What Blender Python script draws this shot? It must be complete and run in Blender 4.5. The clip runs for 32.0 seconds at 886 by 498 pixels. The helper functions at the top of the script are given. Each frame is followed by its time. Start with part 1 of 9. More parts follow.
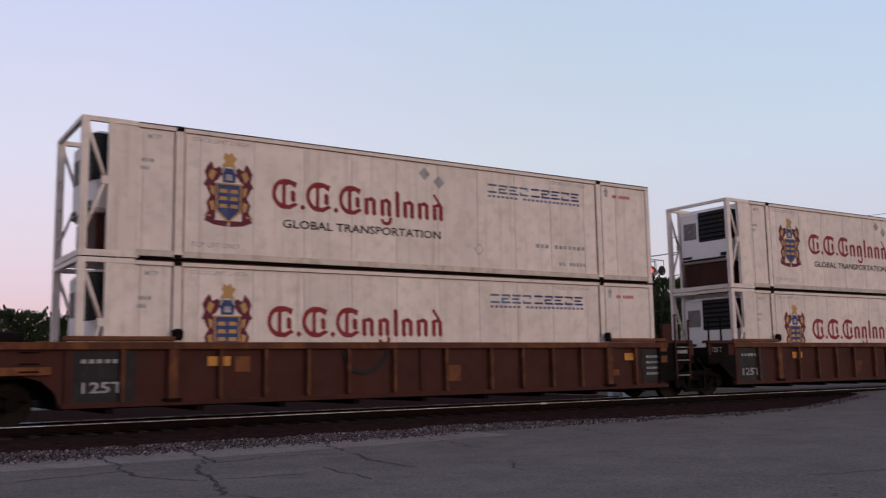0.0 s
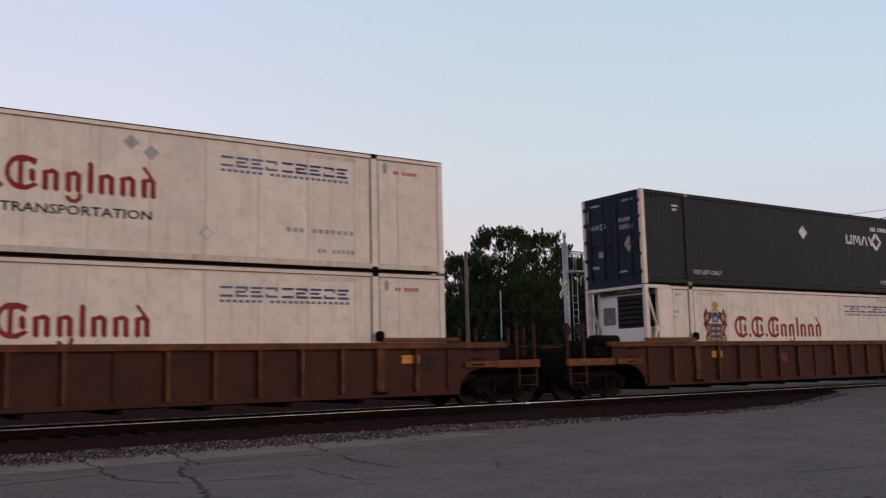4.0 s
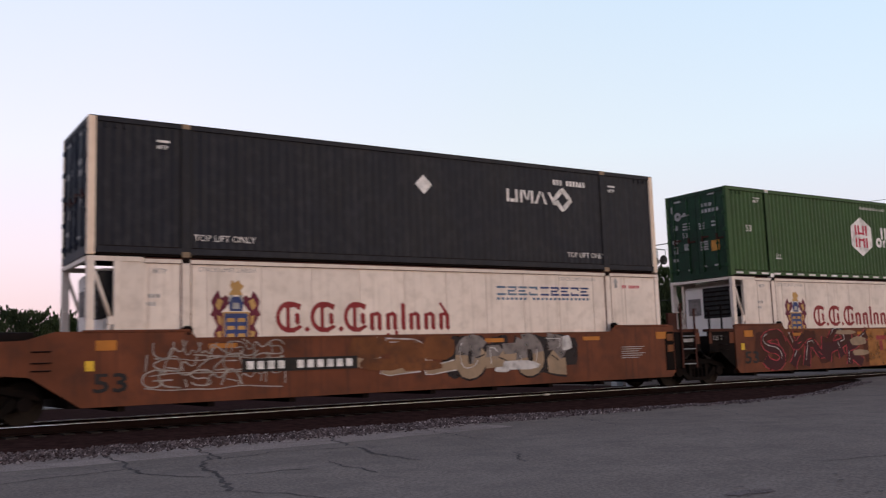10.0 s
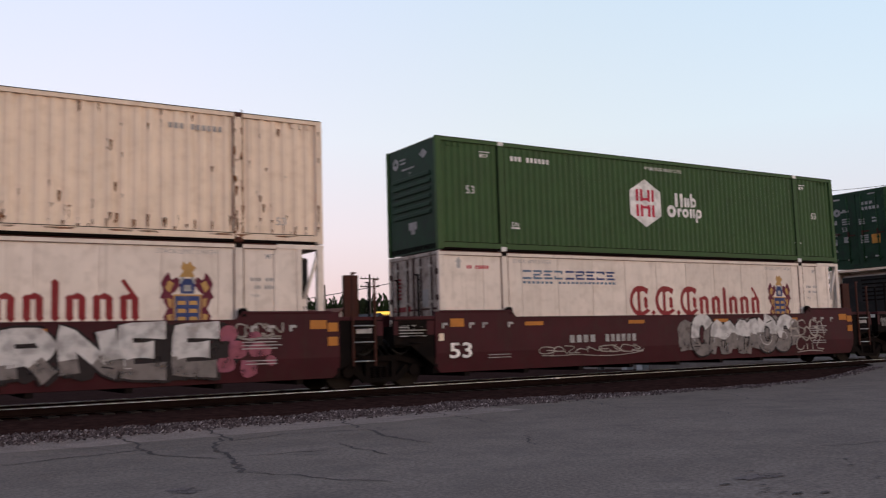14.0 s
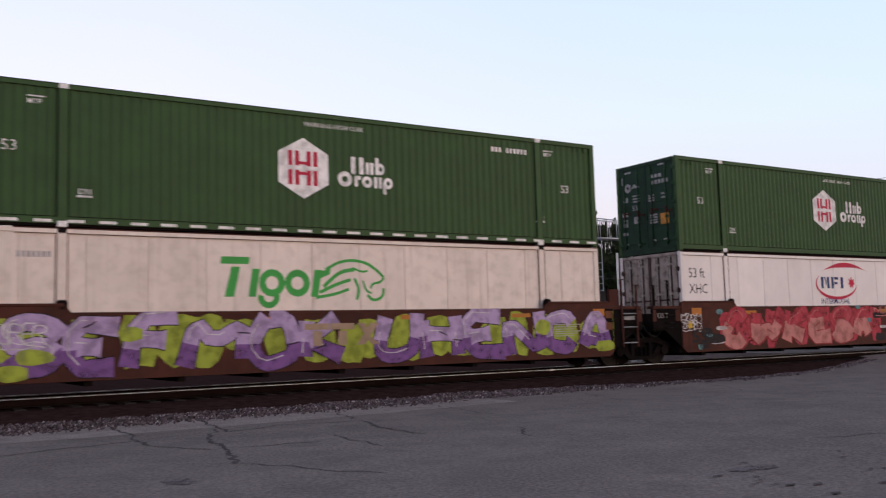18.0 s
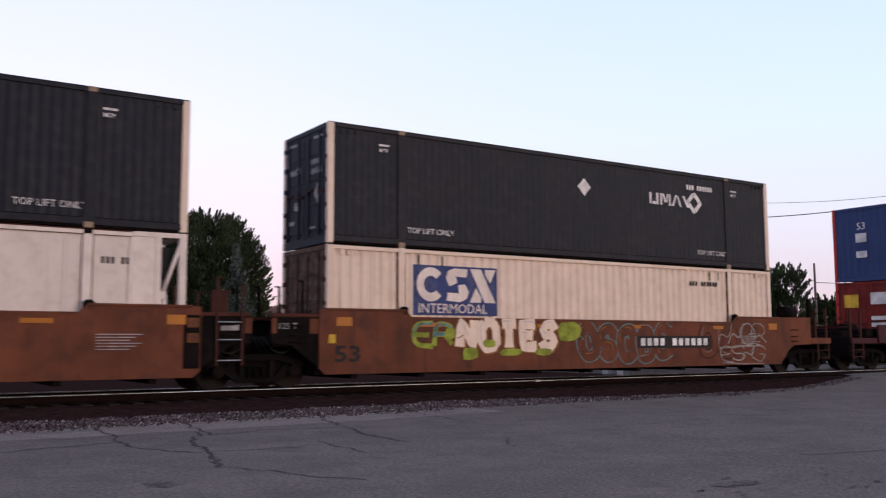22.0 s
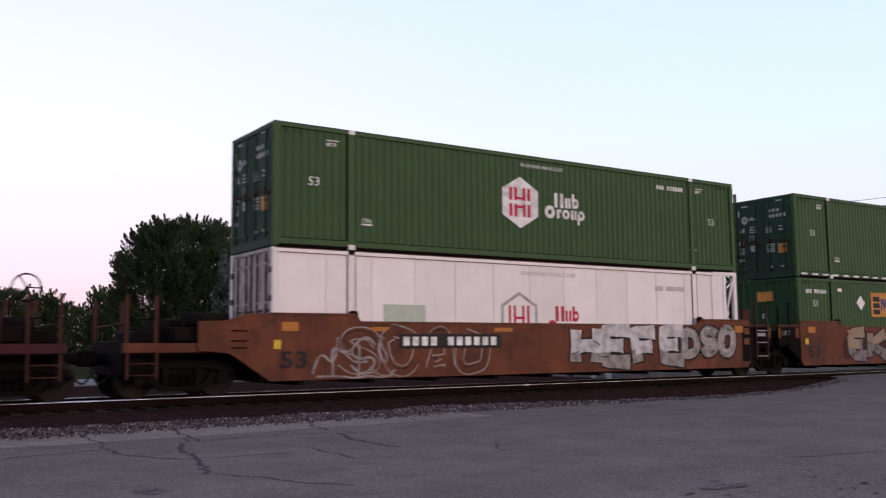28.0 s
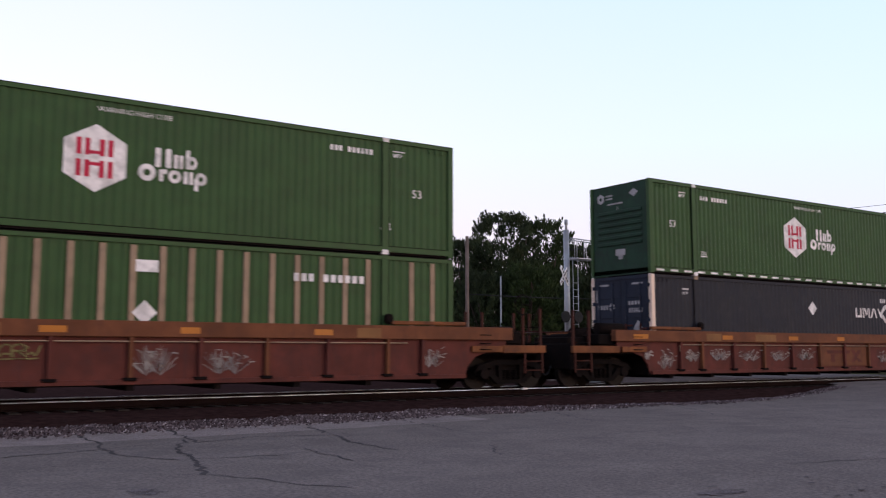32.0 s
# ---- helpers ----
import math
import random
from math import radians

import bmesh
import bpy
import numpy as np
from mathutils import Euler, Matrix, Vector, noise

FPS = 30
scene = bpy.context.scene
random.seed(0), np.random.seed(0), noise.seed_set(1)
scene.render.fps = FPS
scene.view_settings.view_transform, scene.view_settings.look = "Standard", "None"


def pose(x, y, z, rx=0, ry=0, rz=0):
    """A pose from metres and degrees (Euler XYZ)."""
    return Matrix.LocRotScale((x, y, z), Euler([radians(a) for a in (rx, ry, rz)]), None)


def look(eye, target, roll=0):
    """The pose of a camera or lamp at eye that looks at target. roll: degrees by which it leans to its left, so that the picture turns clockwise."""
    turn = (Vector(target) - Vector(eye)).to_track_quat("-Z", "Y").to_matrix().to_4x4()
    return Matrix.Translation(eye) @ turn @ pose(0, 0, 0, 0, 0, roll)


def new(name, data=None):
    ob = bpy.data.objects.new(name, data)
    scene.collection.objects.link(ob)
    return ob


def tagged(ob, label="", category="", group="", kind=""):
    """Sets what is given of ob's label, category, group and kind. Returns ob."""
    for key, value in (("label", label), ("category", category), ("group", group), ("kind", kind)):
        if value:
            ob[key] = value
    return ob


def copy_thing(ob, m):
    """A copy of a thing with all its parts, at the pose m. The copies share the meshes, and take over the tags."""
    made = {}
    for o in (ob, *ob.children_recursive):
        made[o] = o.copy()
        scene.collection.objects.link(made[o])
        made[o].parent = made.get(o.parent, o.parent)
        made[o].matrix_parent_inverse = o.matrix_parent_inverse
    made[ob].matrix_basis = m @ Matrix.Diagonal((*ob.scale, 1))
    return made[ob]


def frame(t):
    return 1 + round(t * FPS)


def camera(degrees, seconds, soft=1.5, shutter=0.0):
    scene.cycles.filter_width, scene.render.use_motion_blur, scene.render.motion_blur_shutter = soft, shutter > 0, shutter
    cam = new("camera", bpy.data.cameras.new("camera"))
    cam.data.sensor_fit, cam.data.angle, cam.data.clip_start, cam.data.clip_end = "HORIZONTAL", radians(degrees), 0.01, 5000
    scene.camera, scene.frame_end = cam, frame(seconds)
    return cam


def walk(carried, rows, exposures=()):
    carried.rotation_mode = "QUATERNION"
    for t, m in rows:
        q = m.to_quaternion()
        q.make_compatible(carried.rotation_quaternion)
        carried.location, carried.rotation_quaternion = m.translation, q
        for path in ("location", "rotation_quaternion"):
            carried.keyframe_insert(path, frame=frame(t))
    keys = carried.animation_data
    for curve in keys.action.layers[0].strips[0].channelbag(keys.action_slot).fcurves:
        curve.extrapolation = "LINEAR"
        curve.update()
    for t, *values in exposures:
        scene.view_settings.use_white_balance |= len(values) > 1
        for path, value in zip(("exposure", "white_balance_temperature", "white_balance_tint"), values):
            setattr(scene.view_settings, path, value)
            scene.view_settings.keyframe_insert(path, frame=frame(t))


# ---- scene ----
# ---- camera ----
cam = camera(51.55, 32.0, soft=1.2, shutter=0.12)
EYE = (0.0, -20.555, 0.983)


def aim(yaw, pitch, roll):
    """A hand-held camera that stands still and only turns."""
    return pose(*EYE, 90 + pitch, 0, -yaw) @ pose(0, 0, 0, 0, 0, -roll)


CAMERA_ROWS = [
    (0.0, 33.25, 7.41, 1.01), (0.5, 33.26, 7.41, 1.10), (1.0, 33.99, 7.33, 1.33), (1.5, 34.38, 7.36, 1.69),
    (2.0, 34.58, 7.52, 1.82), (2.5, 34.73, 7.60, 1.41), (4.5, 34.11, 7.28, 1.26), (5.0, 33.97, 7.19, 1.09),
    (5.5, 33.89, 7.23, 1.37), (6.0, 33.82, 7.35, 1.23), (6.5, 33.86, 7.39, 1.22), (7.0, 33.88, 7.36, 1.33),
    (7.5, 33.79, 7.26, 2.16), (8.0, 33.71, 7.24, 1.91), (8.5, 33.44, 7.20, 1.93), (9.0, 33.38, 7.20, 2.04),
    (9.5, 33.28, 7.10, 1.90), (10.0, 33.15, 6.97, 1.95), (10.5, 33.04, 6.84, 1.65), (11.0, 32.99, 6.80, 1.53),
    (11.5, 32.97, 6.77, 1.75), (12.0, 32.92, 6.76, 1.57), (12.5, 32.85, 6.63, 1.49), (13.0, 32.64, 6.39, 1.46),
    (13.5, 32.56, 6.19, 1.69), (14.0, 32.44, 5.96, 1.72), (14.5, 32.27, 5.83, 1.96), (15.0, 32.42, 5.84, 1.97),
    (15.5, 32.51, 5.77, 1.36), (17.5, 33.19, 6.17, 1.69), (18.0, 32.74, 5.44, 1.61), (18.5, 32.44, 5.28, 1.41),
    (19.0, 32.30, 5.23, 1.13), (19.5, 32.48, 5.22, 1.08), (20.0, 32.69, 5.26, 0.72), (20.5, 32.80, 5.41, 0.90),
    (21.0, 33.01, 5.53, 0.54), (21.5, 33.21, 5.67, 0.31), (22.0, 33.41, 5.94, 0.21), (22.5, 33.57, 6.19, 0.16),
    (23.0, 33.80, 6.31, 0.54), (23.5, 34.21, 6.25, 1.03), (24.0, 34.55, 6.19, 1.15), (24.5, 34.58, 6.15, 0.98),
    (25.0, 34.59, 6.18, 0.87), (25.5, 34.47, 6.11, 0.79), (26.0, 34.34, 6.11, 0.73), (26.5, 34.32, 6.10, 0.94),
    (28.5, 34.11, 6.23, 0.47), (29.0, 34.07, 6.19, 0.50), (29.5, 34.05, 6.11, 0.64), (30.0, 34.05, 6.11, 0.70),
    (30.5, 34.01, 6.16, 0.35), (31.0, 34.08, 6.15, 0.09), (31.5, 34.14, 6.21, 0.28), (32.0, 34.19, 6.41, 0.01),
]
EXPOSURES = [(0.0, -0.23, 6600, 9.0), (1.0, -0.23, 6625, 8.5), (2.0, -0.28, 6650, 8.0), (4.5, -0.13, 6900, 4.0), (5.0, 0.08, 6900, 4.0), (6.0, -0.01, 6850, 4.6), (7.0, 0.0, 6880, 4.0),
             (8.0, 0.17, 7010, 2.0), (9.0, 0.11, 6930, 3.2), (11.0, 0.13, 6780, 5.4), (12.0, 0.10, 6850, 4.4), (13.0, -0.04, 6860, 4.3), (14.0, 0.06, 6880, 4.0), (15.0, 0.28, 6880, 3.6),
             (17.5, 0.18, 6720, 7.0), (20.0, 0.20, 6620, 8.3), (20.7, 0.30, 6640, 8.0), (21.0, 0.29, 6560, 9.2), (23.0, 0.18, 6500, 10.0), (24.0, 0.31, 6520, 9.8), (25.0, 0.32, 6500, 10.0), (26.0, 0.42, 6460, 10.2), (29.0, 0.22, 6500, 10.0),
             (30.0, 0.38, 6490, 10.1), (31.0, 0.28, 6440, 10.6), (31.2, 0.16, 6400, 10.8), (32.0, 0.30, 6450, 10.3)]
walk(cam, [(t, aim(a, b, c)) for t, a, b, c in CAMERA_ROWS], EXPOSURES)


def travel(t):
    """How far the train has rolled to the left, in metres, at t seconds."""
    q = (t - 16) / 16
    return 18.3602 * (t - 16) + 1.7993 * q**2 + 6.5670 * q**3 + -4.2737 * q**4 + -10.4811 * q**5 + 2.4127 * q**6 + 5.1112 * q**7


# ---- world and light ----
world = bpy.data.worlds.new("dusk_sky")
scene.world = world
world.use_nodes = True
wn, wl = world.node_tree.nodes, world.node_tree.links
wn.clear()
w_out = wn.new("ShaderNodeOutputWorld")
w_bg = wn.new("ShaderNodeBackground")
w_sky = wn.new("ShaderNodeTexSky")
w_sky.sky_type = "NISHITA"
w_sky.sun_disc = False
w_sky.sun_elevation = radians(4)
w_sky.sun_rotation = radians(151)
w_geo = wn.new("ShaderNodeTexCoord")
w_sep = wn.new("ShaderNodeSeparateXYZ")
w_ramp = wn.new("ShaderNodeValToRGB")
w_left = wn.new("ShaderNodeValToRGB")
w_mix = wn.new("ShaderNodeMix")
w_mix.data_type, w_mix.blend_type = "RGBA", "MULTIPLY"
w_add = wn.new("ShaderNodeMix")
w_add.data_type, w_add.blend_type = "RGBA", "ADD"
w_add.inputs[0].default_value = 0.035
w_mix.inputs[0].default_value = 1.0
wl.new(w_geo.outputs["Generated"], w_sep.inputs[0])
wl.new(w_sep.outputs["Z"], w_ramp.inputs[0])
wl.new(w_sep.outputs["X"], w_left.inputs[0])
wl.new(w_ramp.outputs[0], w_mix.inputs[6])
wl.new(w_left.outputs[0], w_mix.inputs[7])
wl.new(w_mix.outputs[2], w_add.inputs[6])
wl.new(w_sky.outputs[0], w_add.inputs[7])
wl.new(w_add.outputs[2], w_bg.inputs[0])
wl.new(w_bg.outputs[0], w_out.inputs[0])


def ramp_stops(ramp, stops):
    els = ramp.color_ramp.elements
    while len(els) < len(stops):
        els.new(0.5)
    for el, (pos, col) in zip(els, stops):
        el.position, el.color = pos, (*col, 1)


# dusk: rose band low down opposite the sunset, pale blue above
ramp_stops(w_ramp, [(0.0, (0.60, 0.40, 0.47)), (0.05, (0.68, 0.53, 0.61)), (0.12, (0.72, 0.65, 0.76)),
                    (0.22, (0.68, 0.73, 0.86)), (0.45, (0.53, 0.67, 0.90)), (1.0, (0.16, 0.20, 0.28))])
ramp_stops(w_left, [(0.25, (1.13, 1.02, 1.09)), (0.6, (1.0, 1.0, 1.0)), (0.9, (0.92, 1.0, 1.06))])
w_bg.inputs[1].default_value = 1.03

sun = new("afterglow", bpy.data.lights.new("afterglow", "SUN"))
sun.data.energy, sun.data.angle, sun.data.color = 1.0, radians(30), (1.0, 0.76, 0.62)
sun.matrix_basis = look((22, -40, 8), (0, 0, 2))

# ---- materials ----


def material(name, rgb, rough=0.6, metal=0.0, vary=0.15, scale=1.5, dirt=(0.08, 0.06, 0.05), dirt_amount=0.25,
             streak=0.0, bump=0.0, bump_scale=40.0, spread=0.06, gloss=0.12, grain=0.0, worn=0.0):
    """A painted or raw surface: its colour, broad stains, fine grain, run-down streaks and relief."""
    m = bpy.data.materials.new(name)
    m.use_nodes = True
    n, l = m.node_tree.nodes, m.node_tree.links
    b = n["Principled BSDF"]
    b.inputs["Roughness"].default_value, b.inputs["Metallic"].default_value = rough, metal
    b.inputs["Specular IOR Level"].default_value = gloss
    tc, info = n.new("ShaderNodeTexCoord"), n.new("ShaderNodeObjectInfo")
    shift = n.new("ShaderNodeVectorMath")
    shift.operation = "MULTIPLY_ADD"
    shift.inputs[1].default_value = (1, 1, 1)
    rnd = n.new("ShaderNodeVectorMath")
    rnd.operation = "SCALE"
    rnd.inputs[0].default_value = (37, 11, 23)
    l.new(info.outputs["Random"], rnd.inputs["Scale"])
    l.new(tc.outputs["Object"], shift.inputs[0])
    l.new(rnd.outputs[0], shift.inputs[2])
    big, fine = n.new("ShaderNodeTexNoise"), n.new("ShaderNodeTexNoise")
    big.inputs["Scale"].default_value, big.inputs["Detail"].default_value = scale, 5
    fine.inputs["Scale"].default_value, fine.inputs["Detail"].default_value = bump_scale, 4
    l.new(shift.outputs[0], big.inputs["Vector"])
    l.new(shift.outputs[0], fine.inputs["Vector"])
    hsv = n.new("ShaderNodeHueSaturation")
    hsv.inputs["Color"].default_value = (*rgb, 1)
    val = n.new("ShaderNodeMapRange")
    val.inputs["From Min"].default_value, val.inputs["From Max"].default_value = 0.3, 0.7
    val.inputs["To Min"].default_value, val.inputs["To Max"].default_value = 1 - vary, 1 + vary
    l.new(big.outputs["Fac"], val.inputs["Value"])
    own = n.new("ShaderNodeMapRange")
    own.inputs["To Min"].default_value, own.inputs["To Max"].default_value = 1 - spread, 1 + spread
    l.new(info.outputs["Random"], own.inputs["Value"])
    mul = n.new("ShaderNodeMath")
    mul.operation = "MULTIPLY"
    l.new(val.outputs[0], mul.inputs[0])
    l.new(own.outputs[0], mul.inputs[1])
    value = mul.outputs[0]
    if grain:
        speck = n.new("ShaderNodeTexNoise")
        speck.inputs["Scale"].default_value, speck.inputs["Detail"].default_value = bump_scale * 0.8, 3
        l.new(shift.outputs[0], speck.inputs["Vector"])
        gr = n.new("ShaderNodeMapRange")
        gr.inputs["From Min"].default_value, gr.inputs["From Max"].default_value = 0.35, 0.65
        gr.inputs["To Min"].default_value, gr.inputs["To Max"].default_value = 1 - grain, 1 + grain
        l.new(speck.outputs["Fac"], gr.inputs["Value"])
        mg = n.new("ShaderNodeMath")
        mg.operation = "MULTIPLY"
        l.new(value, mg.inputs[0])
        l.new(gr.outputs[0], mg.inputs[1])
        value = mg.outputs[0]
    l.new(value, hsv.inputs["Value"])
    if worn:
        rub = n.new("ShaderNodeTexNoise")
        rub.inputs["Scale"].default_value, rub.inputs["Detail"].default_value = 4.0, 9
        l.new(shift.outputs[0], rub.inputs["Vector"])
        left = n.new("ShaderNodeMapRange")
        left.inputs["From Min"].default_value, left.inputs["From Max"].default_value = 0.38, 0.56
        left.inputs["To Min"].default_value, left.inputs["To Max"].default_value = 1 - worn, 1.0
        l.new(rub.outputs["Fac"], left.inputs["Value"])
        l.new(left.outputs[0], b.inputs["Alpha"])
    colour = hsv.outputs[0]

    def stain(source, low, high, amount, tint):
        nonlocal colour
        mask = n.new("ShaderNodeMapRange")
        mask.inputs["From Min"].default_value, mask.inputs["From Max"].default_value = low, high
        mask.inputs["To Max"].default_value = amount
        l.new(source, mask.inputs["Value"])
        mix = n.new("ShaderNodeMix")
        mix.data_type = "RGBA"
        l.new(mask.outputs[0], mix.inputs[0])
        l.new(colour, mix.inputs[6])
        mix.inputs[7].default_value = (*tint, 1)
        colour = mix.outputs[2]

    if dirt_amount:
        patch = n.new("ShaderNodeTexNoise")
        patch.inputs["Scale"].default_value, patch.inputs["Detail"].default_value = scale * 2.7, 8
        l.new(shift.outputs[0], patch.inputs["Vector"])
        stain(patch.outputs["Fac"], 0.48, 0.72, dirt_amount, dirt)
    if streak:
        squeeze = n.new("ShaderNodeVectorMath")
        squeeze.operation = "MULTIPLY"
        squeeze.inputs[1].default_value = (9, 9, 0.35)
        l.new(shift.outputs[0], squeeze.inputs[0])
        run = n.new("ShaderNodeTexNoise")
        run.inputs["Scale"].default_value, run.inputs["Detail"].default_value = 1.0, 6
        l.new(squeeze.outputs[0], run.inputs["Vector"])
        stain(run.outputs["Fac"], 0.56, 0.75, streak, dirt)
    l.new(colour, b.inputs["Base Color"])
    if bump:
        bp = n.new("ShaderNodeBump")
        bp.inputs["Strength"].default_value, bp.inputs["Distance"].default_value = bump, 0.02
        l.new(fine.outputs["Fac"], bp.inputs["Height"])
        l.new(bp.outputs[0], b.inputs["Normal"])
    rr = n.new("ShaderNodeMapRange")
    rr.inputs["To Min"].default_value, rr.inputs["To Max"].default_value = rough - 0.1, min(rough + 0.12, 1)
    l.new(big.outputs["Fac"], rr.inputs["Value"])
    l.new(rr.outputs[0], b.inputs["Roughness"])
    return m


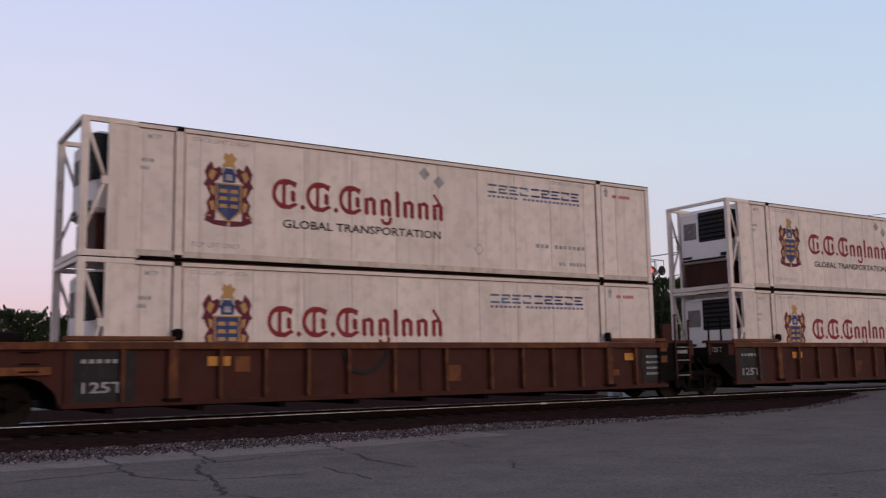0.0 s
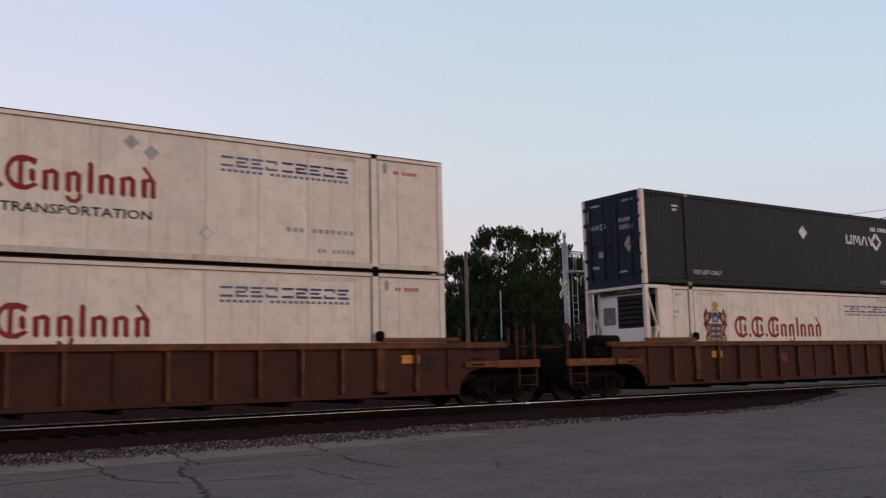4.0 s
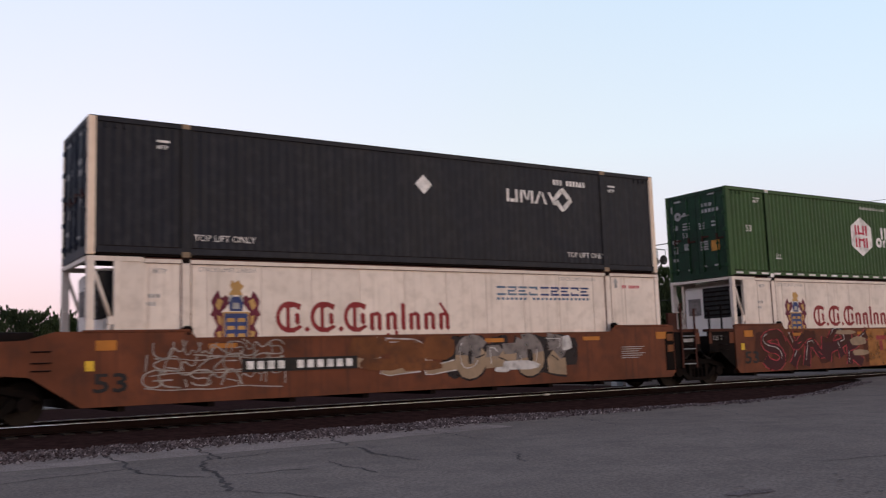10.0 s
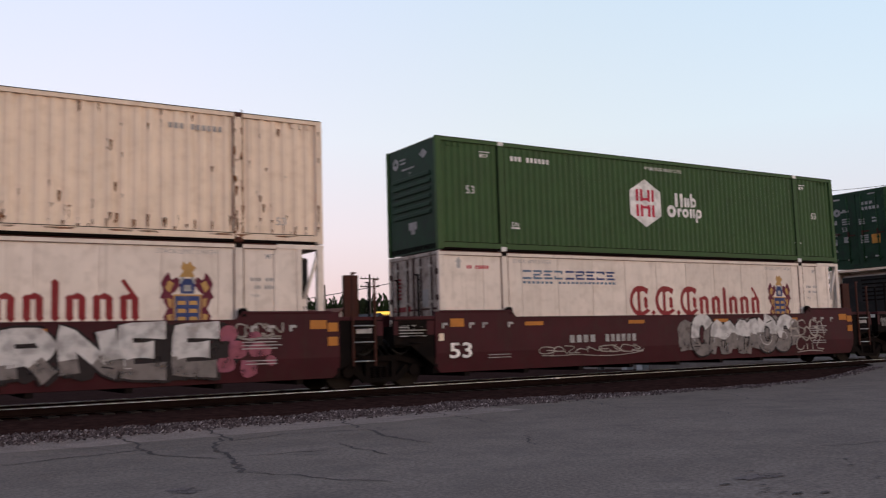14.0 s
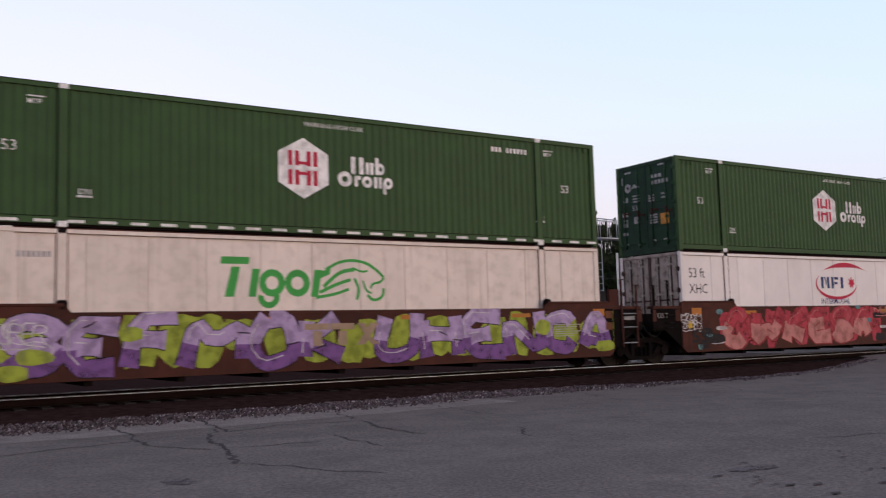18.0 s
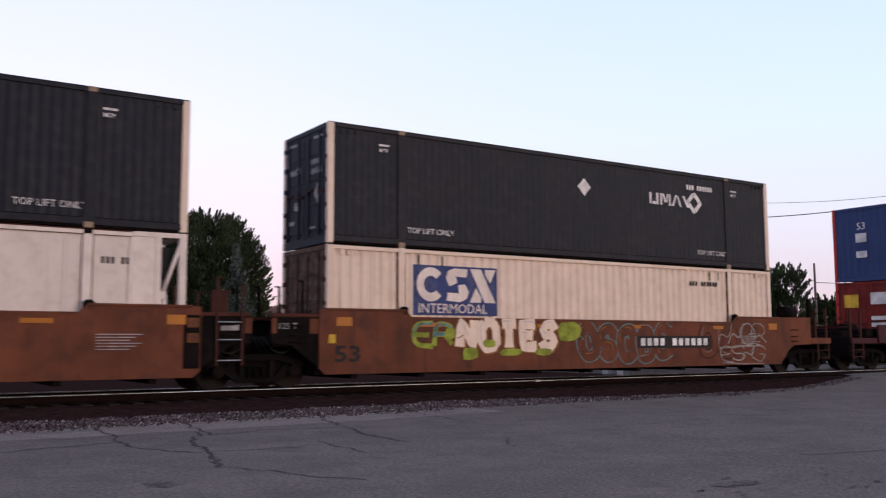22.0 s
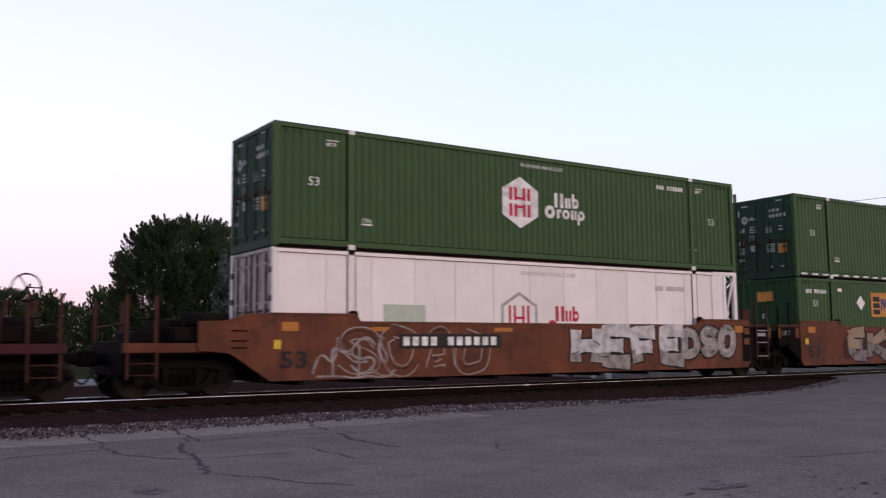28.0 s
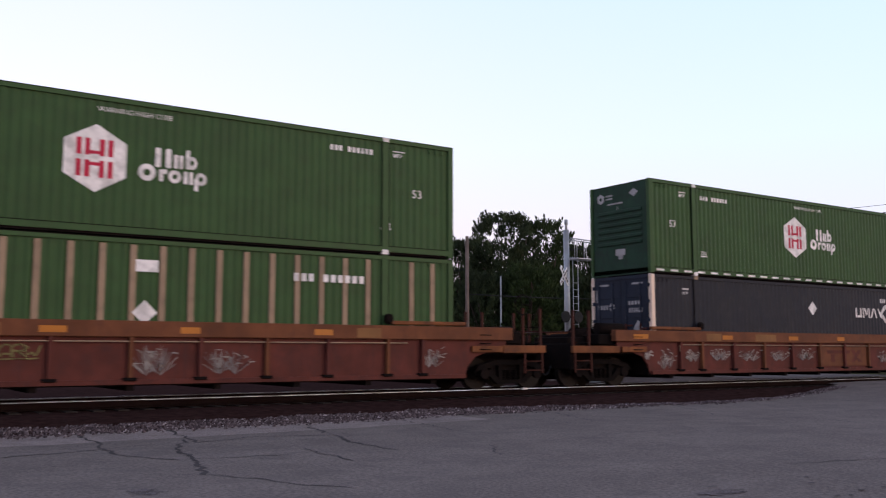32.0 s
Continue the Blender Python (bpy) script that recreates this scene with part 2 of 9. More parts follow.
M = {
    "green": material("green_paint", (0.037, 0.077, 0.026), 0.5, streak=0.30, dirt=(0.035, 0.045, 0.022), vary=0.13),
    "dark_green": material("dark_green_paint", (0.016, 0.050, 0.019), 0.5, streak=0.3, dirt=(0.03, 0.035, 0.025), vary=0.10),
    "black": material("charcoal_paint", (0.011, 0.012, 0.018), 0.5, streak=0.2, dirt=(0.045, 0.043, 0.049), vary=0.12),
    "navy": material("navy_paint", (0.018, 0.021, 0.050), 0.5, streak=0.2, dirt=(0.05, 0.045, 0.05), vary=0.12),
    "white": material("white_paint", (0.665, 0.565, 0.49), 0.45, streak=0.36, dirt=(0.34, 0.26, 0.205), vary=0.07, dirt_amount=0.28),
    "clean_white": material("fresh_white_paint", (0.72, 0.655, 0.615), 0.4, streak=0.10, dirt=(0.42, 0.36, 0.32), vary=0.04, dirt_amount=0.08),
    "alloy": material("dull_alloy_rail", (0.40, 0.35, 0.31), 0.5, 0.3, vary=0.12, streak=0.4, dirt=(0.12, 0.07, 0.05), dirt_amount=0.4),
    "cream": material("cream_paint", (0.71, 0.56, 0.435), 0.5, streak=0.30, dirt=(0.36, 0.20, 0.11), vary=0.06, dirt_amount=0.18),
    "beige": material("weathered_beige_paint", (0.58, 0.44, 0.30), 0.55, streak=0.5, dirt=(0.30, 0.19, 0.11), vary=0.12, dirt_amount=0.4),
    "blue": material("blue_paint", (0.035, 0.060, 0.152), 0.5, streak=0.30, dirt=(0.06, 0.06, 0.09), vary=0.10),
    "pale_blue": material("faded_blue_paint", (0.075, 0.09, 0.30), 0.55, streak=0.2, dirt=(0.06, 0.06, 0.12), vary=0.1),
    "red": material("red_paint", (0.40, 0.040, 0.029), 0.5, streak=0.25, dirt=(0.22, 0.03, 0.02), vary=0.08),
    "bright_red": material("fresh_red_paint", (0.72, 0.048, 0.044), 0.45, vary=0.05, dirt_amount=0.05),
    "orange_brown": material("oxide_orange_paint", (0.116, 0.0365, 0.0175), 0.65, streak=0.7, dirt=(0.046, 0.021, 0.016), vary=0.32, scale=0.9, dirt_amount=0.6, bump=0.15),
    "door_navy": material("streaked_dark_navy_paint", (0.018, 0.023, 0.036), 0.6, streak=0.4, dirt=(0.02, 0.02, 0.025), vary=0.2, dirt_amount=0.4),
    # darker copy of the green: end-wall shade and door grime in one colour
    "door_green": material("grimy_shaded_green_paint", (0.017, 0.042, 0.024), 0.6, streak=0.5, dirt=(0.02, 0.022, 0.02), vary=0.2, dirt_amount=0.5),
    "door_rust": material("rusted_door_paint", (0.085, 0.05, 0.038), 0.75, streak=0.8, dirt=(0.30, 0.22, 0.16), vary=0.35, scale=2.0, dirt_amount=0.45, bump=0.2),
    "flange": material("worn_sill_paint", (0.078, 0.027, 0.0145), 0.68, streak=0.5, dirt=(0.19, 0.075, 0.024), vary=0.3, scale=1.2, dirt_amount=0.55, bump=0.15),
    "warm_sill": material("faded_orange_sill", (0.125, 0.046, 0.021), 0.68, streak=0.4, dirt=(0.07, 0.03, 0.02), vary=0.25, scale=1.5, dirt_amount=0.4, bump=0.15),
    "red_brown": material("faded_red_brown_paint", (0.092, 0.0265, 0.0195), 0.7, streak=0.5, dirt=(0.05, 0.022, 0.02), vary=0.25, dirt_amount=0.45, bump=0.2),
    "tan_orange": material("faded_sill_patch", (0.20, 0.098, 0.038), 0.65, vary=0.2, streak=0.3, dirt=(0.12, 0.05, 0.025), dirt_amount=0.4),
    "rust_stain": material("rust_stain", (0.16, 0.07, 0.035), 0.8, vary=0.2, dirt=(0.34, 0.2, 0.12), dirt_amount=0.5, worn=0.7),
    "tan": material("faded_tan_paint", (0.27, 0.19, 0.125), 0.6, vary=0.15, streak=0.3, dirt=(0.12, 0.09, 0.06), dirt_amount=0.4),
    "notice_green": material("pale_green_notice", (0.42, 0.46, 0.36), 0.6, vary=0.1, dirt_amount=0.2),
    "brown": material("rusty_brown_paint", (0.050, 0.0155, 0.0105), 0.7, streak=0.5, dirt=(0.05, 0.025, 0.02), vary=0.25, dirt_amount=0.5, bump=0.2),
    "deep_brown": material("deep_brown_paint", (0.060, 0.019, 0.012), 0.7, streak=0.4, dirt=(0.025, 0.012, 0.009), vary=0.25, dirt_amount=0.5, bump=0.15),
    "orange": material("worn_orange_paint", (0.150, 0.054, 0.020), 0.65, streak=0.6, dirt=(0.062, 0.028, 0.018), vary=0.3, dirt_amount=0.75, bump=0.15),
    "maroon": material("maroon_paint", (0.044, 0.0083, 0.0112), 0.6, streak=0.35, dirt=(0.035, 0.018, 0.016), vary=0.18, dirt_amount=0.35, bump=0.1),
    "side_steel": material("dusty_cast_steel", (0.006, 0.0045, 0.004), 0.85, gloss=0.05, vary=0.3, dirt=(0.016, 0.010, 0.0075), dirt_amount=0.5, bump=0.4, bump_scale=25),
    "running_gear": material("grimy_black_steel", (0.007, 0.005, 0.0045), 0.85, gloss=0.05, vary=0.3, dirt=(0.014, 0.008, 0.006), dirt_amount=0.5, bump=0.4, bump_scale=25),
    "wheel_steel": material("worn_wheel_steel", (0.012, 0.009, 0.0075), 0.7, 0.0, vary=0.2, dirt=(0.02, 0.013, 0.009), dirt_amount=0.5),
    "rail_side": material("rusted_rail", (0.011, 0.006, 0.0055), 0.85, gloss=0.03, vary=0.2, dirt=(0.016, 0.01, 0.008), dirt_amount=0.5, bump=0.2),
    "rail_head": material("polished_rail_head", (0.70, 0.69, 0.70), 0.36, 1.0, vary=0.1, dirt_amount=0.0),
    "tie": material("creosoted_tie", (0.022, 0.017, 0.014), 0.9, vary=0.3, dirt=(0.04, 0.03, 0.026), dirt_amount=0.4, bump=0.5),
    "stone": material("ballast_stone", (0.17, 0.145, 0.145), 0.9, vary=0.35, scale=6, dirt=(0.06, 0.045, 0.04), dirt_amount=0.5, bump=0.4),
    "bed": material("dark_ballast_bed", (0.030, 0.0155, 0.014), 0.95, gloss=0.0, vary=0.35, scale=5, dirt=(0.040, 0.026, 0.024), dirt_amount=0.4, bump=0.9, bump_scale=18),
    "asphalt": material("weathered_asphalt", (0.182, 0.150, 0.139), 0.9, gloss=0.0, vary=0.10, scale=0.7, dirt=(0.120, 0.102, 0.097), dirt_amount=0.55, bump=0.8, bump_scale=30, grain=0.20),
    "asphalt_light": material("dusty_asphalt_edge", (0.255, 0.207, 0.194), 0.95, gloss=0.0, vary=0.12, scale=1.1, dirt=(0.11, 0.095, 0.093), dirt_amount=0.4, bump=0.8, bump_scale=45, grain=0.3, worn=0.0),
    "asphalt_dark": material("dark_asphalt_stain", (0.145, 0.12, 0.12), 0.9, gloss=0.0, vary=0.12, dirt=(0.11, 0.095, 0.095), dirt_amount=0.4, bump=0.6, bump_scale=60, grain=0.22, worn=0.9),
    "crack": material("crack_filler", (0.060, 0.050, 0.050), 0.9, dirt_amount=0.0),
    "concrete": material("pale_concrete", (0.24, 0.22, 0.21), 0.9, gloss=0.0, vary=0.12, dirt=(0.16, 0.14, 0.13), dirt_amount=0.3, bump=0.3),
    "grass": material("dry_grass", (0.035, 0.034, 0.018), 0.95, gloss=0.0, vary=0.3, scale=0.6, dirt=(0.05, 0.042, 0.026), dirt_amount=0.5, bump=0.8, bump_scale=9),
    "bark": material("bark", (0.06, 0.045, 0.035), 0.95, vary=0.25, dirt=(0.03, 0.025, 0.02), dirt_amount=0.4, bump=0.6, bump_scale=14),
    "leaf": material("dark_leaves", (0.029, 0.041, 0.018), 0.8, vary=0.45, scale=0.5, dirt=(0.035, 0.046, 0.017), dirt_amount=0.4, spread=0.2),
    "leaf_light": material("fresh_leaves", (0.030, 0.048, 0.014), 0.7, vary=0.4, scale=0.9, dirt=(0.03, 0.04, 0.02), dirt_amount=0.4, spread=0.2),
    "needle": material("spruce_needles", (0.072, 0.090, 0.072), 0.8, vary=0.4, scale=1.2, dirt=(0.045, 0.058, 0.045), dirt_amount=0.4, spread=0.15),
    "pole_wood": material("weathered_pole_wood", (0.13, 0.10, 0.085), 0.9, vary=0.2, dirt=(0.06, 0.045, 0.04), dirt_amount=0.4, bump=0.4),
    "galv": material("galvanised_steel", (0.34, 0.35, 0.36), 0.5, 0.6, vary=0.12, dirt=(0.2, 0.19, 0.18), dirt_amount=0.2),
    "dark_metal": material("black_metal", (0.015, 0.015, 0.016), 0.5, vary=0.2, dirt_amount=0.2),
    "wire": material("black_cable", (0.02, 0.02, 0.022), 0.7, dirt_amount=0.0),
    "reefer_door": material("grimy_pale_door_paint", (0.36, 0.30, 0.265), 0.6, streak=0.7, dirt=(0.085, 0.055, 0.045), vary=0.25, scale=2.2, dirt_amount=0.75),
    "gasket": material("black_brown_gasket", (0.055, 0.032, 0.027), 0.8, vary=0.3, dirt=(0.12, 0.07, 0.05), dirt_amount=0.5),
    "green_seam": material("dark_green_post_shade", (0.010, 0.017, 0.008), 0.8, vary=0.3, dirt=(0.03, 0.035, 0.02), dirt_amount=0.4),
    "seam": material("dirty_seam", (0.16, 0.10, 0.075), 0.85, vary=0.4, scale=3, dirt=(0.40, 0.32, 0.26), dirt_amount=0.6),
    "ink_white": material("white_marking", (0.74, 0.70, 0.67), 0.5, vary=0.1, scale=3, dirt=(0.4, 0.36, 0.32), dirt_amount=0.35, worn=0.3),
    "ink_grey": material("grey_marking", (0.34, 0.32, 0.31), 0.6, vary=0.1, dirt_amount=0.2, worn=0.3),
    "ink_black": material("black_marking", (0.02, 0.018, 0.018), 0.6, vary=0.2, dirt=(0.06, 0.035, 0.03), dirt_amount=0.25, worn=0.06),
    "ink_red": material("deep_red_marking", (0.20, 0.018, 0.022), 0.5, vary=0.12, dirt=(0.3, 0.1, 0.09), dirt_amount=0.25),
    "ink_maroon": material("dark_maroon_marking", (0.10, 0.014, 0.030), 0.5, vary=0.15, dirt=(0.3, 0.1, 0.09), dirt_amount=0.2),
    # darker copy of the red, carrying the shade of the end wall
    "door_red": material("grimy_shaded_red_paint", (0.17, 0.022, 0.018), 0.6, streak=0.4, dirt=(0.05, 0.012, 0.01), vary=0.2, dirt_amount=0.4),
    "ink_crimson": material("crimson_marking", (0.42, 0.02, 0.05), 0.5, vary=0.1, dirt_amount=0.1),
    "ink_blue": material("blue_marking", (0.030, 0.045, 0.13), 0.5, vary=0.15, dirt=(0.3, 0.28, 0.28), dirt_amount=0.15),
    "ink_sky": material("teal_blue_marking", (0.03, 0.16, 0.26), 0.5, vary=0.15, dirt=(0.3, 0.28, 0.28), dirt_amount=0.2),
    "ink_slate": material("slate_blue_marking", (0.085, 0.13, 0.19), 0.5, vary=0.15, dirt=(0.4, 0.36, 0.34), dirt_amount=0.2),
    "ink_gold": material("gold_marking", (0.40, 0.23, 0.08), 0.5, vary=0.15, dirt=(0.3, 0.2, 0.1), dirt_amount=0.2),
    "ink_yellow": material("yellow_marking", (0.62, 0.38, 0.04), 0.5, vary=0.15, dirt=(0.3, 0.2, 0.06), dirt_amount=0.3, worn=0.3),
    "ink_orange": material("orange_marking", (0.55, 0.24, 0.05), 0.5, vary=0.15, dirt=(0.2, 0.1, 0.04), dirt_amount=0.3, worn=0.3),
    "ink_green": material("leaf_green_marking", (0.05, 0.30, 0.06), 0.5, vary=0.1, dirt_amount=0.05),
    "reflector": material("amber_reflector", (0.38, 0.135, 0.02), 0.35, vary=0.1, dirt=(0.2, 0.08, 0.02), dirt_amount=0.3),
    "spray_silver": material("silver_spray", (0.275, 0.24, 0.215), 0.6, vary=0.11, scale=2, dirt=(0.2, 0.17, 0.16), dirt_amount=0.14, worn=0.35),
    "spray_white": material("white_spray", (0.515, 0.484, 0.468), 0.6, vary=0.11, scale=2, dirt=(0.3, 0.22, 0.2), dirt_amount=0.14, worn=0.35),
    "spray_grey": material("grey_spray", (0.172, 0.148, 0.140), 0.6, vary=0.11, scale=2, dirt=(0.12, 0.08, 0.07), dirt_amount=0.14, worn=0.35),
    "spray_blue": material("blue_spray", (0.055, 0.117, 0.187), 0.6, vary=0.11, scale=2, dirt=(0.2, 0.2, 0.22), dirt_amount=0.14, worn=0.35),
    "spray_teal": material("teal_spray", (0.094, 0.187, 0.187), 0.6, vary=0.11, scale=2, dirt=(0.1, 0.12, 0.12), dirt_amount=0.14, worn=0.35),
    "spray_orange": material("burnt_orange_spray", (0.265, 0.109, 0.031), 0.6, vary=0.11, scale=2, dirt=(0.1, 0.05, 0.03), dirt_amount=0.14, worn=0.35),
    "spray_red": material("red_spray", (0.359, 0.039, 0.055), 0.6, vary=0.11, scale=2, dirt=(0.6, 0.22, 0.22), dirt_amount=0.14, worn=0.35),
    "spray_pink": material("salmon_spray", (0.452, 0.179, 0.156), 0.6, vary=0.11, scale=2, dirt=(0.3, 0.1, 0.09), dirt_amount=0.14, worn=0.35),
    "spray_purple": material("purple_spray", (0.156, 0.070, 0.203), 0.6, vary=0.11, scale=2, dirt=(0.1, 0.04, 0.13), dirt_amount=0.14, worn=0.35),
    "spray_rose": material("dull_rose_spray", (0.25, 0.075, 0.10), 0.6, vary=0.11, scale=2, dirt=(0.16, 0.07, 0.2), dirt_amount=0.14, worn=0.35),
    "spray_lilac": material("lilac_spray", (0.359, 0.257, 0.406), 0.6, vary=0.11, scale=2, dirt=(0.3, 0.2, 0.36), dirt_amount=0.14, worn=0.35),
    "spray_olive": material("faded_olive_spray", (0.15, 0.13, 0.05), 0.6, vary=0.15, scale=2, dirt=(0.08, 0.05, 0.03), dirt_amount=0.3, worn=0.35),
    "spray_lime": material("lime_spray", (0.265, 0.312, 0.039), 0.6, vary=0.11, scale=2, dirt=(0.2, 0.25, 0.04), dirt_amount=0.14, worn=0.35),
    "spray_black": material("black_spray", (0.018, 0.014, 0.015), 0.6, vary=0.11, dirt=(0.06, 0.036, 0.03), dirt_amount=0.14, worn=0.1),
    "roof_red": material("brown_shingles", (0.15, 0.07, 0.05), 0.9, vary=0.2, scale=3, dirt=(0.08, 0.04, 0.03), dirt_amount=0.4, bump=0.5),
    "siding": material("cream_siding", (0.52, 0.42, 0.36), 0.7, vary=0.06, dirt_amount=0.1),
    "roof_grey": material("grey_shingles", (0.07, 0.07, 0.075), 0.9, vary=0.2, scale=3, dirt_amount=0.3, bump=0.5),
    "car_white": material("white_car_paint", (0.62, 0.62, 0.62), 0.25, vary=0.03, dirt_amount=0.05, gloss=0.5),
    "car_silver": material("silver_car_paint", (0.35, 0.36, 0.37), 0.25, 0.5, vary=0.03, dirt_amount=0.05),
    "car_glass": material("dark_car_glass", (0.02, 0.025, 0.03), 0.08, vary=0.02, dirt_amount=0.0, gloss=0.5),
    "tyre": material("rubber", (0.02, 0.02, 0.02), 0.9, dirt_amount=0.2),
}


def glowing(name, rgb, strength):
    m = bpy.data.materials.new(name)
    m.use_nodes = True
    b = m.node_tree.nodes["Principled BSDF"]
    b.inputs["Base Color"].default_value = (*rgb, 1)
    b.inputs["Emission Color"].default_value = (*rgb, 1)
    b.inputs["Emission Strength"].default_value = strength
    return m


M["red_lens"] = glowing("lit_red_lens", (1.0, 0.05, 0.04), 2.2)
M["sign_glow"] = glowing("lit_yellow_sign", (1.0, 0.62, 0.10), 1.1)

# ---- building helpers ----


TINY = ("markings", "end_markings", "serial", "spray_patch", "rust_staining", "door_plate", "size_mark", "stencil", "badge_panel", "badge_figure", "wordmark", "wordmark_start", "lettering", "caption", "owner_mark", "graffiti", "tag")


def part(name, bm, mat, parent, label=""):
    """Links a bmesh as one mesh object under a thing or under a part. mat: a key of M, or several."""
    me = bpy.data.meshes.new(name)
    bm.to_mesh(me)
    bm.free()
    for key in (mat if isinstance(mat, (list, tuple)) else [mat]):
        me.materials.append(M[key])
    ob = new(name, me)
    ob.parent = parent
    if label:
        ob["label"] = label
    if name in TINY:
        ob["kind"] = "stuff"
    return ob


def again(ob, name, parent, m):
    """Another part on the same mesh."""
    o = new(name, ob.data)
    o.parent = parent
    o.matrix_basis = m
    if "label" in ob:
        o["label"] = ob["label"]
    return o


def thing(name, label, category, group="", kind=""):
    return tagged(new(name), label, category, group, kind)


def box(bm, x0, x1, y0, y1, z0, z1, mi=0, bevel=0.0):
    vs = [bm.verts.new((x, y, z)) for x in (x0, x1) for y in (y0, y1) for z in (z0, z1)]
    fs = [bm.faces.new([vs[i] for i in q]) for q in
          ((0, 1, 3, 2), (4, 6, 7, 5), (0, 4, 5, 1), (2, 3, 7, 6), (0, 2, 6, 4), (1, 5, 7, 3))]
    for f in fs:
        f.material_index = mi
    if bevel:
        es = list({e for f in fs for e in f.edges})
        bmesh.ops.bevel(bm, geom=es, offset=bevel, segments=1, affect="EDGES", profile=0.5)
    return fs


def boxes(*dims, bevel=0.0):
    bm = bmesh.new()
    for d in dims:
        box(bm, *d, bevel=bevel)
    return bm


def prism(bm, pts, y0, y1, mi=0):
    """A plate with the outline pts (x, z), from y0 to y1."""
    a = [bm.verts.new((x, y0, z)) for x, z in pts]
    b = [bm.verts.new((x, y1, z)) for x, z in pts]
    fs = [bm.faces.new(a), bm.faces.new(b[::-1])]
    for i in range(len(pts)):
        j = (i + 1) % len(pts)
        fs.append(bm.faces.new((a[j], a[i], b[i], b[j])))
    for f in fs:
        f.material_index = mi
    bmesh.ops.recalc_face_normals(bm, faces=fs)
    return fs


def tube(bm, a, b, r0, r1=None, n=8, mi=0):
    """A rod from a to b."""
    a, b = Vector(a), Vector(b)
    r1 = r0 if r1 is None else r1
    q = (b - a).to_track_quat("Z", "Y").to_matrix()
    ring = [q @ Vector((math.cos(2 * math.pi * i / n), math.sin(2 * math.pi * i / n), 0)) for i in range(n)]
    lo, hi = [bm.verts.new(a + r0 * v) for v in ring], [bm.verts.new(b + r1 * v) for v in ring]
    fs = [bm.faces.new(lo[::-1]), bm.faces.new(hi)]
    for i in range(n):
        f = bm.faces.new((lo[i], lo[(i + 1) % n], hi[(i + 1) % n], hi[i]))
        f.smooth = True
        fs.append(f)
    for f in fs:
        f.material_index = mi


def pipe(bm, pts, r, n=5, mi=0):
    """One bent rod through all of pts."""
    pts = [Vector(p) for p in pts]
    rows = []
    for i, p in enumerate(pts):
        d = pts[min(i + 1, len(pts) - 1)] - pts[max(i - 1, 0)]
        q = d.to_track_quat("Z", "Y").to_matrix()
        rows.append([bm.verts.new(p + r * (q @ Vector((math.cos(2 * math.pi * k / n), math.sin(2 * math.pi * k / n), 0)))) for k in range(n)])
    fs = [bm.faces.new(rows[0][::-1]), bm.faces.new(rows[-1])]
    for a, b in zip(rows, rows[1:]):
        for k in range(n):
            f = bm.faces.new((a[k], a[(k + 1) % n], b[(k + 1) % n], b[k]))
            f.smooth = True
            fs.append(f)
    for f in fs:
        f.material_index = mi


def flat(bm, pts, y, mi=0):
    """A painted patch with the outline pts (x, z) on the side at y, facing the camera's side."""
    f = bm.faces.new([bm.verts.new((x, y, z)) for x, z in pts])
    f.material_index = mi
    f.normal_update()
    if f.normal.y > 0:
        f.normal_flip()
    return f


def bar(bm, x0, x1, z0, z1, y, mi=0):
    return flat(bm, [(x0, z0), (x1, z0), (x1, z1), (x0, z1)], y, mi)


def ring(bm, x, z, r0, r1, y, a0=0.0, a1=360.0, n=16, mi=0, sx=1.0):
    """An arc of a painted ring."""
    for i in range(n):
        p, q = radians(a0 + (a1 - a0) * i / n), radians(a0 + (a1 - a0) * (i + 1) / n)
        flat(bm, [(x + sx * r * math.cos(a), z + r * math.sin(a)) for r, a in ((r0, p), (r1, p), (r1, q), (r0, q))], y, mi)


FONT_CACHE = {}


def lettering(bm, text, x, z, size, y, mi=0, wide=1.0, turn=False, bold=0.0):
    """Words in the built-in font, standing on the side at y, from x, with the base line at z. turn: on an end wall at x = y."""
    if (text, bold) not in FONT_CACHE:
        cu = bpy.data.curves.new("letters", "FONT")
        cu.body, cu.resolution_u, cu.offset = text, 2, bold
        ob = bpy.data.objects.new("letters", cu)
        scene.collection.objects.link(ob)
        me = bpy.data.meshes.new_from_object(ob.evaluated_get(bpy.context.evaluated_depsgraph_get()))
        FONT_CACHE[text, bold] = ([tuple(v.co) for v in me.vertices], [tuple(p.vertices) for p in me.polygons])
        bpy.data.objects.remove(ob)
        bpy.data.curves.remove(cu)
        bpy.data.meshes.remove(me)
    vs, ps = FONT_CACHE[text, bold]
    if turn:
        vv = [bm.verts.new((y, x - v[0] * size * wide, z + v[1] * size)) for v in vs]
    else:
        vv = [bm.verts.new((x + v[0] * size * wide, y, z + v[1] * size)) for v in vs]
    for p in ps:
        f = bm.faces.new([vv[i] for i in p])
        f.material_index = mi


# ---- ground, road and track ----


def sheet(name, x0, x1, y0, y1, nx, ny, height, mat, label, category="ground"):
    bm = bmesh.new()
    g = [[bm.verts.new((x, y, height(x, y))) for y in np.linspace(y0, y1, ny + 1)] for x in np.linspace(x0, x1, nx + 1)]
    for i in range(nx):
        for j in range(ny):
            f = bm.faces.new((g[i][j], g[i + 1][j], g[i + 1][j + 1], g[i][j + 1]))
            f.smooth = True
    return tagged(part(name, bm, mat, None), label, category, kind="structure")


def wave(x, y, s):
    return noise.noise((x * s, y * s, 3.7))


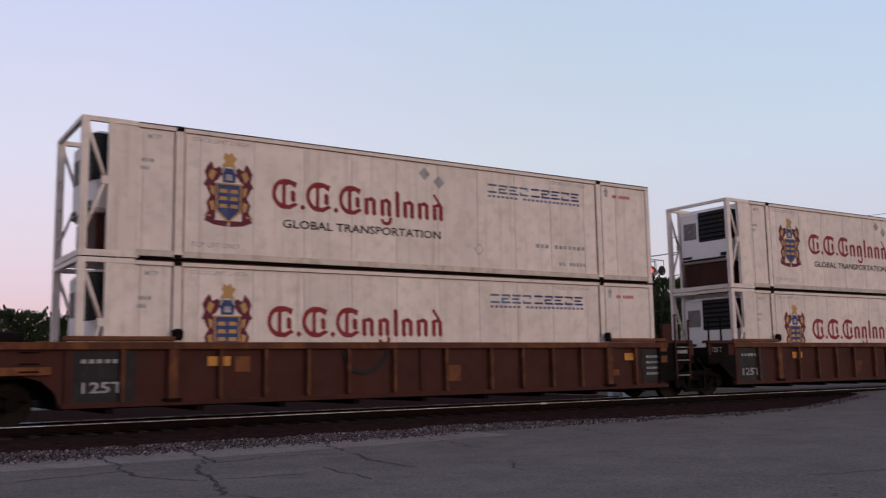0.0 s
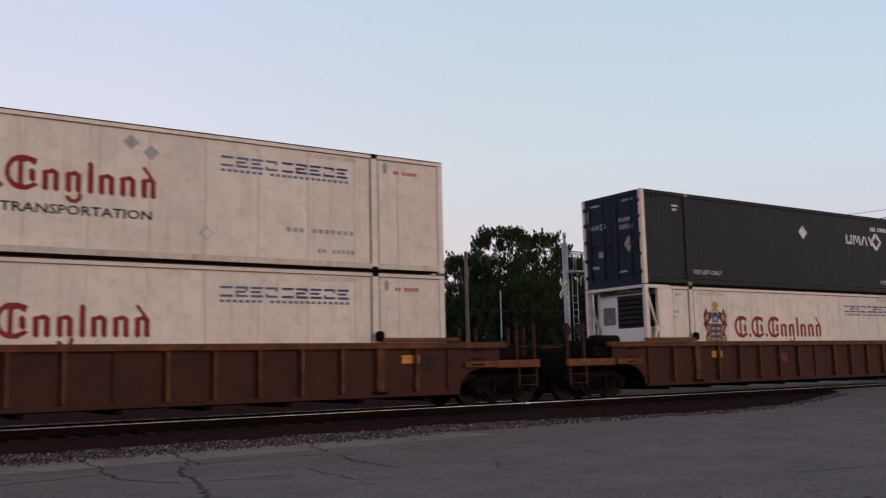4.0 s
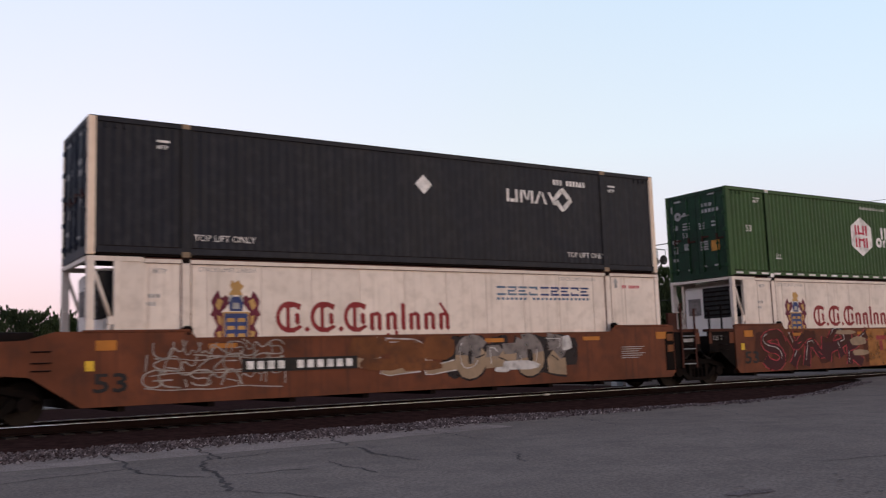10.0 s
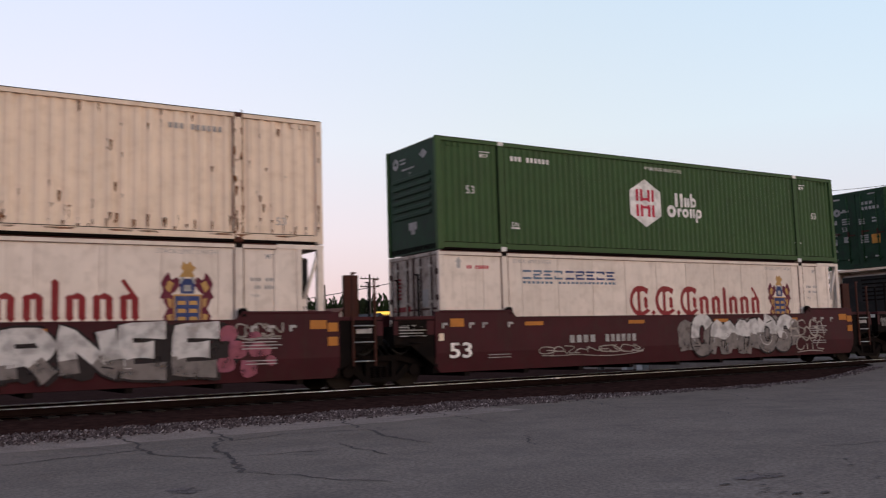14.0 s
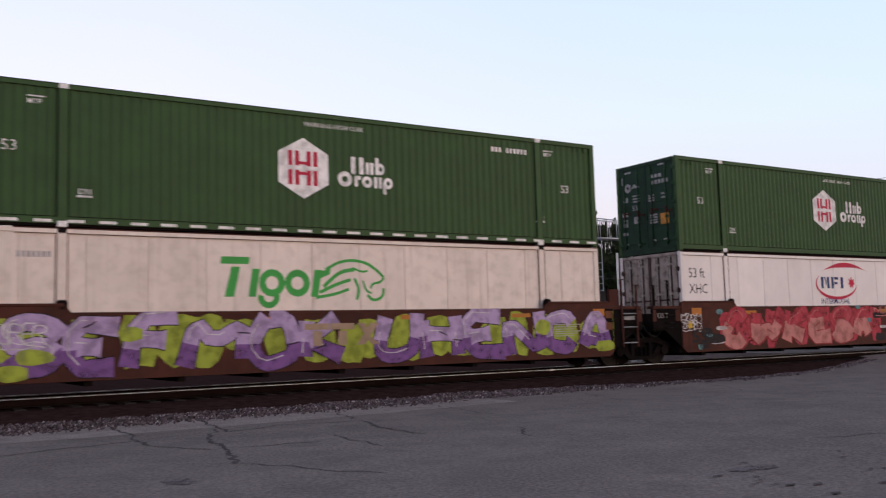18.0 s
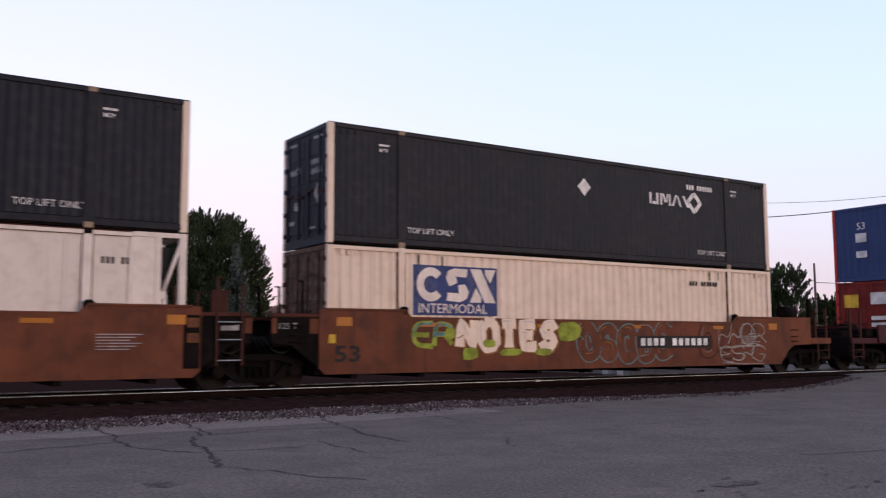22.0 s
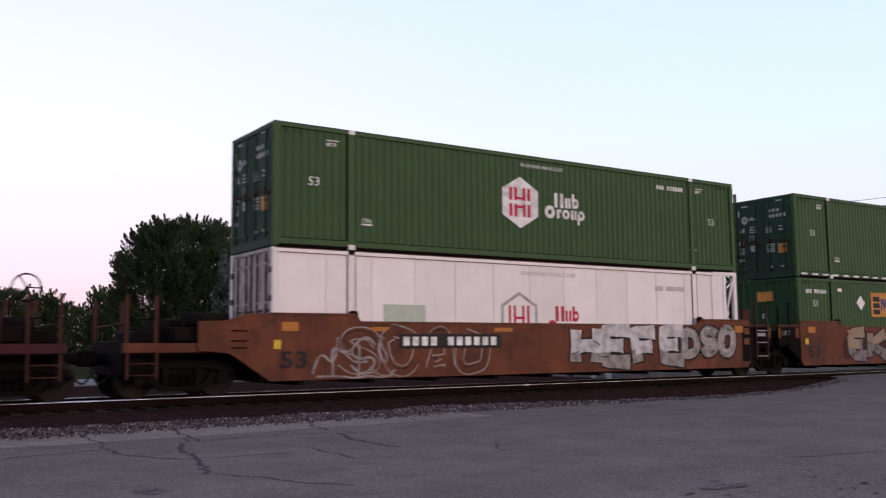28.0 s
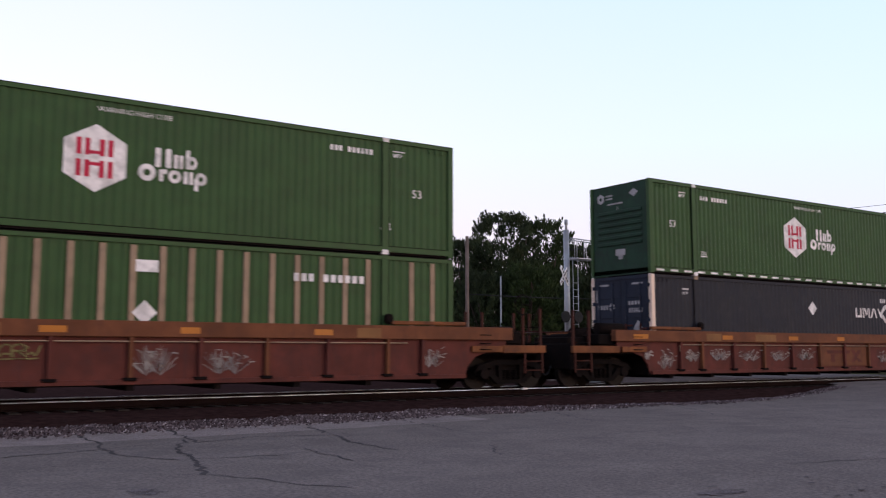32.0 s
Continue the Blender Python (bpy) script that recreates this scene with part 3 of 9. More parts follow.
sheet("ground", -900, 1200, -500, 1600, 60, 60, lambda x, y: -0.42, "grass", "wide flat dull grassy ground reaching the horizon")


def road_edge(x):
    """Where the lot's asphalt ends beside the ballast."""
    base = -4.75 - 0.25 * math.sin(x * 0.35)
    if x > 14:
        k = min((x - 14) / 15, 1)
        base += k * k * 2.6
    return base + 0.12 * wave(x, 0, 1.7) + 0.05 * wave(x, 9, 6)


def lot_height(x, y):
    k = min(max((x - 20) / 12, 0), 1)
    k = k * k * (3 - 2 * k)
    near = min(max((y + 16) / 12, 0), 1)
    return -0.32 + 0.27 * k * near + 0.012 * wave(x, y, 0.5)


def lot():
    bm = bmesh.new()
    xs = [-60, -40, -25] + [-15 + 0.5 * i for i in range(94)] + [34, 38, 45, 60, 90, 150]
    cols = []
    for x in xs:
        e = road_edge(x) if x < 29 else -1.55
        ys = [-45, -35, -28] + [-24 + (e + 24) * k / 26 for k in range(27)]
        cols.append([bm.verts.new((x, y, lot_height(x, y))) for y in ys])
    for a, b in zip(cols, cols[1:]):
        for j in range(len(a) - 1):
            f = bm.faces.new((a[j], b[j], b[j + 1], a[j + 1]))
            f.smooth = True
            y = a[j].co.y
            if j >= 27 and a[j].co.x < 11:
                f.material_index = 1
    return tagged(part("road", bm, ["asphalt", "asphalt_light"], None), "cracked grey weathered asphalt lot beside the railway", "road", kind="structure")


lot_ob = lot()


def crack(x0, y0, x1, y1, seed, width=0.05):
    """A wandering crack in the asphalt between two places."""
    rng = random.Random(seed)
    n = 14
    pts = []
    off = 0.0
    length = math.hypot(x1 - x0, y1 - y0)
    nx, ny = -(y1 - y0) / length, (x1 - x0) / length
    for i in range(n + 1):
        k = i / n
        off = off * 0.75 + rng.uniform(-1, 1) * 0.05 * length ** 0.5
        w = off * math.sin(math.pi * k) ** 0.5 if 0 < i < n else 0
        pts.append((x0 + (x1 - x0) * k + nx * w, y0 + (y1 - y0) * k + ny * w))
    bm = bmesh.new()
    prev = None
    for i, (x, y) in enumerate(pts):
        h = width * 0.62 * rng.uniform(0.35, 1.0) * (0.25 if i in (0, n) else 1) / 2
        z = lot_height(x, y) + 0.004
        pair = (bm.verts.new((x + nx * h, y + ny * h, z)), bm.verts.new((x - nx * h, y - ny * h, z)))
        if prev:
            f = bm.faces.new((prev[0], prev[1], pair[1], pair[0]))
            if f.normal.z < 0:
                f.normal_flip()
        prev = pair
    bm.normal_update()
    for f in bm.faces:
        if f.normal.z < 0:
            f.normal_flip()
    return part("crack", bm, "crack", lot_ob, "dark open crack in the asphalt")


for i, c in enumerate(((3.5, -5.0, 3.45, -5.9, 0.09), (3.45, -5.9, 3.28, -8.35, 0.10), (3.28, -8.35, 3.72, -9.4, 0.07), (3.72, -9.4, 5.1, -9.55, 0.06), (0.6, -8.3, 1.85, -7.93, 0.06),
                       (1.85, -7.93, 3.3, -7.5, 0.07), (3.3, -7.5, 4.1, -7.26, 0.05), (4.95, -4.95, 4.63, -7.38, 0.10), (4.63, -7.38, 5.65, -6.93, 0.06), (5.65, -6.93, 6.8, -7.5, 0.06),
                       (6.8, -7.5, 6.5, -9.0, 0.10), (6.5, -9.0, 6.55, -9.9, 0.07), (4.64, -6.8, 4.12, -8.04, 0.10), (4.12, -8.04, 3.85, -9.7, 0.11), (3.85, -9.7, 3.5, -10.9, 0.11))):
    crack(*c[:4], 100 + i, c[4] * 1.25)
for i, c in enumerate(((7.7, -4.8, 6.8, -7.1, 0.08), (5.6, -8.96, 5.45, -10.6, 0.06), (9.45, -5.1, 9.2, -6.6, 0.07), (9.2, -6.6, 8.9, -7.7, 0.06), (7.96, -10.0, 7.3, -11.1, 0.06),
                       (16.4, -7.9, 16.1, -10.9, 0.06), (13.5, -5.0, 12.2, -7.6, 0.05), (17.6, -4.7, 15.4, -7.9, 0.05), (3.5, -10.9, 4.4, -12.6, 0.05), (9.5, -13.7, 11.5, -14.1, 0.05), (20.0, -6.0, 27.0, -6.3, 0.05))):
    crack(*c[:4], 140 + i, c[4] * 1.2)
crng = random.Random(77)
for i in range(44):
    x, y = crng.uniform(0.5, 15.0), crng.uniform(-10.5, -5.3)
    a, r = crng.uniform(-0.5, 0.9) if i % 3 else crng.uniform(1.2, 2.0), crng.uniform(0.8, 2.6)
    crack(x, y, x + r * math.cos(a), y - r * math.sin(a) * 0.8, 300 + i, crng.uniform(0.012, 0.032))


def pothole(x, y, rx, ry, seed, mat, label):
    rng = random.Random(seed)
    bm = bmesh.new()
    n = 22
    up = 0.012 if mat == "crack" else 0.008
    edge = [(2 * math.pi * i / n, rng.uniform(0.6, 1.1)) for i in range(n)]
    rings = []
    for k in (1.0, 0.75, 0.5, 0.25):
        rings.append([bm.verts.new((x + rx * r * k * math.cos(a), y + ry * r * k * math.sin(a), lot_height(x + rx * r * k * math.cos(a), y + ry * r * k * math.sin(a)) + up)) for a, r in edge])
    for a, b in zip(rings, rings[1:]):
        for i in range(n):
            bm.faces.new((a[i], a[(i + 1) % n], b[(i + 1) % n], b[i]))
    bm.faces.new(rings[-1])
    return part("patch", bm, mat, lot_ob, label)


pothole(7.05, -14.8, 0.30, 0.15, 5, "asphalt_dark", "dark broken hole in the asphalt")
hrng = random.Random(9)
for k in range(26):
    pothole(hrng.uniform(6.4, 9.6), hrng.uniform(-16.2, -14.5), hrng.uniform(0.02, 0.1), hrng.uniform(0.012, 0.04), 40 + k, "crack", "small dark hole in the asphalt")
pothole(2.62, -11.7, 0.2, 0.24, 7, "asphalt_dark", "dark stain on the asphalt")

# far side street, pale strip of concrete behind the track
bm = bmesh.new()
box(bm, -80, 160, 20.0, 28.5, -0.45, -0.36)
tagged(part("street", bm, "concrete", None), "pale worn street running behind the railway", "road", kind="structure")
bm = bmesh.new()
box(bm, 30.5, 39.5, 1.55, 60, -0.45, -0.03)
box(bm, 30.5, 39.5, -0.62, 0.62, -0.3, -0.015)
tagged(part("crossing_road", bm, "asphalt", None), "asphalt road crossing the railway at grade", "road", kind="structure")


def track():
    root = thing("track", "railway track with two steel rails on dark wooden ties", "railway track", kind="structure")
    for y in (-0.755, 0.755):
        bm = bmesh.new()
        for x0, x1 in ((-320, -40), (-40, 0), (0, 40), (40, 420)):
            prism_x(bm, [(-0.07, -0.172), (0.07, -0.172), (0.066, -0.155), (0.012, -0.135), (0.012, -0.045), (0.034, -0.035),
                         (0.036, -0.004), (-0.036, -0.004), (-0.034, -0.035), (-0.012, -0.045), (-0.012, -0.135), (-0.066, -0.155)], x0, x1, y)
        rail = part("rail", bm, "rail_side", root, "rust-brown steel rail")
        bm = bmesh.new()
        prism_x(bm, [(-0.039, -0.018), (-0.036, -0.009), (-0.029, -0.003), (-0.018, 0.0), (0.0, 0.001), (0.030, 0.0), (0.037, -0.011)], -320, 420, y)
        part("rail_head", bm, "rail_head", rail, "polished running surface")
    bm = bmesh.new()
    box(bm, -0.11, 0.11, -1.3, 1.3, -0.36, -0.178, bevel=0.01)
    tie = part("tie", bm, "tie", root)
    tie.matrix_basis = pose(-8, 0, 0)
    for i in range(1, 130):
        again(tie, "tie", root, pose(-8 + 0.51 * i, random.uniform(-0.03, 0.03), 0, 0, 0, random.uniform(-0.6, 0.6)))
    bm = bmesh.new()
    box(bm, -0.09, 0.09, -0.11, 0.11, -0.177, -0.165)
    plate = None
    for i in range(0, 90):
        m = pose(-8 + 0.51 * i, -0.755, 0)
        if plate is None:
            plate = part("tie_plate", bm, "rail_side", root)
            plate.matrix_basis = m
        else:
            again(plate, "tie_plate", root, m)
    return root


def prism_x(bm, pts, x0, x1, y):
    a = [bm.verts.new((x0, y + p, z)) for p, z in pts]
    b = [bm.verts.new((x1, y + p, z)) for p, z in pts]
    bm.faces.new(a)
    bm.faces.new(b[::-1])
    for i in range(len(pts)):
        j = (i + 1) % len(pts)
        bm.faces.new((a[i], b[i], b[j], a[j]))


track()


def bed_height(x, y):
    d = abs(y)
    z = -0.20 if d < 1.9 else -0.20 - (d - 1.9) * 0.075
    return z + 0.02 * wave(x, y, 2.2)


def ballast():
    """The bed of the track, narrowing to a point at the crossing."""
    bm = bmesh.new()
    xs = [-300, -150, -60, -30] + [-15 + 0.75 * i for i in range(61)]
    cols = []
    for x in xs:
        e = max(road_edge(x) - 0.25, -5.0)
        if x > 20:
            e = min(e, -1.45)
        # dark bed continued to y 19.5, standing for the darkness under the cars
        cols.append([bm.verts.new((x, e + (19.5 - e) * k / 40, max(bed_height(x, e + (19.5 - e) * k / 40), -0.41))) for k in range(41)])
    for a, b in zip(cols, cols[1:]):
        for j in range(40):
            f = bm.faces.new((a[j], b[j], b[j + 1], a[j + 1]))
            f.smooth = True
    return tagged(part("ballast", bm, "bed", None), "dark brown ballast bed under the track, carried on far behind it", "ballast", kind="structure")


ballast()


def stones():
    """Loose ballast stones along the shoulder."""
    rng = random.Random(11)
    verts, faces = [], []
    for i in range(21000):
        x = rng.uniform(-1.0, 30.0) if i % 3 else rng.uniform(-1.0, 14.0)
        e = road_edge(x)
        if x > 27.5:
            continue
        lo = e - 0.15 * rng.random() ** 3 * 4
        hi = -3.3 + 0.3 * wave(x, 3, 0.9) if rng.random() < 0.985 else -1.7
        hi = min(hi, e + max(1.6 - max(x - 9, 0) * 0.085, 0.12))
        y = lo + (hi - lo) * rng.random()
        s = rng.uniform(0.012, 0.036)
        z = max(bed_height(x, y), lot_height(x, y) if y < e else -9) + s * 0.35
        k = len(verts)
        t = rng.random() * 6.28
        for dx, dy, dz in ((1, 0, 0), (-1, 0, 0), (0, 1, 0), (0, -1, 0), (0, 0, 0.8), (0, 0, -0.8)):
            c, q = math.cos(t), math.sin(t)
            r = s * rng.uniform(0.7, 1.2)
            verts.append((x + r * (dx * c - dy * q + 0.3 * dz), y + r * (dx * q + dy * c), z + r * dz))
        for a, b in ((0, 2), (2, 1), (1, 3), (3, 0)):
            faces.append((k + a, k + b, k + 4))
            faces.append((k + b, k + a, k + 5))
    me = bpy.data.meshes.new("ballast_stones")
    me.from_pydata(verts, [], faces)
    me.materials.append(STONE)
    return tagged(new("ballast_stones", me), "loose grey crushed stones along the track's shoulder", "gravel", kind="stuff")


def island_stone():
    m = M["stone"].copy()
    n, l = m.node_tree.nodes, m.node_tree.links
    g = n.new("ShaderNodeNewGeometry")
    r = n.new("ShaderNodeValToRGB")
    ramp_stops(r, [(0.0, (0.03, 0.022, 0.022)), (0.5, (0.070, 0.050, 0.052)), (0.92, (0.14, 0.108, 0.11)), (1.0, (0.34, 0.29, 0.29))])
    l.new(g.outputs["Random Per Island"], r.inputs[0])
    l.new(r.outputs[0], n["Principled BSDF"].inputs["Base Color"])
    return m


STONE = island_stone()
stones()

# ---- the train: sizes shared by all cars ----
LONG, HIGH, HALF = 16.154, 2.896, 1.295
LOW_Z, TOP_Z = 0.45, 3.374
PAINT = -HALF + 0.026


def ribbed(bm, x0, x1, z0, z1, y, depth, pitch, mi=0, flip=1):
    """A corrugated steel wall along x, its outer crests at y."""
    n = max(1, round((x1 - x0) / pitch))
    p = (x1 - x0) / n
    xs = []
    for i in range(n):
        a = x0 + i * p
        xs += [(a, 0), (a + 0.28 * p, 0), (a + 0.5 * p, depth), (a + 0.78 * p, depth)]
    xs.append((x1, 0))
    prev = None
    for x, d in xs:
        q = (bm.verts.new((x, y + flip * d, z0)), bm.verts.new((x, y + flip * d, z1)))
        if prev:
            f = bm.faces.new((prev[0], q[0], q[1], prev[1]) if flip > 0 else (prev[1], q[1], q[0], prev[0]))
            f.material_index = mi
        prev = q


def ribbed_end(bm, x, y0, y1, z0, z1, depth, pitch, mi=0):
    n = max(1, round((y1 - y0) / pitch))
    p = (y1 - y0) / n
    prev = None
    ys = [(y0 + (i + k) * p, d) for i in range(n) for k, d in ((0, 0), (0.34, 0), (0.5, depth), (0.84, depth))] + [(y1, 0)]
    for y, d in ys:
        q = (bm.verts.new((x + d, y, z0)), bm.verts.new((x + d, y, z1)))
        if prev:
            f = bm.faces.new((prev[1], q[1], q[0], prev[0]))
            f.material_index = mi
        prev = q


# dark colours beside the lifting posts, standing for the shadow lines there
SEAM_SHADE = {"green": "green_seam", "dark_green": "green_seam", "black": "dark_metal", "navy": "dark_metal", "blue": "door_navy", "red": "ink_red", "cream": "rust_stain", "white": "seam"}


def box_shell(root, body, post, cast, x0, x1, pitch, depth, seams):
    """Frame, walls, roof and floor of a 53-foot box from x0 to x1."""
    for y, f in ((-HALF, 1), (HALF, -1)):
        if seams and f > 0:
            n = round((x1 - x0 - 0.2) / seams)
            w = (x1 - x0 - 0.2) / n
            first = None
            for i in range(n):
                m = pose(x0 + 0.1 + i * w, 0, 0)
                if first is None:
                    bm = bmesh.new()
                    box(bm, 0.008, w - 0.008, -HALF + 0.030, -HALF + 0.065, 0.18, HIGH - 0.1)
                    first = part("side_panel", bm, body, root)
                    first.matrix_basis = m
                else:
                    again(first, "side_panel", root, m)
            bm = boxes((x0 + 0.05, x1 - 0.05, -HALF + 0.045, -HALF + 0.075, 0.15, HIGH - 0.06))
            part("side_backing", bm, body, root)
        else:
            bm = bmesh.new()
            ribbed(bm, x0 + 0.1, x1 - 0.1, 0.17, HIGH - 0.09, y + f * 0.032, depth or 0.02, pitch or 1.2, flip=f)
            part("side_wall", bm, body, root)
    for y, f in ((-HALF, 1), (HALF, -1)):
        yy = sorted((y, y + f * 0.09))
        part("top_rail", boxes((x0, x1, *yy, HIGH - 0.11, HIGH - 0.012)), body, root)
        if seams:
            part("roof_edge", boxes((x0, x1, *sorted((y - f * 0.004, y + f * 0.06)), HIGH - 0.03, HIGH - 0.004)), "brown", root)
            part("rail_groove", boxes((x0, x1, *sorted((y - f * 0.002, y + f * 0.05)), HIGH - 0.125, HIGH - 0.113)), "seam", root)
        if not seams:
            part("sill_groove", boxes((x0 + 0.2, x1 - 0.2, *sorted((y + f * 0.012, y + f * 0.05)), 0.181, 0.20)), "running_gear", root)
            # black strip painted as the shadow line at the roof edge
            part("roof_edge", boxes((x0, x1, *sorted((y - f * 0.003, y + f * 0.05)), HIGH - 0.022, HIGH - 0.004)), "running_gear", root)
        part("bottom_rail", boxes((x0, x1, *yy, 0.05, 0.18)), "alloy" if seams else body, root)
        # black strip paints the shade of the gap between stacked boxes
        if f > 0:
            part("rail_foot", boxes((x0 + 0.2, x1 - 0.2, y + 0.03, y + 0.09, 0.0, 0.05)), "running_gear", root, "recessed sill foot, blackened as shade in the gap")
    part("roof", boxes((x0 + 0.02, x1 - 0.02, -HALF + 0.02, HALF - 0.02, HIGH - 0.05, HIGH - 0.02)), body, root)
    if not seams:
        for k in range(6):
            x = (0.33, 0.52, 0.71, LONG - 0.37, LONG - 0.56, LONG - 0.75)[k]
            part("vent_hood", boxes((x, x + 0.07, -HALF + 0.008, -HALF + 0.05, HIGH - 0.24, HIGH - 0.13), bevel=0.008), body, root)
    part("floor", boxes((x0 + 0.02, x1 - 0.02, -HALF + 0.1, HALF - 0.1, 0.04, 0.17)), "running_gear", root)
    # corner posts, and the lifting posts 40 feet apart
    for x, w, key, nm in ((0.0, 0.16, post, "corner_post"), (LONG - 0.16, 0.16, post, "corner_post"), (1.93, 0.19, body, "lifting_post"), (LONG - 2.12, 0.19, body, "lifting_post")):
        for y, f in ((-HALF, 1), (HALF, -1)):
            yy = sorted((y - f * 0.002, y + f * 0.12))
            ob = part(nm, boxes((x, x + w, *yy, 0.0, HIGH), bevel=0.012), key, root)
            if nm == "lifting_post" and f > 0:
                # strips paint the post's shadow line; on reefers, a dirty brown seam
                gap = 0.022 if seams else 0.016
                part("post_seam", boxes((x - gap, x + 0.002, y + 0.004, y + 0.06, 0.02, HIGH - 0.03), (x + w - 0.002, x + w + gap, y + 0.004, y + 0.06, 0.02, HIGH - 0.03)),
                     "seam" if seams else SEAM_SHADE.get(body, "running_gear"), ob)
            if nm == "lifting_post":
                yc = sorted((y - f * 0.006, y + f * 0.15))
                part("corner_casting", boxes((x + 0.0, x + w, *yc, HIGH - 0.115, HIGH + 0.004), bevel=0.012), cast, ob)
                part("corner_casting", boxes((x + 0.0, x + w, *yc, -0.02, 0.11), bevel=0.012), cast, ob)


def end_doors(root, body, hardware):
    """Two hinged doors with lock rods in the end wall at x = 0."""
    for y0, y1 in ((-1.17, -0.01), (0.01, 1.17)):
        bm = boxes((0.03, 0.09, y0, y1, 0.16, HIGH - 0.12))
        for k in range(4):
            z = 0.34 + k * 0.62
            box(bm, 0.012, 0.03, y0 + 0.08, y1 - 0.08, z, z + 0.42, bevel=0.008)
        door = part("door", bm, body, root)
        for k in (0.28, 0.8):
            y = y0 + (y1 - y0) * k
            bm = bmesh.new()
            tube(bm, (-0.005, y, 0.2), (-0.005, y, HIGH - 0.16), 0.02, n=6)
            for z in (0.3, 1.05, 1.8, 2.55):
                box(bm, -0.02, 0.03, y - 0.05, y + 0.05, z, z + 0.07)
            part("lock_rod", bm, hardware, door, "steel lock rod")
            bm = boxes((-0.035, -0.008, y - 0.26, y + 0.03, 1.22 + 0.1 * (k > 0.5), 1.27 + 0.1 * (k > 0.5)), (-0.04, -0.01, y - 0.03, y + 0.03, 1.2, 1.4))
            part("door_handle", bm, "brown", door, "rusty lock handle")
        edge = y0 if y0 < -0.5 else y1
        for z in (0.3, 0.85, 1.45, 2.0, 2.5):
            part("hinge", boxes((-0.02, 0.03, edge - 0.07, edge + 0.07, z, z + 0.11), bevel=0.012), hardware, door)
    part("door_header", boxes((0.0, 0.1, -1.15, 1.15, HIGH - 0.12, HIGH - 0.01)), body, root)
    part("door_sill", boxes((0.0, 0.1, -1.15, 1.15, 0.0, 0.16)), body, root)


def end_louvred(root, body, hardware):
    """A front wall with wide sloping ribs across it."""
    bm = boxes((0.04, 0.09, -1.17, 1.17, 0.0, HIGH - 0.01))
    wall = part("front_wall", bm, body, root)
    for k in range(6):
        z = 0.95 + k * 0.2
        part("wall_rib", boxes((0.0, 0.04, -0.95, 0.95, z, z + 0.11), bevel=0.015), body, wall)


def end_ribbed(root, body, hardware):
    bm = bmesh.new()
    ribbed_end(bm, 0.02, -1.15, 1.15, 0.15, HIGH - 0.1, 0.035, 0.29)
    box(bm, 0.0, 0.1, -1.15, 1.15, HIGH - 0.11, HIGH - 0.01)
    box(bm, 0.0, 0.1, -1.15, 1.15, 0.0, 0.16)
    part("front_wall", bm, body, root)


def end_reefer_doors(root, body, hardware):
    """Two insulated doors with dark gaskets and lock rods, grimy from the road."""
    for y0, y1 in ((-1.17, -0.015), (0.015, 1.17)):
        bm = boxes((0.03, 0.09, y0, y1, 0.12, HIGH - 0.1), bevel=0.012)
        door = part("door", bm, "reefer_door", root, "grimy pale insulated door")
        part("gasket", boxes((0.022, 0.034, y0, y0 + 0.05, 0.12, HIGH - 0.1), (0.022, 0.034, y1 - 0.05, y1, 0.12, HIGH - 0.1)), "gasket", door)
        for k in (0.27, 0.72):
            y = y0 + (y1 - y0) * k
            bm = boxes((0.0, 0.028, y - 0.06, y + 0.06, 0.16, HIGH - 0.14))
            part("lock_channel", bm, "gasket", door, "dark recessed lock channel")
            bm = bmesh.new()
            tube(bm, (-0.01, y, 0.14), (-0.01, y, HIGH - 0.12), 0.022, n=6)
            for z in (0.25, 0.9, 1.6, 2.5):
                box(bm, -0.02, 0.03, y - 0.07, y + 0.07, z, z + 0.06)
            part("lock_rod", bm, "alloy", door, "steel lock rod")
        edge = y0 if y0 < -0.5 else y1
        for z in (0.35, 1.0, 1.65, 2.3):
            part("hinge", boxes((-0.02, 0.03, edge - 0.08, edge + 0.06, z, z + 0.14), bevel=0.015), "gasket", door)
        part("rub_strip", boxes((0.014, 0.03, y0 + 0.06, y1 - 0.06, 1.42, 1.47)), "gasket", door)
    part("door_header", boxes((0.0, 0.1, -1.15, 1.15, HIGH - 0.1, HIGH - 0.01)), "reefer_door", root)
    part("door_sill", boxes((0.0, 0.1, -1.15, 1.15, 0.0, 0.12)), "reefer_door", root)


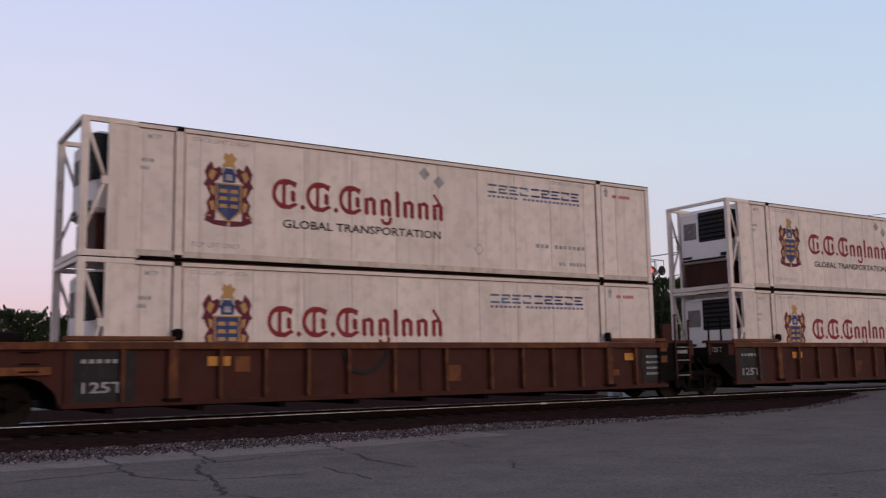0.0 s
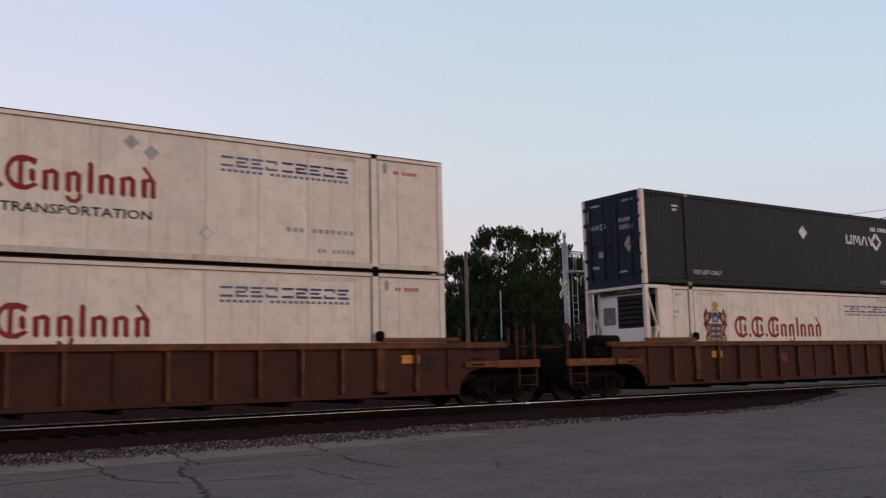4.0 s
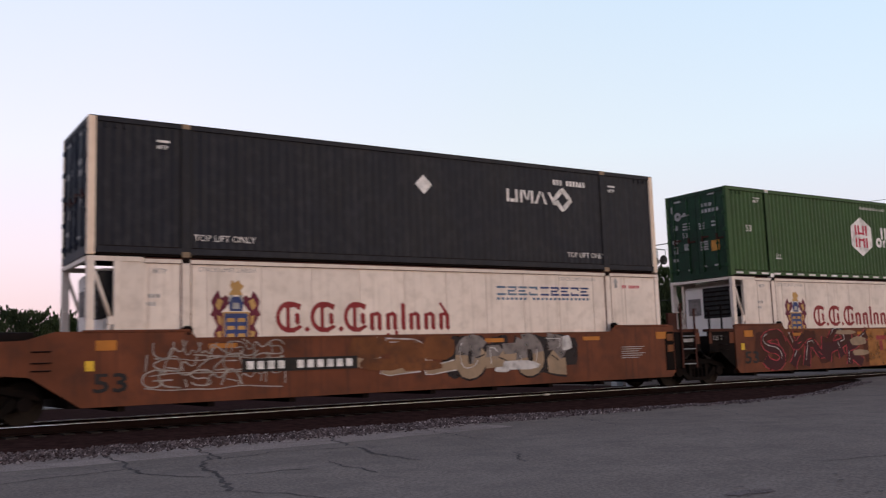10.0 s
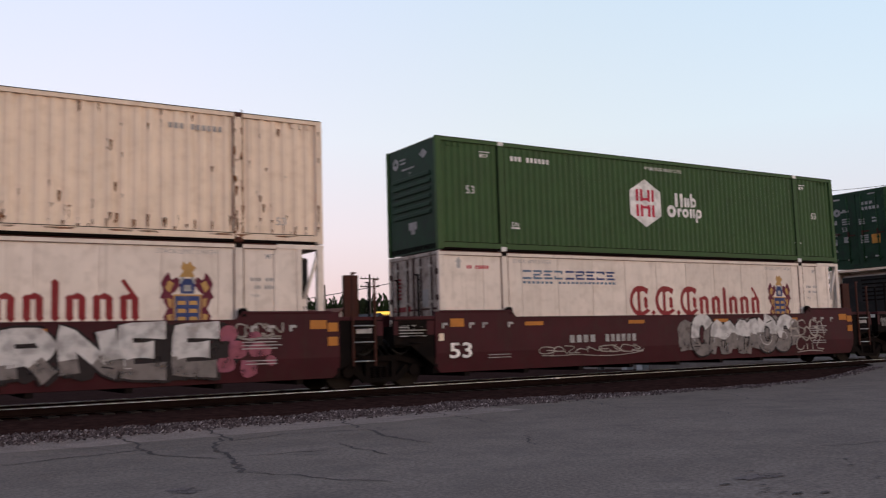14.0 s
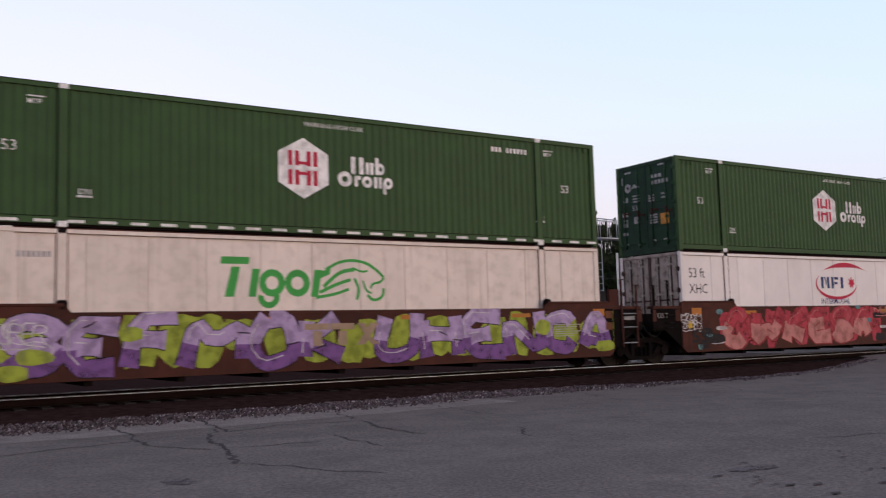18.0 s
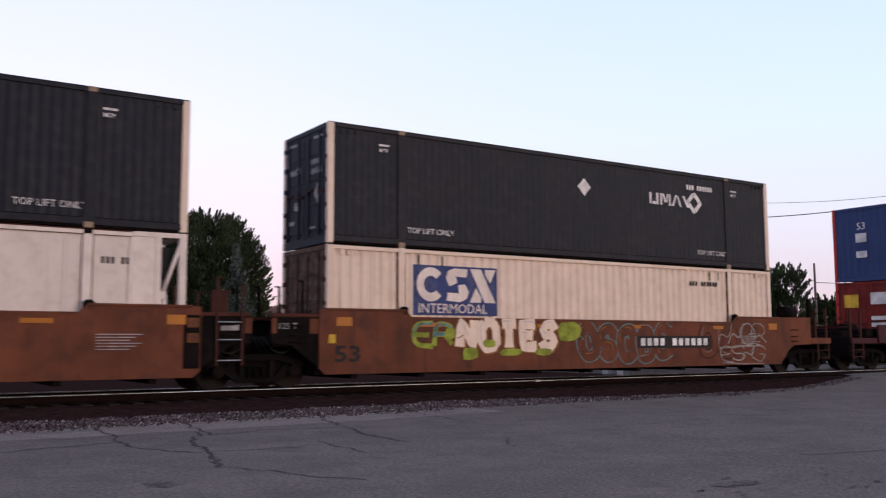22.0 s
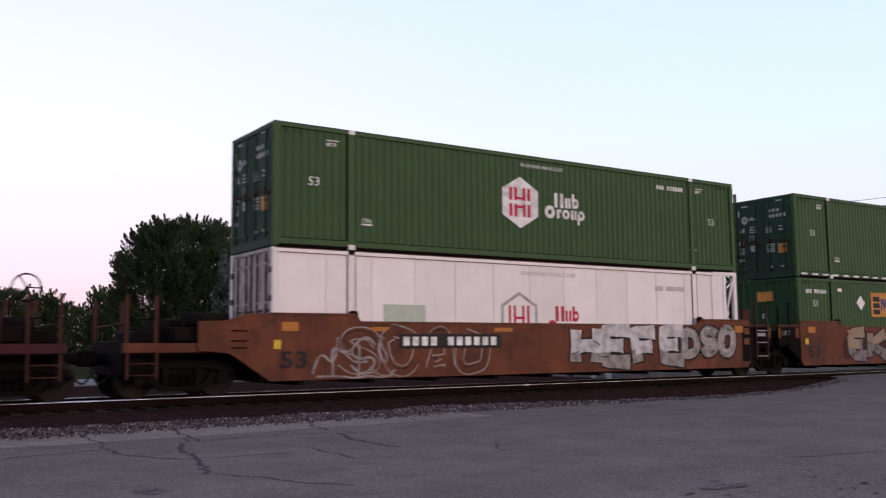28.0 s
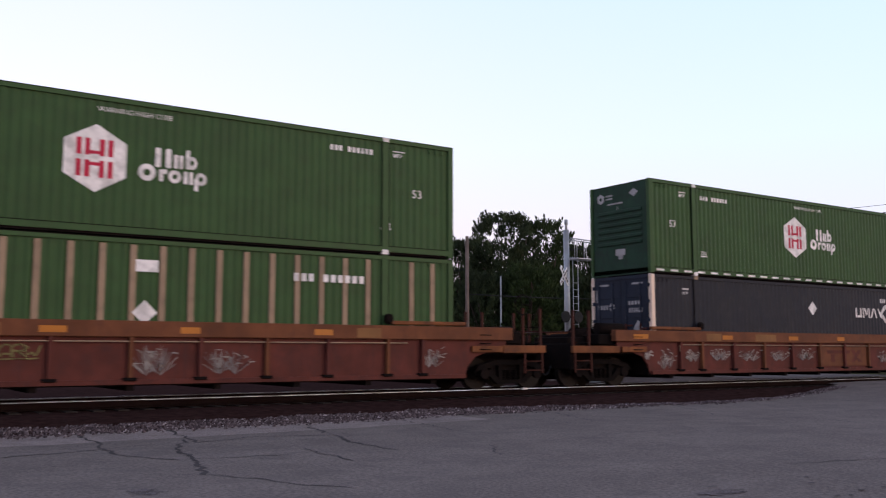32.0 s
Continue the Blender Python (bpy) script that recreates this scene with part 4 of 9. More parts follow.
def cooling_unit(root, body, flip):
    """An open nose frame with the cooling machine in it; at x = 0, or mirrored to the far end."""
    def X(x):
        return x if not flip else LONG - x

    def bx(bm, a, b, *rest, **kw):
        box(bm, *sorted((X(a), X(b))), *rest, **kw)

    wall = 1.12
    bm = bmesh.new()
    bx(bm, wall, wall + 0.08, -HALF + 0.02, HALF - 0.02, 0.0, HIGH - 0.02)
    part("nose_wall", bm, body, root)
    for y, f in ((-HALF, 1), (HALF, -1)):
        bm = bmesh.new()
        tube(bm, (X(0.12), y + f * 0.05, HIGH - 0.2), (X(0.5), y + f * 0.05, 1.58), 0.042, n=6)
        tube(bm, (X(0.5), y + f * 0.05, 1.58), (X(0.1), y + f * 0.05, 0.5), 0.036, n=6)
        part("brace", bm, body, root, "slanting steel brace")
        bm = bmesh.new()
        yy = sorted((y, y + f * 0.1))
        bx(bm, 0, wall, *yy, HIGH - 0.1, HIGH)
        part("nose_rail", bm, body, root)
        bm = bmesh.new()
        bx(bm, 0, wall, *yy, 0.0, 0.13)
        part("nose_rail", bm, body, root)
        bm = bmesh.new()
        yy = sorted((y + f * 0.002, y + f * 0.1))
        bx(bm, 0.54, 0.66, *yy, 0.13, HIGH - 0.1)
        part("nose_post", bm, body, root)
        bm = bmesh.new()
        bx(bm, 0.66, wall, *sorted((y + f * 0.02, y + f * 0.08)), 0.13, HIGH - 0.1)
        part("nose_side", bm, body, root)
        bm = bmesh.new()
        bx(bm, 0.42, 0.56, *sorted((y + f * 0.01, y + f * 0.09)), 1.5, 1.66)
        part("gusset", bm, body, root)
    bm = bmesh.new()
    bx(bm, 0, 0.1, -1.15, 1.15, HIGH - 0.09, HIGH)
    part("nose_crossbar", bm, body, root)
    bm = bmesh.new()
    bx(bm, 0, 0.1, -1.15, 1.15, 0.0, 0.13)
    part("nose_sill", bm, body, root)
    bm = bmesh.new()
    bx(bm, 0.3, wall, -1.02, 1.02, 0.95, 2.68, bevel=0.09)
    unit = part("cooling_unit", bm, "clean_white", root, "white refrigeration unit with a dark grille")
    bm = bmesh.new()
    bx(bm, 0.272, 0.9, -1.035, 0.18 if body != "cream" else 0.95, 1.62 if body != "cream" else 1.2, 2.62, bevel=0.03)
    part("grille", bm, "dark_metal", unit, "black louvred grille")
    for k in range(6):
        bm = bmesh.new()
        bx(bm, 0.262, 0.28, -0.98, 0.14, 1.70 + 0.15 * k, 1.75 + 0.15 * k)
        part("louvre", bm, "running_gear", unit)
    bm = bmesh.new()
    bx(bm, 0.285, 0.31, -0.9, 0.9, 1.0, 1.07)
    part("slot", bm, "dark_metal", unit)
    bm = bmesh.new()
    bx(bm, 0.284, 0.302, 0.28, 0.8, 1.75, 2.3)
    part("badge", bm, "spray_grey", unit, "grey square plate")
    bm = bmesh.new()
    bx(bm, 0.284, 0.302, -0.95, -0.7, 1.08, 1.2)
    part("vent", bm, "dark_metal", unit)
    bm = bmesh.new()
    bx(bm, 0.284, 0.302, 0.5, 0.9, 1.1, 1.18)
    part("vent", bm, "dark_metal", unit)
    bm = bmesh.new()
    bx(bm, 0.4, wall, -0.95, 0.95, 0.15, 0.93, bevel=0.03)
    part("fuel_tank", bm, "brown", root, "grimy brown fuel tank under the unit")
    for k in (0.6, 1.3, 1.9):
        bm = bmesh.new()
        tube(bm, (X(0.05), HALF - 0.06, k), (X(0.05), HALF - 0.5, k), 0.02, n=5)
        part("rung", bm, body, root)


# ---- painted marks ----


def minim(bm, x, w, z0, z1, y, mi=0):
    """One upright broken stroke with slanted ends."""
    d = w * 0.55
    flat(bm, [(x, z0 + d), (x + w * .55, z0), (x + w * 1.15, z0 + d), (x + w, z0 + d * 1.3), (x + w, z1 - d), (x + w * .45, z1), (x - w * .15, z1 - d), (x, z1 - d * 1.3)], y, mi)


def old_letters(bm, x0, x1, z, h, y, mi=0):
    """A row of heavy broken-stroke shapes between x0 and x1: capitals of one shape, dots, low pairs of strokes, tall ones."""
    row = (("c", .98), (".", .24), ("c", 1.0), (".", .24), ("c", .94), ("n", .64), ("g", .60), ("l", .34), ("n", .62), ("n", .64), ("d", .60))
    unit = (x1 - x0) / sum(w for _, w in row)
    x = x0
    for s, w in row:
        w *= unit
        t = unit * 0.17
        if s == "c":
            ring(bm, x + w * .47, z + h * .5, h * .36, h * .52, y, 75, 285, 14, mi, w * .92 / h)
            minim(bm, x + w * .36, t * .8, z + h * .10, z + h * .90, y - 0.001, mi)
            flat(bm, [(x + w * .34, z + h * .88), (x + w * .60, z + h * 1.02), (x + w * .92, z + h * .92), (x + w * .84, z + h * .72), (x + w * .66, z + h * .84), (x + w * .5, z + h * .80)], y - 0.0015, mi)
            minim(bm, x + w * .68, t, z + h * .22, z + h * .66, y - 0.001, mi)
            flat(bm, [(x + w * .34, z + h * .06), (x + w * .62, z - h * .03), (x + w * .96, z + h * .16), (x + w * .84, z + h * .24), (x + w * .6, z + h * .13)], y - 0.0015, mi)
        elif s in "ngd":
            for k in (.08, .54):
                minim(bm, x + w * k, t, z, z + h * .66, y, mi)
            flat(bm, [(x + w * .2, z + h * .60), (x + w * .5, z + h * .70), (x + w * .7, z + h * .62), (x + w * .46, z + h * .52)], y - 0.001, mi)
            if s == "g":
                ring(bm, x + w * .48, z - h * .08, h * .10, h * .22, y - 0.001, 180, 390, 10, mi, 1.1)
            if s == "d":
                flat(bm, [(x + w * .82, z + h * .56), (x + w * .56, z + h * .60), (x + w * .10, z + h * .98), (x + w * .24, z + h * 1.04)], y - 0.001, mi)
        elif s == "l":
            minim(bm, x + w * .2, t, z, z + h * 1.02, y, mi)
        else:
            flat(bm, [(x + w * .5, z - h * .02), (x + w * .95, z + h * .09), (x + w * .5, z + h * .20), (x + w * .05, z + h * .09)], y, mi)
        x += w


def plain_word(bm, x, x1, z, h, n, y, mi=0, seed=1, weight=0.2):
    """n block shapes in a row from x to x1, as a painted word seen too coarsely to read."""
    rng = random.Random(seed)
    w = (x1 - x) / n
    for i in range(n):
        a, b, t = x + i * w, x + (i + 0.86) * w, (0.2 + weight * 0.5) * w
        s = h * 0.08
        bar(bm, a, a + t, z, z + h, y, mi)
        bar(bm, a - t * .2, a + t * 1.2, z - s, z, y, mi)
        lo, hi = rng.choice(((0.0, 1.0), (0.5, 1.0), (0.0, 0.55)))
        flat(bm, [(a + t * 1.25, z + hi * h), (b, z + (hi * .9) * h), (b, z + (lo + .1) * h), (b - t * .6, z + lo * h), (b - t * .7, z + (hi * .75) * h), (a + t * 1.25, z + (hi * .85) * h)], y, mi)


def striped_word(bm, x, x1, z, h, n, y, mi=0):
    """n groups of thin level bars with a thin upright, a wordmark reduced to its stripes."""
    w = (x1 - x) / n
    for i in range(n):
        for k, (lo, hi) in enumerate(((0.0, 0.22), (0.40, 0.60), (0.78, 1.0))):
            if k != 1 or i % 3:
                bar(bm, x + i * w, x + (i + (0.84 if k != 1 else 0.66)) * w, z + lo * h, z + hi * h, y, mi)
        if i % 2:
            bar(bm, x + (i + .02) * w, x + (i + .16) * w, z + .22 * h, z + .40 * h, y, mi)
            bar(bm, x + (i + .68) * w, x + (i + .82) * w, z + .60 * h, z + .78 * h, y, mi)


def round_word(bm, y, items, mi=0):
    """Heavy rounded shapes in a row: b a block (x, width, z0, z1), o a thick hoop in the same room."""
    for kind, x, w, z0, z1 in items:
        if kind == "b":
            e = min(w, z1 - z0) * .22
            flat(bm, [(x + e, z0), (x + w - e, z0), (x + w, z0 + e), (x + w, z1 - e), (x + w - e, z1), (x + e, z1), (x, z1 - e), (x, z0 + e)], y, mi)
        else:
            r = (z1 - z0) / 2
            ring(bm, x + w / 2, z0 + r, r * .40, r, y, 0, 360, 16, mi, w / (z1 - z0))


def digits_bar(bm, x, x1, z, h, n, y, mi=0):
    """Plain short bars in place of a serial number."""
    w = (x1 - x) / n
    for i in range(n):
        if i != n // 3 or n < 8:
            bar(bm, x + i * w, x + (i + 0.66) * w, z, z + h, y, mi)


def crest(root, x, top, h):
    """A painted coat-of-arms shape: shield, helm and two side supports."""
    w = h * 0.66
    y = PAINT
    bm = bmesh.new()
    z = top - h

    def shape(pts, dy, mi, s=1):
        flat(bm, [(x + s * w * px, z + h * pz) for px, pz in pts], y - dy, mi)

    # mantling in feathered tufts, supporters, scroll below
    for s in (-1, 1):
        shape([(.10, .74), (.20, .80), (.30, .76), (.36, .86), (.44, .80), (.50, .72), (.46, .62), (.52, .54), (.42, .50), (.30, .58), (.22, .62)], 0.0, 2, s)
        shape([(.26, .72), (.36, .76), (.42, .66), (.34, .60)], 0.0015, 1, s)
        shape([(.24, .56), (.40, .60), (.46, .50), (.38, .40), (.46, .30), (.42, .20), (.50, .12), (.28, .08), (.25, .30)], 0.001, 2, s)
        shape([(.30, .52), (.38, .54), (.36, .44), (.30, .40)], 0.002, 1, s)
        shape([(.30, .34), (.40, .32), (.36, .22), (.29, .20)], 0.002, 1, s)
        shape([(.38, .16), (.48, .13), (.36, .10)], 0.002, 1, s)
        shape([(.02, .08), (.26, .08), (.44, .14), (.50, .07), (.30, .02), (.02, .0)], 0.0025, 2, s)
        shape([(.06, .66), (.16, .72), (.13, .80), (.05, .82)], 0.0035, 3, s)
    shape([(-.27, .58), (.27, .58), (.26, .20), (.0, .05), (-.26, .20)], 0.003, 1)
    shape([(-.24, .56), (.24, .56), (.23, .22), (.0, .08), (-.23, .22)], 0.005, 0)
    for k in range(3):
        for c in (-.11, .11):
            shape([(c - .085, .25 + .10 * k), (c + .085, .25 + .10 * k), (c + .07, .30 + .10 * k), (c - .07, .30 + .10 * k)], 0.007, 1)
    shape([(-.13, .59), (.13, .59), (.15, .69), (.07, .78), (-.07, .78), (-.15, .69)], 0.004, 0)
    shape([(-.08, .62), (.08, .62), (.06, .70), (-.06, .70)], 0.006, 3)
    # gold beast over the helm
    shape([(-.16, .80), (.14, .80), (.10, .86), (.17, .92), (.10, .95), (.06, 1.0), (-.02, .96), (-.08, 1.0), (-.12, .92), (-.08, .87)], 0.005, 1)
    part("crest", bm, ["ink_blue", "ink_gold", "ink_maroon", "ink_grey"], root, "painted crest in dark blue, gold and maroon")


def reefer_art(root, nose_left, full, xhc, body):
    """The haulier's paint on the near side."""
    y = PAINT
    bm = bmesh.new()
    if nose_left:
        crest(root, 3.13, 2.46, 1.68)
        old_letters(bm, *((4.15, 8.86) if full else (4.06, 8.78) if body != "cream" else (4.45, 9.25)), 1.30, 0.68, y)
    elif xhc:
        crest(root, 12.94, 2.46, 1.68)
        old_letters(bm, 6.85, 11.62, 1.24, 0.70, y)
    else:
        crest(root, 13.0, 2.46, 1.68)
        old_letters(bm, 6.42, 12.08, 1.20, 0.84, y)
    part("lettering", bm, "ink_red", root, "dark red heavy painted lettering")
    bm = bmesh.new()
    if full:
        lettering(bm, "TOP LIFT ONLY", 2.3, 0.3, 0.16, y)
        digits_bar(bm, 11.8, 13.6, 0.82, 0.1, 11, y)
        digits_bar(bm, 12.6, 13.6, 0.36, 0.1, 8, y)
        ring(bm, 9.9, 0.66, 0.13, 0.16, y, n=4)
    a, b = (10.22, 13.46) if nose_left else (2.62, 5.94)
    lettering(bm, "STACK LIMIT 2 HIGH", 2.3, 2.62, 0.14, y)
    lettering(bm, "STACK LIMIT 2 HIGH", 12.35, 2.62, 0.14, y)
    px = 1.0 if nose_left else 14.7
    digits_bar(bm, px - 0.3, px + 0.5, 2.05, 0.08, 9, y)
    digits_bar(bm, px - 0.2, px + 0.4, 1.88, 0.08, 8, y)
    qx = 14.6 if nose_left else 0.75
    flat(bm, [(qx - 0.2, 2.45), (qx - 0.1, 2.45), (qx - 0.1, 2.6), (qx - 0.06, 2.6), (qx - 0.15, 2.74), (qx - 0.24, 2.6), (qx - 0.2, 2.6)], y)
    mx = 1.33 if nose_left else 14.75
    lettering(bm, "MTP", mx, 2.56, 0.15, y, bold=0.012)
    lettering(bm, "TARE", px - 0.3, 1.7, 0.09, y)
    part("markings", bm, "ink_grey", root, "small grey stencilled markings")
    if full:
        bm = bmesh.new()
        lettering(bm, "GLOBAL TRANSPORTATION", 4.4, 0.86, 0.27, y, wide=1.25, bold=0.018)
        part("caption", bm, "ink_black", root, "black painted capitals")
    bm = bmesh.new()
    striped_word(bm, a, a + 1.42, 2.20, 0.24, 4, y, 0)
    striped_word(bm, a + 1.46, b, 2.20, 0.24, 5, y, 1)
    digits_bar(bm, a, b, 2.08, 0.06, 22, y, 0)
    part("wordmark", bm, ["ink_slate", "ink_blue"], root, "blue-grey painted wordmark")
    bm = bmesh.new()
    digits_bar(bm, qx + 0.1, qx + 0.8, 2.44, 0.09, 8, y)
    part("serial", bm, "ink_crimson", root)
    if full:
        bm = bmesh.new()
        for cx, cz, r in ((8.25, 2.5, 0.17), (8.68, 2.32, 0.17)):
            flat(bm, [(cx - r, cz), (cx, cz - r), (cx + r, cz), (cx, cz + r)], y)
        part("hazard_placard", bm, "ink_grey", root, "grey diamond placards")
    if xhc:
        bm = bmesh.new()
        xx = 14.75 if nose_left else 0.55
        lettering(bm, "53 ft", xx, 2.1, 0.42, y, wide=0.9, bold=0.02)
        lettering(bm, "XHC", xx, 1.62, 0.42, y, wide=0.9, bold=0.02)
        part("size_mark", bm, "ink_black", root, "large black size marking")


def rear_plates(root):
    """Small plates and a crest on the leading rear doors."""
    bm = bmesh.new()
    for y0, y1, z0, z1, mi in [(0.62, 0.95, 1.75 + 0.1 * k, 1.81 + 0.1 * k, 0) for k in range(6)] + [(0.15, 1.0, 1.42, 1.55, 0), (0.8, 1.05, 1.12, 1.25, 0), (-0.75, -0.45, 1.5, 1.95, 1)]:
        v = [bm.verts.new(p) for p in ((0.006, y0, z0), (0.006, y0, z1), (0.006, y1, z1), (0.006, y1, z0))]
        bm.faces.new(v).material_index = mi
    part("door_plate", bm, ["ink_red", "ink_grey"], root, "faded red painted lines on the doors")


def reefer(name, label, body="white", nose_left=True, full=False, xhc=False, art=None):
    root = thing(name, label, "container", "containers on the train")
    x0, x1 = (1.15, LONG - 0.02) if nose_left else (0.02, LONG - 1.15)
    box_shell(root, body, body, "running_gear", x0, x1, None, 0, 1.24)
    cooling_unit(root, body, not nose_left)
    if not nose_left:
        end_reefer_doors(root, body, "galv")
        if not art:
            rear_plates(root)
    else:
        part("rear_door", boxes((LONG - 0.08, LONG - 0.02, -1.17, 1.17, 0.1, HIGH - 0.1)), body, root)
    if art:
        art(root)
    else:
        reefer_art(root, nose_left, full, xhc, body)
    return root


def far_wall(root, body):
    part("far_end_wall", boxes((LONG - 0.09, LONG - 0.03, -1.17, 1.17, 0.0, HIGH - 0.01)), body, root)


def dry_box(name, label, body, post=None, cast=None, end=end_doors, pitch=0.205, depth=0.024, art=None, hardware="galv", end_body=None):
    root = thing(name, label, "container", "containers on the train")
    box_shell(root, body, post or body, cast or body, 0.02, LONG - 0.02, pitch, depth, None)
    end(root, end_body or body, hardware)
    far_wall(root, body)
    if art:
        art(root)
    return root


def size_53(bm, y, places, size=0.3):
    for x, z in places:
        lettering(bm, "53", x, z, size, y, wide=1.05)


def end_quad(bm, y0, y1, z0, z1, x):
    """A flat painted mark on an end wall."""
    bm.faces.new([bm.verts.new(p) for p in ((x, y0, z0), (x, y0, z1), (x, y1, z1), (x, y1, z0))])


def hub_art(dashes, serial_right):
    def art(root):
        y = PAINT
        bm = bmesh.new()
        cx, cz = 7.24, 1.565
        hexa = [(cx + 0.72 * math.cos(radians(30 + 60 * i)), cz + 0.71 * math.sin(radians(30 + 60 * i))) for i in range(6)]
        flat(bm, hexa, y)
        part("badge", bm, "ink_white", root, "white hexagon badge with red bars")
        bm = bmesh.new()
        for x in (-0.34, -0.17, 0.12, 0.29):
            bar(bm, cx + x - 0.045, cx + x + 0.06, cz + 0.05, cz + 0.40, y - 0.004)
            bar(bm, cx + x - 0.045, cx + x + 0.06, cz - 0.40, cz - 0.05, y - 0.004)
        bar(bm, cx - 0.12, cx + 0.1, cz + 0.08, cz + 0.15, y - 0.004)
        bar(bm, cx - 0.12, cx + 0.1, cz - 0.16, cz - 0.09, y - 0.004)
        part("badge_panel", bm, "ink_crimson", root)
        bm = bmesh.new()
        round_word(bm, y, (("b", 8.46, .12, 1.52, 1.94), ("b", 8.68, .12, 1.52, 1.94), ("b", 8.86, .09, 1.53, 1.83), ("b", 8.98, .09, 1.53, 1.83), ("b", 9.12, .09, 1.54, 1.96), ("o", 9.15, .22, 1.54, 1.83),
                           ("o", 8.11, .37, 1.20, 1.57), ("b", 8.55, .09, 1.22, 1.48), ("b", 8.63, .09, 1.39, 1.49), ("o", 8.75, .28, 1.21, 1.49), ("b", 9.08, .09, 1.21, 1.49), ("b", 9.21, .08, 1.21, 1.49),
                           ("o", 9.34, .25, 1.21, 1.49), ("b", 9.32, .09, 1.08, 1.36)))
        part("wordmark", bm, "ink_white", root, "white painted wordmark")
        bm = bmesh.new()
        size_53(bm, y, ((0.88, 1.46), (14.9, 1.46)))
        lettering(bm, "WARNING HIGH CUBE", 7.25, 2.56, 0.15, y, wide=1.0)
        for x in (2.3, 14.0):
            bar(bm, x, x + 0.3, 0.6, 0.64, y)
            lettering(bm, "DN", x + 0.02, 0.66, 0.17, y)
        digits_bar(bm, *((12.6, 13.8) if serial_right else (2.35, 3.7)), 2.42, 0.13, 10, y)
        for x in (1.35, 14.35):
            lettering(bm, "MTP", x, 2.43, 0.14, y, bold=0.01)
            bar(bm, x, x + 0.34, 2.57, 2.595, y)
        if dashes:
            for i in range(26):
                bar(bm, 0.25 + i * 0.62, 0.25 + i * 0.62 + 0.34, 0.07, 0.13, -HALF - 0.006)
        part("markings", bm, "ink_white", root, "white stencilled markings")
        bm = bmesh.new()
        if not serial_right:
            for k in range(6):
                t0, t1 = radians(60 * k + 30), radians(60 * k + 90)
                bm.faces.new([bm.verts.new((0.034, 0.82 + q * math.cos(t), 2.5 + q * math.sin(t))) for q, t in ((0.06, t0), (0.17, t0), (0.17, t1), (0.06, t1))])
            bm.faces.new([bm.verts.new((0.034, -0.62 + p, 2.55 + q)) for p, q in ((-0.2, 0.0), (0.0, 0.13), (0.2, 0.0), (0.0, -0.13))])
            lettering(bm, "53", 0.15, 2.09, 0.13, 0.034, turn=True)
            for y0, w, z0, h in ((0.3, 0.3, 2.54, 0.05), (0.3, 0.3, 2.44, 0.05), (-0.15, 0.65, 2.26, 0.05), (-0.22, 0.42, 0.62, 0.2), (-0.12, 0.2, 0.5, 0.12)):
                end_quad(bm, y0, y0 + w, z0, z0 + h, 0.034)
            part("end_markings", bm, "ink_grey", root, "small pale plates and stencils on the front wall")
            return
        lettering(bm, "53", 0.62, 1.42, 0.24, 0.007, turn=True)
        # far door: badge and notices; near door: owner's bars and the weights table
        for k in range(6):
            t0, t1 = radians(60 * k + 30), radians(60 * k + 90)
            bm.faces.new([bm.verts.new((0.007, 0.78 + a * math.cos(t), 2.17 + a * math.sin(t))) for a, t in ((0.05, t0), (0.16, t0), (0.16, t1), (0.05, t1))])
        spots = [(0.28, 0.34, 2.14, 0.06), (0.42, 0.12, 2.2, 0.06), (0.62, 0.28, 2.64, 0.06), (-0.85, 0.3, 2.7, 0.05), (1.0, 0.05, 2.3, 0.24)]
        spots += [(0.28, 0.3, 1.86 - 0.09 * k, 0.05) for k in range(3)] + [(0.8, 0.2, 1.72, 0.16), (0.82, 0.24, 1.26, 0.13), (0.84, 0.18, 0.92, 0.24), (0.36, 0.2, 1.0, 0.22), (0.85, 0.22, 0.66, 0.1)]
        spots += [(-0.35 - 0.17 * k, 0.12, 2.34, 0.11) for k in range(3)] + [(-0.35 - 0.15 * k, 0.11, 2.14, 0.12) for k in range(5)] + [(-0.35, 0.24, 1.78 - 0.08 * k, 0.05) for k in range(3)]
        spots += [(-0.86, 0.22, 1.78 - 0.12 * k, 0.06) for k in range(2)] + [(-0.45, 0.32, 1.16 - 0.08 * k, 0.055) for k in range(4)]
        spots += [(-0.35, 0.14, 0.36, 0.06), (-0.85, 0.18, 0.36, 0.06), (0.85, 0.14, 0.34, 0.06), (0.3, 0.14, 0.3, 0.06)]
        for y0, w, z0, h in spots:
            end_quad(bm, y0, y0 + w, z0, z0 + h, 0.007)
        part("end_markings", bm, "ink_grey", root, "small pale notices and stencils on the doors")
        bm = bmesh.new()
        end_quad(bm, -0.92, -0.58, 0.86, 1.2, 0.007)
        part("end_plate", bm, "ink_orange", root, "small orange plate on the door")
    return art


